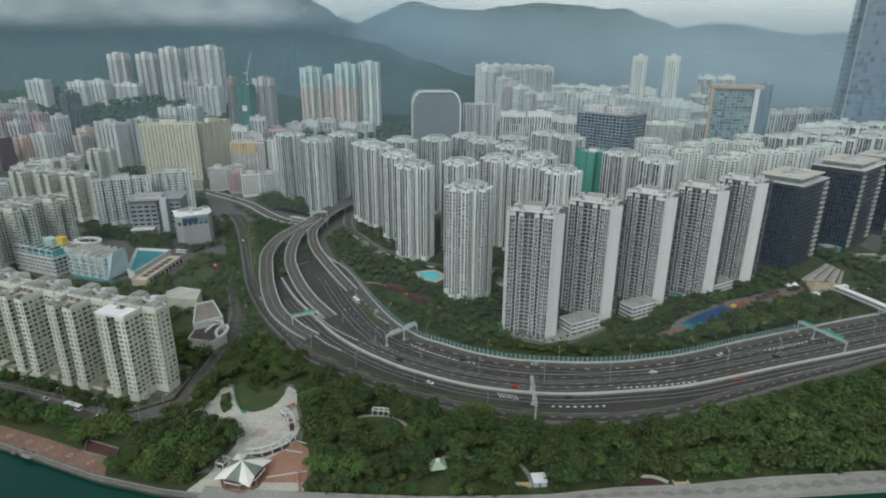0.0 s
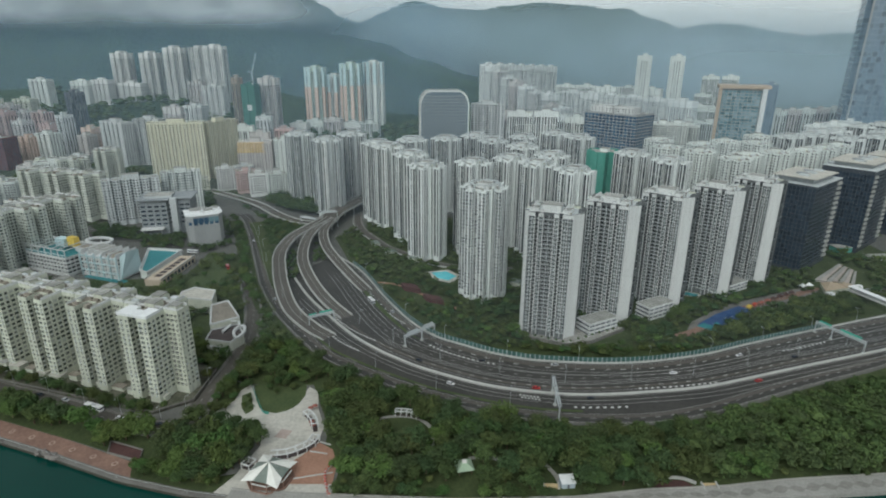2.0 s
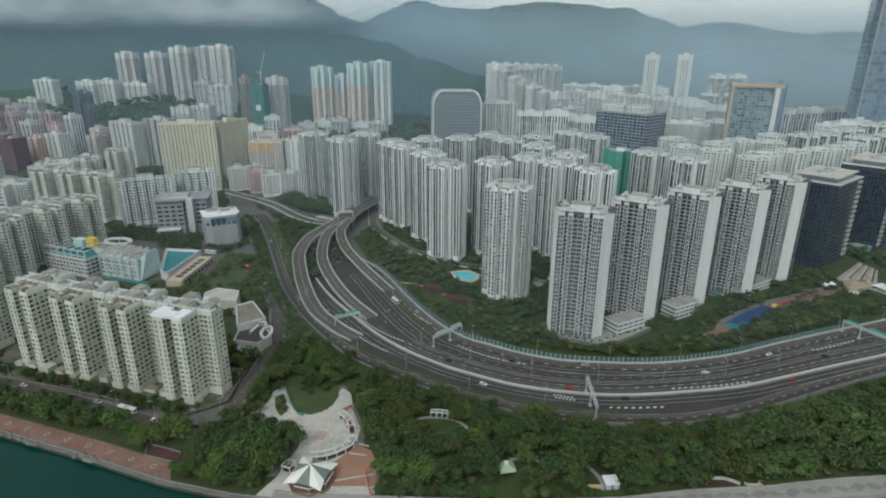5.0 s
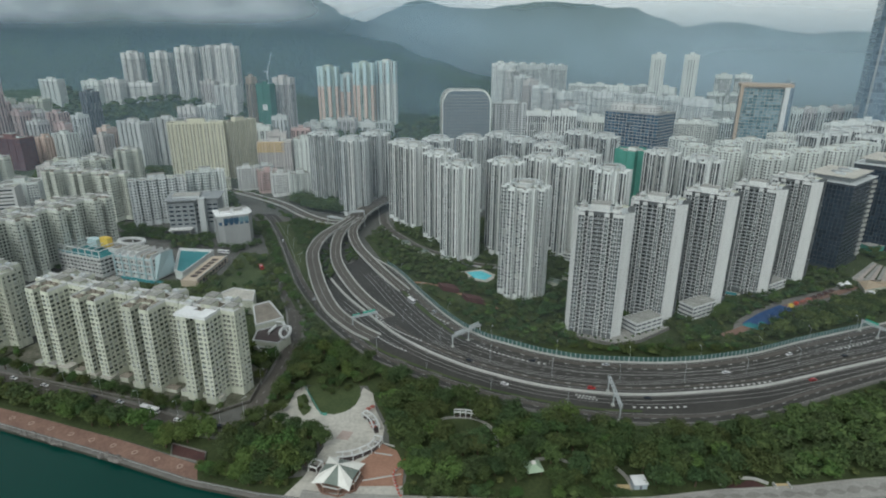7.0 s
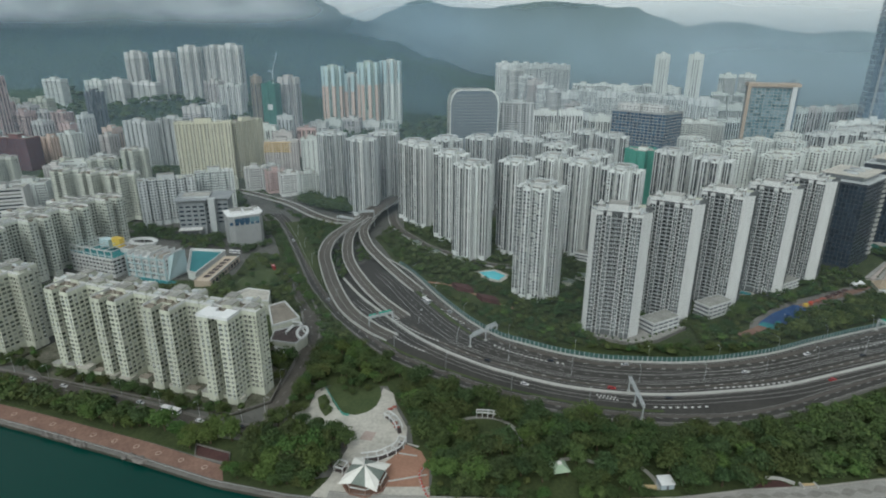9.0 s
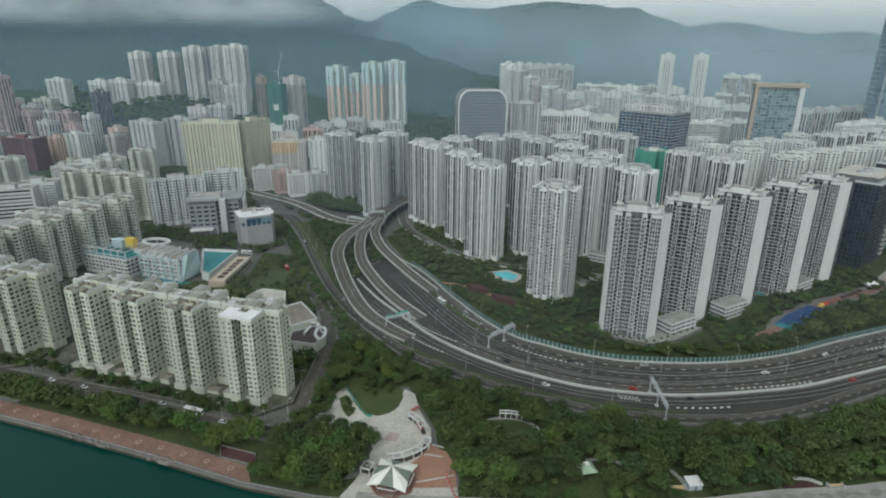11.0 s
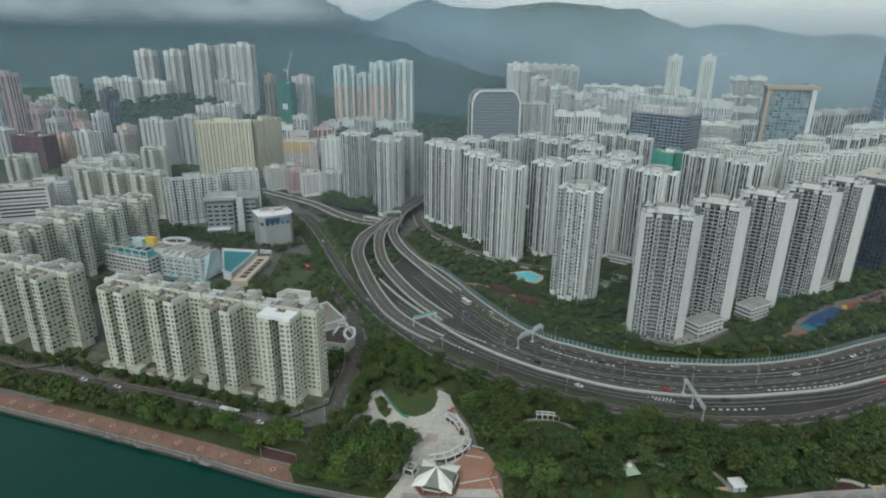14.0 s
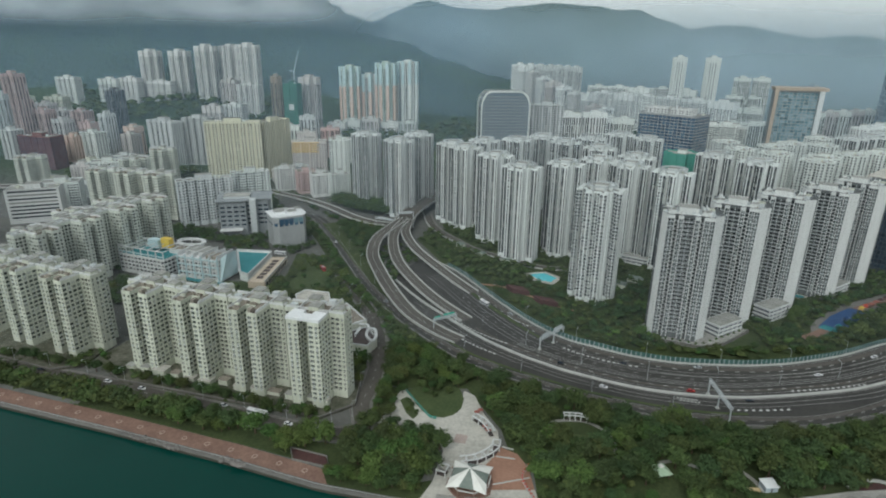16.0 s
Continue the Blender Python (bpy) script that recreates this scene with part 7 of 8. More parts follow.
for p, q in (((-69.2, 235.4), (-63.5, 233)), ((-72.7, 228.2), (-63.8, 226.4)), ((-75.9, 209.3), (-58.6, 213.8))):
    ln = [Vector(p), Vector(q)]
    setting("terrace_kerb", strip(Shape(), beside(ln, 0.3), beside(ln, -0.3), G + 0.05, G + 0.45), KERB, "low pale kerb across the terrace", "kerb")
PARASOL = paint("faded_red_cloth", (0.26, 0.09, 0.075), (0.36, 0.14, 0.11), 0.8, 0.4, 2)
for x, y in ((-76.5, 249), (-75.2, 246), (-80, 261), (-78, 263)):
    b = thing("parasol", "faded red parasol beside the pergola", "parasol", "parasols")
    sh = Shape()
    sh.tube((0, 0, 0), (0, 0, 2.6), 0.06, 6)
    part("pole", sh, STEEL, b)
    sh = Shape()
    sh.tube((0, 0, 2.1), (0, 0, 2.9), 1.5, 8, 0.08)
    part("canopy", sh, PARASOL, b)
    place(b, x, y, G + 0.06, 20)
board = thing("notice_board", "small white notice board at the plaza edge", "sign")
sh = Shape()
sh.box(-0.8, -0.08, 0.8, 0.8, 0.08, 3.2, bottom=True)
part("panel", sh, W_FIN, board)
sh = Shape()
sh.tube((0, 0, 0), (0, 0, 0.9), 0.08, 6)
part("post", sh, STEEL, board)
place(board, -74.6, 274.5, G + 0.05, 10)
fence = thing("site_fence", "green hoarding fence curving round the lawn", "fence")
ln = spline([(-119, 283), (-113, 272), (-108, 263.2), (-104.5, 258), (-100.6, 257.4)], 2.0)
for a, c in zip(ln, ln[1:]):
    sh = Shape()
    sh.tube((a.x, a.y, G), (a.x, a.y, G + 1.8), 0.07, 5)
    part("fence_post", sh, STEEL, fence)
    sh = Shape()
    strip(sh, beside([a, c], 0.04), beside([a, c], -0.04), G + 0.1, G + 1.7)
    part("fence_panel", sh, NETTING, fence)


def hut(x, y, turn):
    r = thing("park_shelter", "square park shelter with pale green pitched roof", "shelter")
    for sx in (-1, 1):
        for sy in (-1, 1):
            c = Shape()
            c.box(sx * 2.9 - 0.18, sy * 2.9 - 0.18, 0, sx * 2.9 + 0.18, sy * 2.9 + 0.18, 3.2)
            part("post", c, BARK, r)
    roof = Shape()
    e, a = 4.1, 1.0
    for k in range(4):
        co, si = ((1, 0), (0, 1), (-1, 0), (0, -1))[k]
        rot = lambda px, py, pz: (co * px - si * py, si * px + co * py, pz)
        roof.poly(rot(e, -e, 3.1), rot(e, e, 3.1), rot(a, a, 5.0), rot(a, -a, 5.0))
        roof.poly(rot(e, e, 3.0), rot(e, -e, 3.0), rot(a, -a, 4.85), rot(a, a, 4.85))
    part("roof", roof, paint("pale_green_tiles", (0.30, 0.40, 0.28), (0.42, 0.52, 0.38), 0.7, 0.3, 2), r)
    lan = Shape()
    lan.box(-1, -1, 4.8, 1, 1, 5.7)
    part("lantern", lan, CANVAS, r)
    place(r, x, y, G, turn)


hut(1.8, 216.5, 12)


def kiosk(x, y, turn):
    r = thing("kiosk", "small pale grey metal kiosk with a sloping white roof", "kiosk")
    b = Shape()
    b.box(-3, -2.4, 0, 3, 2.4, 3.0)
    part("body", b, paint("pale_blue_grey_metal", (0.36, 0.42, 0.46), (0.46, 0.52, 0.56), 0.6, 0.3, 2), r)
    t = Shape()
    t.poly((-3.3, -2.8, 3.0), (3.3, -2.8, 3.0), (3.3, 2.8, 3.7), (-3.3, 2.8, 3.7))
    t.poly((-3.3, 2.8, 3.5), (3.3, 2.8, 3.5), (3.3, -2.8, 2.8), (-3.3, -2.8, 2.8))
    for a, c in (((-3.3, -2.8, 3.0), (3.3, -2.8, 3.0)), ((3.3, -2.8, 3.0), (3.3, 2.8, 3.7)), ((3.3, 2.8, 3.7), (-3.3, 2.8, 3.7)), ((-3.3, 2.8, 3.7), (-3.3, -2.8, 3.0))):
        t.poly((a[0], a[1], a[2] - 0.2), (c[0], c[1], c[2] - 0.2), c, a)
    part("roof", t, ROOF_WHITE, r)
    d = Shape()
    d.box(-0.5, -2.46, 0.1, 0.5, -2.4, 2.2)
    part("door", d, W_DARK, r)
    place(r, x, y, G, turn)


kiosk(47.8, 208.5, 6)


def steps(x, y, turn, label):
    r = thing("park_steps", label, "steps")
    for k in range(5):
        sh = Shape()
        sh.box(-3.0, k * 0.55, 0, 3.0, (k + 1) * 0.55, 0.16 * (k + 1))
        part("tread", sh, paint("sandstone_step", (0.46, 0.36, 0.20), (0.58, 0.46, 0.28), 0.8, 0.3, 2) if k == 0 else bpy.data.materials["sandstone_step"], r)
    for s in (-1, 1):
        sh = Shape()
        sh.box(s * 3.3 - 0.3, -0.2, 0, s * 3.3 + 0.3, 3.2, 1.3)
        part("cheek_wall", sh, KERB, r)
    place(r, x, y, G, turn)


steps(40.6, 205.6, 0, "sandstone steps from the seaside walk into the park")
steps(112, 207.6, 3, "sandstone steps beside a curved retaining wall")
ln = spline([(84, 209.5), (92, 213), (101, 213.2), (107, 209.5)], 1.2)
setting("retaining_wall", strip(Shape(), beside(ln, 0.35), beside(ln, -0.35), G, G + 1.4), KERB, "curved pale retaining wall by the seaside walk", "wall")
flat("sunken_court", [(86, 207.3), (105, 208.5), (101, 212.4), (92, 212.2)], G + 0.34, MAROON, "dark paved recess behind the seaside walk", "paving")

# promenade fittings
b = Shape()
b.prism([(-172, 232.5), (-154, 226.5), (-151.5, 219.5), (-169, 225)], G, G + 0.46)
setting("sunken_bed", b, MAROON, "dark maroon paved play court by the promenade", "court")
ln = [Vector(p) for p in ((-172.4, 233), (-153.6, 226.9), (-150.9, 219), (-169.4, 224.5), (-172.4, 233))]
setting("bed_kerb", strip(Shape(), beside(ln, 0.3), beside(ln, -0.3), G, G + 0.9), PAVE_DULL, "dull kerb round the play court", "kerb")
RING = paint("pale_rose_paver", (0.36, 0.27, 0.22), (0.46, 0.36, 0.30), 0.85, 0.3, 2)
for x in range(-396, -160, 13):
    y = quay_y(x) + 7.6
    b = thing("paving_ring", "pale octagonal paving ring set in the promenade", "paving ring", "paving rings")
    sh = Shape()
    for k in range(8):
        a0, a1 = radians(45 * k), radians(45 * k + 45)
        sh.poly(*[(q * math.cos(a), q * math.sin(a), 0.05) for q, a in ((1.5, a0), (1.5, a1), (1.0, a1), (1.0, a0))])
        sh.poly(*[(q * math.cos(a), q * math.sin(a), z) for q, a, z in ((1.5, a0, 0), (1.5, a1, 0), (1.5, a1, 0.05), (1.5, a0, 0.05))])
    part("ring", sh, RING, b)
    place(b, x, y, G + 0.03, -17)
for x, s in ((-232, 1), (-196, 1.2), (-248, 0.8)):
    y = quay_y(x)
    r = thing("rock_landing", "rough grey boulders at a quay landing", "rocks")
    rr = random.Random(int(-x))
    for k in range(12):
        v = BALL_V * [rr.uniform(0.8, 1.8), rr.uniform(0.6, 1.4), rr.uniform(0.5, 1.1)] * s
        v = v * (1 + 0.25 * np.sin(v[:, :1] * 3 + k) * np.cos(v[:, 1:2] * 4))
        o = part("boulder", quad_mesh("boulder", v, BALL_F, ROCK), None, r)
        o.location = (rr.uniform(-7, 7), rr.uniform(-1.6, 1.2), rr.uniform(0, 0.5))
    place(r, x, y + 0.5, G + 0.1, -17)
rail = thing("quay_railing", "thin steel railing along the quay edge", "railing")
ln = beside(qline, 0.6)
for p in ln[::2]:
    sh = Shape()
    sh.tube((p.x, p.y, G + 0.12), (p.x, p.y, G + 1.2), 0.06, 5)
    part("railing_post", sh, STEEL, rail)
part("top_rail", strip(Shape(), beside(ln, 0.05), beside(ln, -0.05), G + 1.15, G + 1.25), STEEL, rail)


# ---- road furniture ----
def gantry(posts, z, boards, sign_m, label):
    """A sign gantry: posts in a row, a boxed truss beam and sign boards."""
    r = thing("sign_gantry", label, "gantry")
    a, b = Vector(posts[0]), Vector(posts[-1])
    d = (b - a).normalized()
    n = Vector((-d.y, d.x))
    for p in posts:
        sh = Shape()
        sh.tube((p[0], p[1], G), (p[0], p[1], G + z), 0.38, 8)
        part("post", sh, STEEL, r)
        sh = Shape()
        sh.box(-0.9, -0.9, G, 0.9, 0.9, G + 0.8, math.atan2(d.y, d.x), (p[0], p[1]))
        part("footing", sh, KERB, r)
    for s in (-0.6, 0.6):
        for zz in (z - 0.2, z + 1.0):
            sh = Shape()
            q0, q1 = a + n * s - d * 0.6, b + n * s + d * 0.6
            sh.tube((q0.x, q0.y, G + zz), (q1.x, q1.y, G + zz), 0.2, 6)
            part("chord", sh, STEEL, r)
    L = (b - a).length
    k = int(L / 1.5)
    for i in range(k):
        sh = Shape()
        q0, q1 = a + d * L * i / k, a + d * L * (i + 1) / k
        for s in (-0.6, 0.6):
            z0, z1 = (z - 0.2, z + 1.0) if i % 2 else (z + 1.0, z - 0.2)
            sh.tube((q0.x + n.x * s, q0.y + n.y * s, G + z0), (q1.x + n.x * s, q1.y + n.y * s, G + z1), 0.1, 4)
        sh.tube((q0.x + n.x * 0.6, q0.y + n.y * 0.6, G + z + 1.0), (q1.x - n.x * 0.6, q1.y - n.y * 0.6, G + z + 1.0), 0.1, 4)
        part("lattice", sh, STEEL, r)
    for t0, t1, h in boards:
        sh = Shape()
        q0, q1 = a + d * L * t0 + n * 0.85, a + d * L * t1 + n * 0.85
        strip(sh, [q0 + n * 0.1, q1 + n * 0.1], [q0 - n * 0.1, q1 - n * 0.1], G + z - 0.5, G + z - 0.5 + h)
        board = part("sign_board", sh, sign_m, r)
        for k in range(3):
            e = Shape()
            zz = G + z + 0.1 + k * 0.8
            u0, u1 = q0 + (q1 - q0) * 0.12, q0 + (q1 - q0) * (0.85 - 0.12 * k)
            strip(e, [u0 + n * 0.13, u1 + n * 0.13], [u0 + n * 0.1, u1 + n * 0.1], zz, zz + 0.3)
            part("lettering_bar", e, MARK, board)
    return r


gantry([(52.4, 255.6), (52.8, 269.4), (53.6, 283)], 9.0, (), STEEL, "pale steel truss gantry spanning the expressway")
gantry([(-104.3, 360.5), (-88.7, 369.7)], 6.5, ((0.02, 0.32, 2.6), (0.45, 0.95, 3.0)), SIGN_GREEN, "steel gantry with green direction signs")
gantry([(-34.7, 333), (-24.1, 341.8), (-16.1, 350.6)], 7.0, ((0.1, 0.45, 2.8), (0.62, 0.98, 3.2)), STEEL, "steel gantry with pale sign backs")
gantry([(248.9, 361.2), (253.5, 350.5), (262.4, 331.4)], 7.5, ((0.04, 0.3, 2.8), (0.48, 0.9, 3.0)), SIGN_GREEN, "steel gantry with green direction signs")
gantry([(-171, 603), (-150, 592)], 9.5, ((0.1, 0.9, 2.2),), STEEL, "pale gantry at the flyover junction")
gantry([(-146, 596), (-130, 600)], 16.5, ((0.05, 0.95, 2.6),), STEEL, "pale steel gantry over the elevated junction")


def lamp_post(x, y, z, turn, h=10):
    r = thing("street_lamp", "tall slim grey street lamp beside the carriageway", "street lamp", "street lamps")
    sh = Shape()
    sh.tube((0, 0, 0), (0, 0, h), 0.09, 6, 0.05)
    part("pole", sh, STEEL, r)
    sh = Shape()
    sh.tube((0, 0, h), (1.8, 0, h + 0.4), 0.07, 5)
    part("arm", sh, STEEL, r)
    sh = Shape()
    sh.box(1.5, -0.18, h + 0.3, 2.5, 0.18, h + 0.5, bottom=True)
    part("lantern", sh, STEEL, r)
    return place(r, x, y, z, turn)


lamp0 = None
for base, off, i0, gap in ((M, 13.4, 40, 14), (F, 0.3, 40, 15), (N, 10.5, 60, 15)):
    ln = beside(base, off)
    for i in range(i0, min(len(ln) - 70, 210), gap):
        d = ln[i + 1] - ln[i]
        m = pose(ln[i].x, ln[i].y, G, 0, 0, math.degrees(math.atan2(d.y, d.x)) + 90)
        lamp0 = lamp_post(ln[i].x, ln[i].y, G, 0) if lamp0 is None else copy_thing(lamp0, m)
        lamp0.matrix_basis = lamp0.matrix_basis
for i in range(6, len(road1) - 8, 9):
    p, d = beside(road1, 5.4)[i], road1[i + 1] - road1[i]
    copy_thing(lamp0, pose(p.x, p.y, G, 0, 0, math.degrees(math.atan2(d.y, d.x)) - 90))


# ---- vehicles ----
def car(mat, label):
    r = thing("car", label, "car", "cars")
    b = Shape()
    side = [(-2.2, 0.35), (2.2, 0.35), (2.25, 0.8), (1.3, 0.95), (-2.2, 1.0)]
    for y0, y1 in ((-0.88, 0.88),):
        b.poly(*[(x, y0, z) for x, z in side])
        b.poly(*[(x, y1, z) for x, z in side[::-1]])
        for p, q in zip(side, side[1:] + side[:1]):
            b.poly((p[0], y0, p[1]), (p[0], y1, p[1]), (q[0], y1, q[1]), (q[0], y0, q[1]))
    part("body", b, mat, r)
    c = Shape()
    lo, hi = [(-1.9, -0.84), (1.1, -0.84), (1.1, 0.84), (-1.9, 0.84)], [(-1.5, -0.68), (0.4, -0.68), (0.4, 0.68), (-1.5, 0.68)]
    for k in range(4):
        j = (k + 1) % 4
        c.poly((*lo[k], 0.96), (*lo[j], 0.96), (*hi[j], 1.45), (*hi[k], 1.45))
    part("glasshouse", c, GLASS_DARK, r)
    t = Shape()
    t.box(-1.5, -0.68, 1.44, 0.4, 0.68, 1.49)
    part("roof_panel", t, mat, r)
    for x in (-1.4, 1.4):
        for y in (-0.85, 0.85):
            w = Shape()
            w.tube((x, y - 0.1, 0.32), (x, y + 0.1, 0.32), 0.32, 10)
            part("wheel", w, TYRE, r)
    return r


def bus(mat, label, L=10.5, lower=None):
    r = thing("bus", label, "bus")
    b = Shape()
    b.box(-L / 2, -1.25, 0.4, L / 2, 1.25, 1.6, bottom=True)
    part("lower_body", b, lower or mat, r)
    g = Shape()
    g.box(-L / 2 + 0.06, -1.2, 1.6, L / 2 - 0.06, 1.2, 2.5)
    part("window_band", g, GLASS_DARK, r)
    t = Shape()
    t.box(-L / 2, -1.25, 2.5, L / 2, 1.25, 3.1, bottom=True)
    part("roof_panel", t, mat, r)
    u = Shape()
    u.box(-1.2, -0.7, 3.1, 1.4, 0.7, 3.35)
    part("roof_unit", u, CARSILVER, r)
    for x in (-L * 0.3, L * 0.32):
        for y in (-1.18, 1.18):
            w = Shape()
            w.tube((x, y - 0.14, 0.48), (x, y + 0.14, 0.48), 0.48, 10)
            part("wheel", w, TYRE, r)
    return r


place(bus(CARWHITE, "white coach with dark windows on the waterfront road", 11.5), -196.5, 259.3, G + 0.05, -19)
place(bus(CARWHITE, "white coach parked by the grey building", 11), -251, 509, G + 0.03, -12)
place(bus(CARRED, "red and white lorry on the service lane", 8, CARRED), -203, 470, G + 0.05, 118)
place(bus(CARWHITE, "white lorry on the expressway", 9, CARSILVER), -66, 402, G + 0.07, 122)
paints = {"white": CARWHITE, "dark": CARDARK, "red": CARRED, "silver": CARSILVER}
protos = {}
spots = []
for base, off, i, colour in ((M, 4, 90, "red"), (M, 17, 120, "white"), (F, -4, 110, "silver"), (M, -3.5, 100, "dark"), (M, -7, 74, "white"), (F, -12, 96, "dark"), (N, 6, 118, "silver"), (M, 10.5, 150, "dark"), (F, -8.6, 150, "white"), (M, -4, 135, "red"), (F, -4.5, 66, "silver"), (N, 3, 66, "white"), (M, 6.6, 64, "dark")):
    ln = beside(base, off)
    d = ln[i + 1] - ln[i]
    spots.append((ln[i].x, ln[i].y, math.degrees(math.atan2(d.y, d.x)) + (180 if base is not M else 0), colour))
for i, s, colour in ((74, 2.2, "white"), (86, 2.4, "dark"), (92, 3.4, "silver"), (96, -2.4, "dark"), (106, 2.0, "white"), (112, 2.8, "white"), (114, 2.8, "dark"), (60, -2, "silver"), (66, 2, "white"), (121, -2.2, "white"), (50, 2, "dark")):
    ln = beside(road1, s)
    d = ln[i + 1] - ln[i]
    spots.append((ln[i].x, ln[i].y, math.degrees(math.atan2(d.y, d.x)), colour))
for x, y, turn, colour in spots:
    m = pose(x, y, G + 0.07, 0, 0, turn)
    if colour not in protos:
        protos[colour] = car(paints[colour], colour + " saloon car on the road")
        protos[colour].matrix_basis = m
    else:
        copy_thing(protos[colour], m)


# ---- school, grey hall and club left of the road ----
def school():
    out = slab(1, 50, 24)
    t = tower("school_block", "white and pale blue school block with rooftop sports frame", out, 17, 3.4, 4.2, 3.4, 1.9, 0.9, W_FIN, GLASS, category="school", reveal=0.8, roof_m=POOL_D, ledge=0.5, base=2)
    for k in range(7):
        for y in (-11.5, 11.5):
            c = Shape()
            c.box(-24.6 + k * 8.2 - 0.3, y - 0.3, 17, -24.6 + k * 8.2 + 0.3, y + 0.3, 23.5)
            part("frame_post", c, W_FIN, t)
        c = Shape()
        c.box(-24.6 + k * 8.2 - 0.3, -11.8, 23.1, -24.6 + k * 8.2 + 0.3, 11.8, 23.7, bottom=True)
        part("frame_beam", c, W_FIN, t)
    for y in (-11.5, 11.5):
        c = Shape()
        c.box(-25, y - 0.35, 23.0, 25, y + 0.35, 23.8, bottom=True)
        part("frame_rail", c, W_FIN, t)
        c = Shape()
        c.box(-25, y - 0.2, 18.4, 25, y + 0.2, 19.2, bottom=True)
        part("frame_rail", c, W_SKYBLUE, t)
    c = Shape()
    c.box(-8, 4, 19, 3, 11, 26)
    part("stair_box", c, W_SKYBLUE, t)
    c = Shape()
    c.box(5, 6, 20, 14, 11, 28)
    part("stair_box", c, YELLOW, t)
    place(t, -348, 465, G, -21)
    w = tower("school_wing", "white school wing with blue panels and stepped roof", slab(5, 42, 22, 0.8, 0.8), 19, 3.4, 3.2, 2.4, 2.0, 0.8, W_FIN, GLASS, category="school", reveal=0.9, roof_m=ROOF_WHITE, base=2, ledge=0.3)
    for k in range(6):
        c = Shape()
        c.box(-20 + k * 8 - 0.4, -12.2, 0, -20 + k * 8 + 0.4, -11.2, 21)
        part("pilaster", c, W_SKYBLUE, w)
    for z in (5.0, 11.8, 17.6):
        c = Shape()
        c.box(-20.8, -11.9, z, 20.8, -11.05, z + 0.9, bottom=True)
        part("blue_band", c, W_SKYBLUE, w)
    roof_box(w, -16, -5, 3, 8, 18, 22, W_FIN)
    roof_box(w, 6, -8, 17, 2, 18, 21, ROOF_BROWN, cap=False)
    for k in range(6):
        c = Shape()
        c.box(-19 + k * 7.6 - 0.25, -10.5, 19, -19 + k * 7.6 + 0.25, 10.5, 22.4)
        c2 = part("roof_fin", c, W_FIN, w)
    sail = Shape()
    sail.poly((20.6, -11, 2), (22.5, -11.5, 2), (26, -6, 24), (20.6, -8, 20))
    sail.poly((22.5, -11.5, 2), (26, -6, 24), (23, 9, 22), (23, 10, 2))
    part("curved_sail", sail, W_SKYBLUE, w, "pale blue curved end sail")
    place(w, -298, 456, G, -18)
    d = thing("school_drum", "white oval stair drum joining the school blocks", "school")
    for rr, z0, z1, x, y, m in ((8, 0, 20, 0, 0, W_FIN), (11, 20.6, 22.4, 3, 12, W_FIN)):
        sh = Shape()
        ring = [(x + rr * 1.25 * math.cos(2 * math.pi * k / 24), y + rr * 0.8 * math.sin(2 * math.pi * k / 24)) for k in range(24)]
        if z0 == 0:
            sh.prism(ring, z0, z1)
            part("drum", sh, m, d)
            top = Shape()
            top.prism([(px * 0.8, py * 0.8) for px, py in ring], z1, z1 + 0.3)
            part("drum_roof", top, ROOF_BROWN, d)
        else:
            inn = [(x + (px - x) * 0.78, y + (py - y) * 0.72) for px, py in ring]
            for k in range(24):
                j = (k + 1) % 24
                sh.poly((*ring[k], z1), (*ring[j], z1), (*inn[j], z1), (*inn[k], z1))
                sh.poly((*ring[k], z0), (*ring[j], z0), (*ring[j], z1), (*ring[k], z1))
                sh.poly((*inn[k], z0), (*inn[j], z0), (*inn[j], z1), (*inn[k], z1))
            part("ring_canopy", sh, m, d)
            for k in range(0, 24, 4):
                c = Shape()
                px, py = (ring[k][0] + inn[k][0]) / 2, (ring[k][1] + inn[k][1]) / 2
                c.tube((px, py, 0), (px, py, z0), 0.5, 8)
                part("canopy_column", c, W_FIN, d)
    place(d, -326, 469, G, -18)
    flat("school_court", [(-318, 446), (-277, 432), (-274, 438), (-315, 452)], G + 0.1, POOL_D, "green painted school court", "court")
    p = Shape()
    p.prism([(-288, 500), (-268, 446), (-259, 440), (-255, 496)], G, G + 6)
    setting("pool_terrace", p, W_PALE, "raised terrace with a teal sports deck", "terrace")
    flat("pool_deck", [(-286.3, 498.3), (-267, 447.5), (-260.3, 442.6), (-256.4, 494.6)], G + 6.06, POOL_D, "teal painted sports deck", "court")
    ln = [Vector(q) for q in ((-288, 500), (-268, 446), (-259, 440), (-255, 496), (-288, 500))]
    setting("deck_wall", strip(Shape(), beside(ln, 0.2), beside(ln, -0.6), G + 6, G + 8), W_FIN, "white wall round the teal deck", "wall")
    low = thing("low_building", "low beige building with dark roof openings", "building")
    sh = Shape()
    sh.box(-7, -29, 0, 7, 29, 5.5)
    part("body", sh, paint("beige_render", (0.46, 0.38, 0.29), (0.58, 0.49, 0.39), 0.8, 0.1, 0.8), low)
    for k in range(6):
        sh = Shape()
        sh.box(-2.6, -22 + k * 7.6, 5.5, 2.6, -17 + k * 7.6, 5.9)
        part("roof_light", sh, SLATE, low)
    for s in (-1, 1):
        sh = Shape()
        sh.box(s * 6.7 - 0.3, -29, 5.5, s * 6.7 + 0.3, 29, 6.5)
        part("parapet", sh, KERB, low)
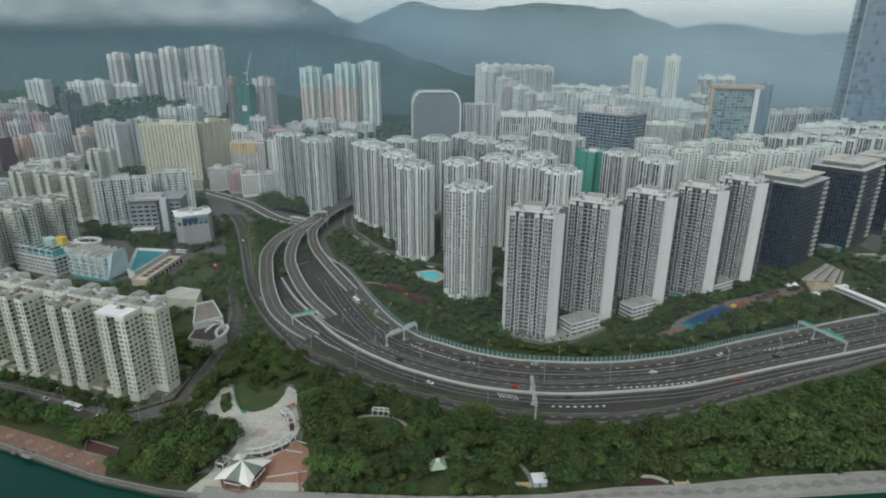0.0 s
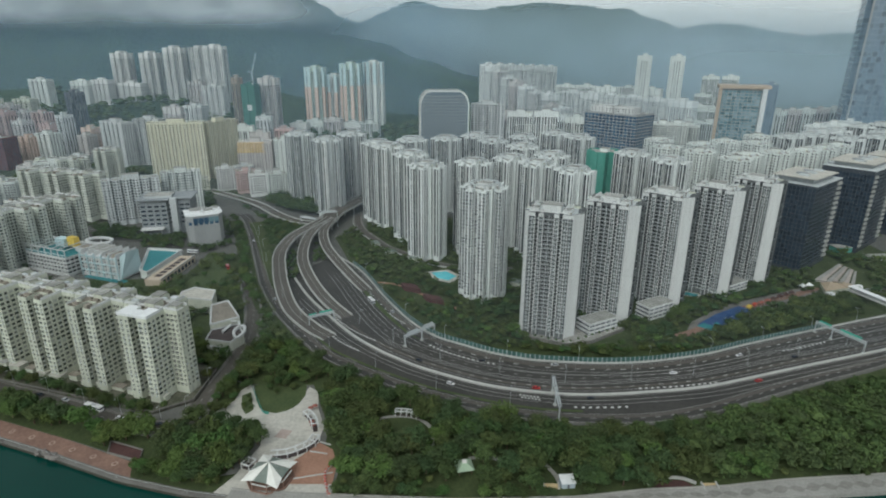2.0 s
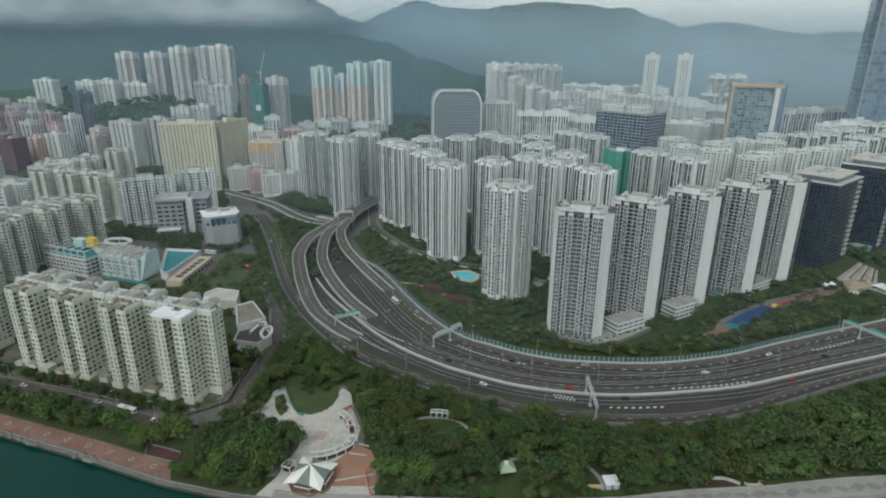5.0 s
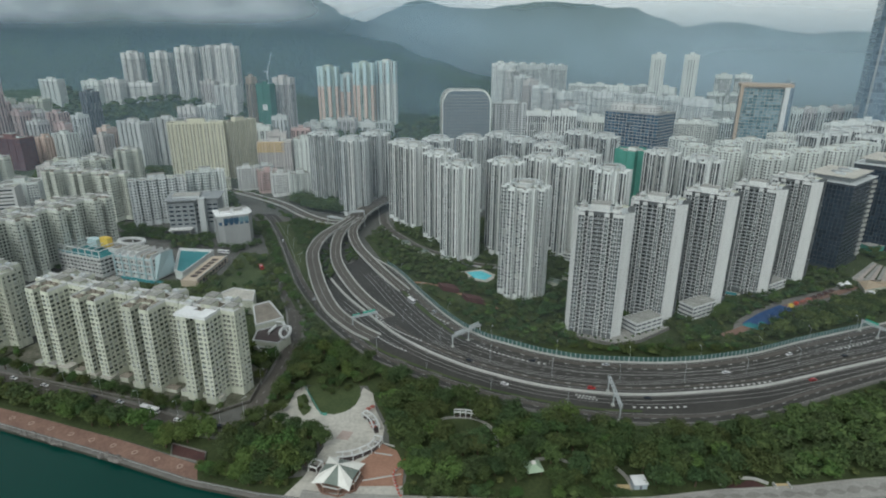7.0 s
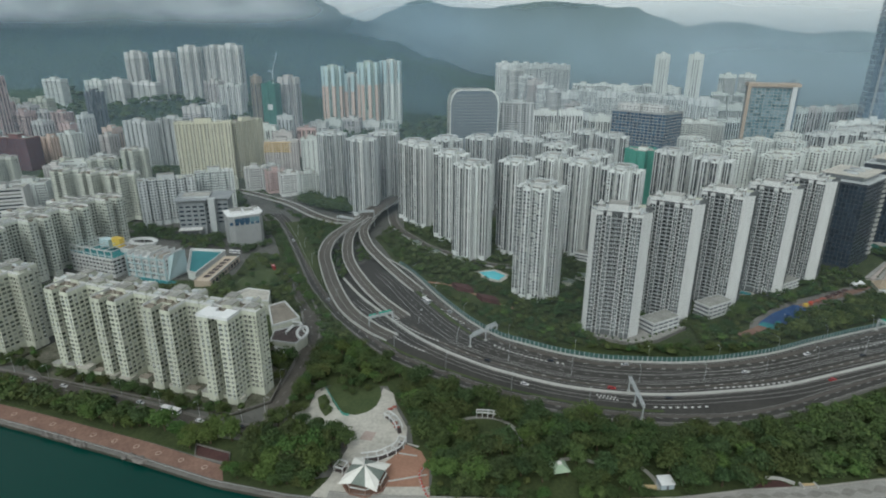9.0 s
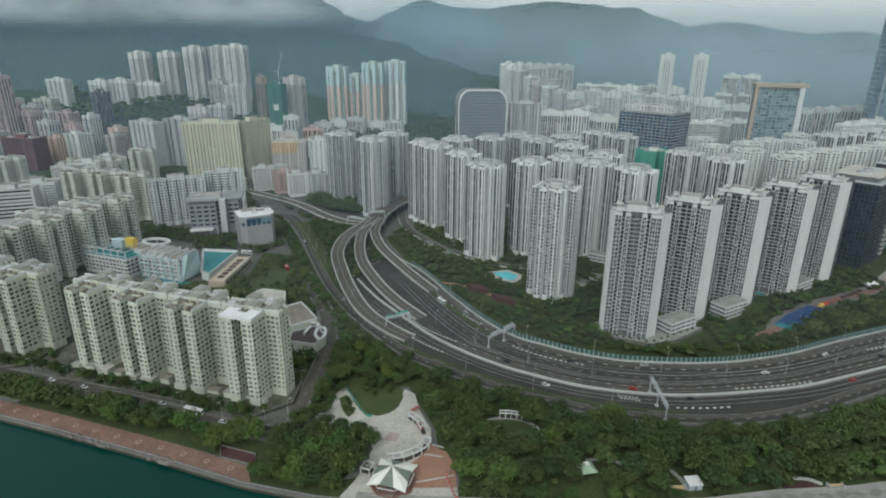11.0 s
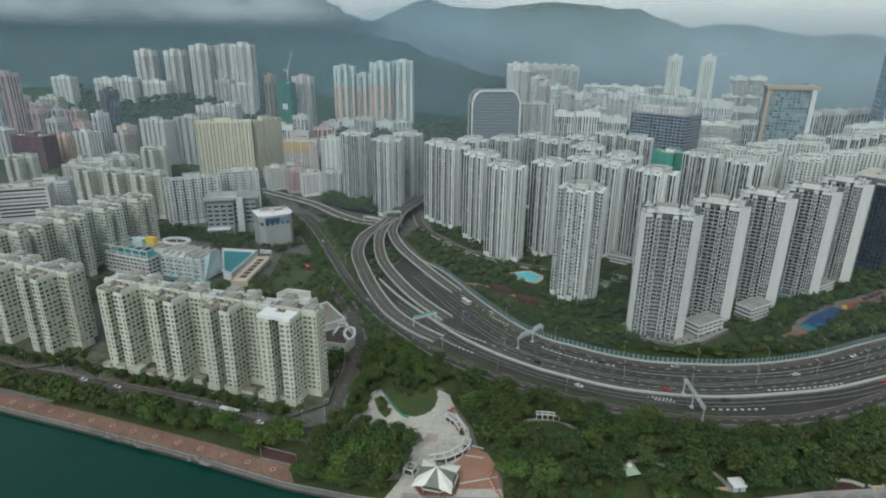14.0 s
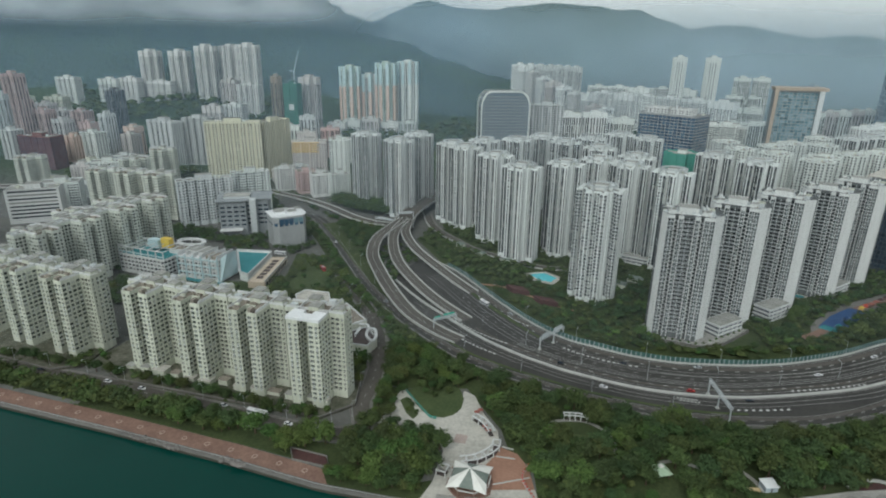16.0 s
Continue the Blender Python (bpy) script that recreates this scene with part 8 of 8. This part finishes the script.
    for k in range(9):
        sh = Shape()
        sh.box(7, -26 + k * 6, 1, 7.25, -22.5 + k * 6, 4.2)
        part("window", sh, GLASS_DARK, low)
        sh = Shape()
        sh.box(-7.25, -26 + k * 6, 1, -7, -22.5 + k * 6, 4.2)
        part("window", sh, GLASS_DARK, low)
    place(low, -247, 457, G, -3)


school()


def grey_hall():
    t = tower("grey_hall", "grey panelled hall with dark window strips and oversailing roof", [(-24, -17), (2, -17), (2, -12), (24, -12), (24, 17), (-24, 17)], 35, 4.6, 6.0, 4.4, 2.0, 1.4, W_GREYB, GLASS_DARK, category="hall", reveal=0.5, blank=(3,), base=9)
    sh = Shape()
    sh.prism([(-27, -20), (5, -20), (5, -14), (27, -15), (27, 19), (-27, 19)], 36.5, 37.4, bottom=True)
    part("oversailing_roof", sh, W_GREYB, t)
    roof_box(t, -20, -10, 6, 6, 37.4, 39.5, W_COOL)
    sh = Shape()
    sh.box(6, -19, 0, 12, -12, 38)
    part("stair_tower", sh, W_COOL, t)
    sh = Shape()
    sh.prism([(-24, -26), (-2, -26), (-2, -17), (-24, -17)], 7.2, 8.2, bottom=True)
    part("entrance_canopy", sh, W_FIN, t)
    for x in (-22, -4):
        c = Shape()
        c.tube((x, -25, 0), (x, -25, 7.2), 0.4, 8)
        part("canopy_post", c, W_FIN, t)
    place(t, -305, 583, G, 12)
    o = [(-16, -11), (-11, -15), (13, -15), (17, -8), (17, 12), (-16, 12)]
    u = tower("grey_annex", "pale grey annex with a blue glazed top floor", o, 30, 5.0, 5.0, 3.6, 3.4, 0.8, W_SEAM, GLASS_BLUE, blank=(2, 3), category="hall", base=20.5, reveal=0.4, fin_m=W_SEAM)
    sh = Shape()
    sh.prism([(x * 1.0, y * 1.0) for x, y in inset(o, -0.7)], 30.4, 31.2, bottom=True)
    part("roof_rim", sh, ROOF_WHITE, u)
    for x0, y0, x1, y1, z in ((-12, -6, -2, 4, 34), (1, -8, 9, 0, 33.4), (10, 2, 15, 9, 33), (-6, 6, 4, 10, 33)):
        roof_box(u, x0, y0, x1, y1, 31.2, z, ROOF_WHITE)
    for k in range(5):
        g = Shape()
        g.box(-10.6 + k * 4.68, -15.12, 23.6, -6.1 + k * 4.68, -14.9, 28.4, bottom=True)
        part("clerestory", g, GLASS_TEAL if k > 2 else GLASS_BLUE, u)
    place(u, -253, 545, G, 30)


grey_hall()


def clubhouse():
    r = thing("clubhouse", "low clubhouse with beige and maroon roofs and white frames", "clubhouse")

    def wing(pts, h, roof_m, rim):
        b = Shape()
        b.prism(pts, 0, h)
        w = part("wing", b, W_MOSS, r)
        t = Shape()
        t.poly(*[(x, y, h + 0.12) for x, y in inset(pts, 0.5)])
        part("flat_roof", t, roof_m, w)
        for a, c in zip(pts, pts[1:] + pts[:1]):
            ln = [Vector(a), Vector(c)]
            part("roof_edge", strip(Shape(), beside(ln, rim), beside(ln, -0.1), h, h + 1.0), W_FIN, w)

    wing([(-165.7, 340.8), (-150.1, 353), (-167.8, 380), (-177.5, 372)], 9.5, ROOF_BROWN, 0.8)
    wing([(-163.1, 326.6), (-146, 322.8), (-141, 334.6), (-150.1, 348.6), (-164.5, 340)], 6.4, SLATE, 0.35)
    wing([(-204.6, 381.9), (-179, 377.6), (-183.4, 396), (-201.8, 400.8), (-207.7, 391.9)], 10.5, PAVING, 0.6)
    wing([(-154.9, 317.5), (-150.2, 317.5), (-152.6, 322.5), (-160.7, 325)], 3.0, PAVING, 0.4)
    for x0, y0, x1, y1, z in ((-156.6, 350.2, -149.3, 349, 8.2), (-149.3, 349, -147, 344, 8.2), (-153.2, 346.1, -155.3, 335.4, 7.6)):
        a, b = Vector((x0, y0)), Vector((x1, y1))
        part("white_beam", strip(Shape(), beside([a, b], 0.8), beside([a, b], -0.8), z, z + 0.8), W_FIN, r)
        c = Shape()
        c.tube((b.x, b.y, 6.4), (b.x, b.y, z + 0.1), 0.4, 8)
        part("white_column", c, W_FIN, r)
    loop = spline([(-143.2, 326.9), (-147.6, 333.9), (-148.2, 341), (-145.6, 344.8), (-142.8, 342), (-141.6, 334), (-143.2, 327.1)], 1.0)
    part("loop_frame", strip(Shape(), beside(loop, 0.8), beside(loop, -0.8), 6.6, 8.2), W_FIN, r)
    for k in (3, 10, 18):
        q = loop[k]
        c = Shape()
        c.tube((q.x, q.y, 6.3), (q.x, q.y, 6.8), 0.5, 8)
        part("white_column", c, W_FIN, r)
    place(r, 0, 0, G, 0)


clubhouse()

# ---- estate gardens right of the road ----
flat("estate_pool", [(-22, 465), (-9, 468), (0, 457), (-7, 447), (-16, 452)], G + 0.3, POOL, "bright turquoise estate swimming pool", "pool")
flat("pool_surround", [(-27, 467), (-7, 472), (5, 457), (-6, 442), (-20, 449)], G + 0.2, PAVING, "pale paving round the swimming pool", "paving")
for pts, h in (([(-46, 433), (-33, 428), (-29, 419), (-42, 424)], 4.0), ([(-27, 412), (-14, 406), (-10, 398), (-23, 403)], 4.0)):
    s = Shape()
    s.prism(pts, G, G + h)
    setting("court_roof", s, MAROON, "dark maroon roof of a garden pavilion", "roof")
ln = spline([(-66, 442), (-48, 436), (-30, 420), (-12, 402), (2, 390)], 2.0)
setting("garden_path", strip(Shape(), beside(ln, 1.4), beside(ln, -1.4), G + 0.12), TERRACOTTA, "reddish garden path behind the noise barrier", "path")
ln = spline([(150, 352), (168, 362), (190, 380), (215, 397), (245, 413), (280, 430), (300, 442)], 2.0)
setting("garden_path", strip(Shape(), beside(ln, 3.0), beside(ln, -3.0), G + 0.12), BRICK_RED, "brick-red path through the waterfront garden", "path")
setting("estate_road", strip(Shape(), beside(EROAD, 3.2), beside(EROAD, -3.2), G + 0.12), ASPHALT_B, "narrow estate road between towers", "road")
setting("estate_pavement", strip(strip(Shape(), beside(EROAD, 3.2), beside(EROAD, 5.2), G, G + 0.28), beside(EROAD, -5.2), beside(EROAD, -3.2), G, G + 0.28), PAVE_DULL, "dull concrete pavement beside the estate road", "pavement")
setting("estate_wall", strip(Shape(), beside(EROAD, -5.6), beside(EROAD, -5.2), G, G + 1.5), KERB, "pale low wall along the estate road", "wall")
for x, y, w, d, h, turn in ((-62, 513, 5, 3, 3.4, -45), (-38, 495, 6, 3, 3.0, -35), (-80, 538, 4, 3, 3.2, -60), (36, 466, 7, 4, 4.0, -20), (66, 452, 6, 4, 3.5, -30), (50, 440, 5, 4, 3.5, -30)):
    b = thing("garden_pavilion", "low estate garden pavilion with a grey-green roof", "pavilion", "garden pavilions")
    sh = Shape()
    sh.box(-w, -d, 0, w, d, h)
    part("wall", sh, W_MOSS, b)
    sh = Shape()
    e, r = [(-w - 0.6, -d - 0.6), (w + 0.6, -d - 0.6), (w + 0.6, d + 0.6), (-w - 0.6, d + 0.6)], [(-w * 0.5, 0), (w * 0.5, 0), (w * 0.5, 0), (-w * 0.5, 0)]
    for k in range(4):
        j = (k + 1) % 4
        sh.poly((*e[k], h), (*e[j], h), (*r[j], h + 1.4), (*r[k], h + 1.4))
    part("roof", sh, CANVAS_G, b)
    place(b, x, y, G, turn)
car_park(80, 497, -34, 24, 10, 2)
flat("pool_surround", [(178, 424), (190, 417), (197, 424), (186, 432)], G + 0.2, PAVING, "pale paving round a small pool", "paving")
flat("estate_pool", [(181, 424), (190, 419), (194, 424), (186, 429)], G + 0.3, POOL_D, "small teal swimming pool below the towers", "pool")


def playground():
    flat("play_ground", [(158, 356), (176, 352), (222, 388), (256, 408), (296, 434), (290, 443), (240, 420), (206, 404), (168, 374)], G + 0.1, PAVE_DULL, "pale open garden strip with paths", "paving")
    flat("play_surface", [(172, 371), (184, 360), (212, 384), (226, 396), (216, 403), (192, 388)], G + 0.16, BLUE, "bright blue rubber play surface", "play surface")
    flat("play_surface", [(170, 368), (184, 356), (190, 362), (177, 373)], G + 0.17, POOL_D, "teal rubber play surface", "play surface")
    for x, y, m, nm in ((221, 397, YELLOW, "yellow"), (227, 401, RED, "red"), (198, 380, BLUE, "blue"), (183, 366, POOL_D, "teal")):
        r = thing("play_frame", nm + " climbing frame with a slide and roof", "play frame", "play frames")
        for sx in (-1.5, 1.5):
            for sy in (-1.5, 1.5):
                c = Shape()
                c.tube((sx, sy, 0), (sx, sy, 3.0), 0.1, 6)
                part("post", c, STEEL, r)
        c = Shape()
        c.box(-1.7, -1.7, 1.4, 1.7, 1.7, 1.55, bottom=True)
        part("platform", c, m, r)
        c = Shape()
        c.tube((0, 0, 3.0), (0, 0, 4.2), 2.5, 4, 0.05)
        part("roof", c, m, r)
        c = Shape()
        strip(c, [Vector((1.7, 0.5, 1.45)), Vector((4.5, 0.5, 0.1))], [Vector((1.7, -0.5, 1.45)), Vector((4.5, -0.5, 0.1))], 0, 0.12)
        part("slide", c, m, r)
        place(r, x, y, G + 0.16, 35)
    for k in range(6):
        x, y = 234 + k * 7, 405 + k * 4.2
        b = thing("market_stall", "dark red awning stall beside the garden path", "stall", "awning stalls")
        c = Shape()
        c.box(-2.6, -1.6, 2.4, 2.6, 1.6, 2.8, bottom=True)
        part("awning", c, PARASOL if k < 2 else MAROON, b)
        for sx in (-2.4, 2.4):
            for sy in (-1.4, 1.4):
                p = Shape()
                p.tube((sx, sy, 0), (sx, sy, 2.4), 0.07, 5)
                part("pole", p, STEEL, b)
        place(b, x, y, G + 0.12, 30)


playground()


def fan_plaza():
    f0, f1, b0, b1 = Vector((305, 456)), Vector((331, 443)), Vector((351, 496)), Vector((354.5, 476))
    rosy = paint("rosy_paving", (0.36, 0.31, 0.28), (0.48, 0.42, 0.38), 0.85, 0.1, 0.8)
    for k in range(7):
        u0, u1 = k / 7, (k + 0.92) / 7
        q = [f0.lerp(f1, u0), f0.lerp(f1, u1), b0.lerp(b1, u1), b0.lerp(b1, u0)]
        sh = Shape()
        sh.prism([tuple(p) for p in q], G + 0.02, G + 1.6 + 0.05 * (k % 2))
        setting("fan_paving", sh, (SEAWALK, rosy)[k % 2], "wedge of pale and rosy terrace paving", "plaza")
    for k in (2, 4, 6):
        for s in range(7):
            p = f0.lerp(f1, k / 7).lerp(b0.lerp(b1, k / 7), 0.12 + s * 0.13)
            b = thing("terrace_shrub", "dark clipped shrub in a terrace row", "shrub", "terrace shrubs")
            v, f = crown_data(70 + s, 0.9, 0.8, 1, 26, 0.3)
            o = part("leaves", quad_mesh("leaves", v, f, LEAF_D), None, b)
            o.location = (0, 0, 0.7)
            place(b, p.x, p.y, G + 1.62, 0)
    r = thing("terrace_hall", "low hall with a broad sandy brown pitched roof", "hall")
    base = [(303, 444), (320, 446), (326, 441), (319, 434), (297, 427)]
    sh = Shape()
    sh.prism(base, 0, 3.4)
    part("wall", sh, W_MOSS, r)
    sh = Shape()
    eave, ridge = [(x + (x - 312) * 0.06, y + (y - 438) * 0.06, 3.4) for x, y in base], [(308, 440, 6.2), (319, 441, 6.0), (319, 441, 6.0), (315, 437, 6.0), (308, 440, 6.2)]
    for k in range(5):
        sh.poly(eave[k], eave[(k + 1) % 5], ridge[(k + 1) % 5], ridge[k])
    part("roof", sh, paint("sandy_brown_roof", (0.30, 0.24, 0.17), (0.42, 0.34, 0.25), 0.8, 0.2, 1.2), r)
    place(r, 0, 0, G, 0)
    for x, y, turn, k in ((297, 421, 20, 1.0), (330, 438, 60, 0.8), (291, 441, -10, 0.7), (284, 438, 30, 0.55)):
        r = thing("white_sail", "white tensioned canopy beside the terrace", "canopy", "white canopies")
        for x0, y0 in ((-4, -3), (4, -3), (0, 4)):
            c = Shape()
            c.tube((x0 * k, y0 * k, 0), (x0 * k, y0 * k, 3.2), 0.1, 6)
            part("mast", c, STEEL, r)
        s = Shape()
        a, b, c, d = (-5 * k, -4 * k, 3.0), (5 * k, -4 * k, 3.0), (0, 5.5 * k, 3.0), (0, 0, 5.2)
        s.poly(a, b, d)
        s.poly(b, c, d)
        s.poly(c, a, d)
        part("membrane", s, ROOF_WHITE, r)
        place(r, x, y, G, turn)
    for x, y, w, d, h, m, lb in ((379, 536, 9, 5, 5, NETTING, "low teal service building beside the offices"), (396, 512, 13, 4, 4, W_COOL, "low pale shed behind the terrace trees"), (414, 505, 8, 4, 5, W_PALE, "low pale shed behind the terrace trees")):
        b = thing("service_shed", lb, "shed")
        sh = Shape()
        sh.box(-w, -d, 0, w, d, h)
        part("wall", sh, m, b)
        sh = Shape()
        sh.box(-w - 0.4, -d - 0.4, h, w + 0.4, d + 0.4, h + 0.4, bottom=True)
        part("roof", sh, ROOF, b)
        place(b, x, y, G, 5)


fan_plaza()


def footbridge():
    r = thing("footbridge", "covered footbridge with a bright white roof over the expressway", "footbridge")
    a, b = Vector((313, 424)), Vector((338, 346))
    ln = [a + (b - a) * k / 20 for k in range(21)]
    part("deck", strip(Shape(), beside(ln, 2.2), beside(ln, -2.2), 5.6, 6.2), CONCRETE, r)
    part("roof", strip(Shape(), beside(ln, 2.8), beside(ln, -2.8), 9.2, 9.6), ROOF_WHITE, r)
    for s in (1, -1):
        part("balustrade", strip(Shape(), beside(ln, s * 2.2 + 0.1), beside(ln, s * 2.2 - 0.1), 6.2, 7.3), W_FIN, r)
        for p in beside(ln, s * 2.2)[::2]:
            c = Shape()
            c.tube((p.x, p.y, 6.2), (p.x, p.y, 9.2), 0.12, 6)
            part("roof_post", c, STEEL, r)
    for k in (1, 9, 19):
        c = Shape()
        c.tube((ln[k].x, ln[k].y, 0), (ln[k].x, ln[k].y, 5.6), 0.8, 8)
        part("pier", c, CONCRETE, r)
    place(r, 0, 0, G, 0)
    lane = spline([(300, 408), (318, 425), (350, 438), (400, 452), (470, 480)], 3.0)
    setting("service_road", strip(Shape(), beside(lane, 4), beside(lane, -4), G + 0.12), ASPHALT_B, "service road lined with parked vehicles", "road")
    for k in range(4, len(lane) - 8, 2):
        d = lane[k + 1] - lane[k]
        p = beside(lane, 2.6)[k]
        copy_thing(protos[("white", "silver", "dark", "white", "silver")[k % 5]], pose(p.x, p.y, G + 0.13, 0, 0, math.degrees(math.atan2(d.y, d.x)) + 80))


footbridge()

# tower crane over the netted tower
cr = thing("tower_crane", "slim tower crane above the netted tower", "crane")
sh = Shape()
sh.tube((0, 0, 0), (0, 0, 30), 0.9, 4)
part("mast", sh, STEEL, cr)
sh = Shape()
sh.tube((0, 0, 28), (10, 0, 62), 0.7, 4, 0.4)
part("jib", sh, STEEL, cr)
sh = Shape()
sh.tube((0, 0, 28), (-8, 0, 30), 0.7, 4)
part("counter_jib", sh, STEEL, cr)
place(cr, -362, 1056, 118, 10)
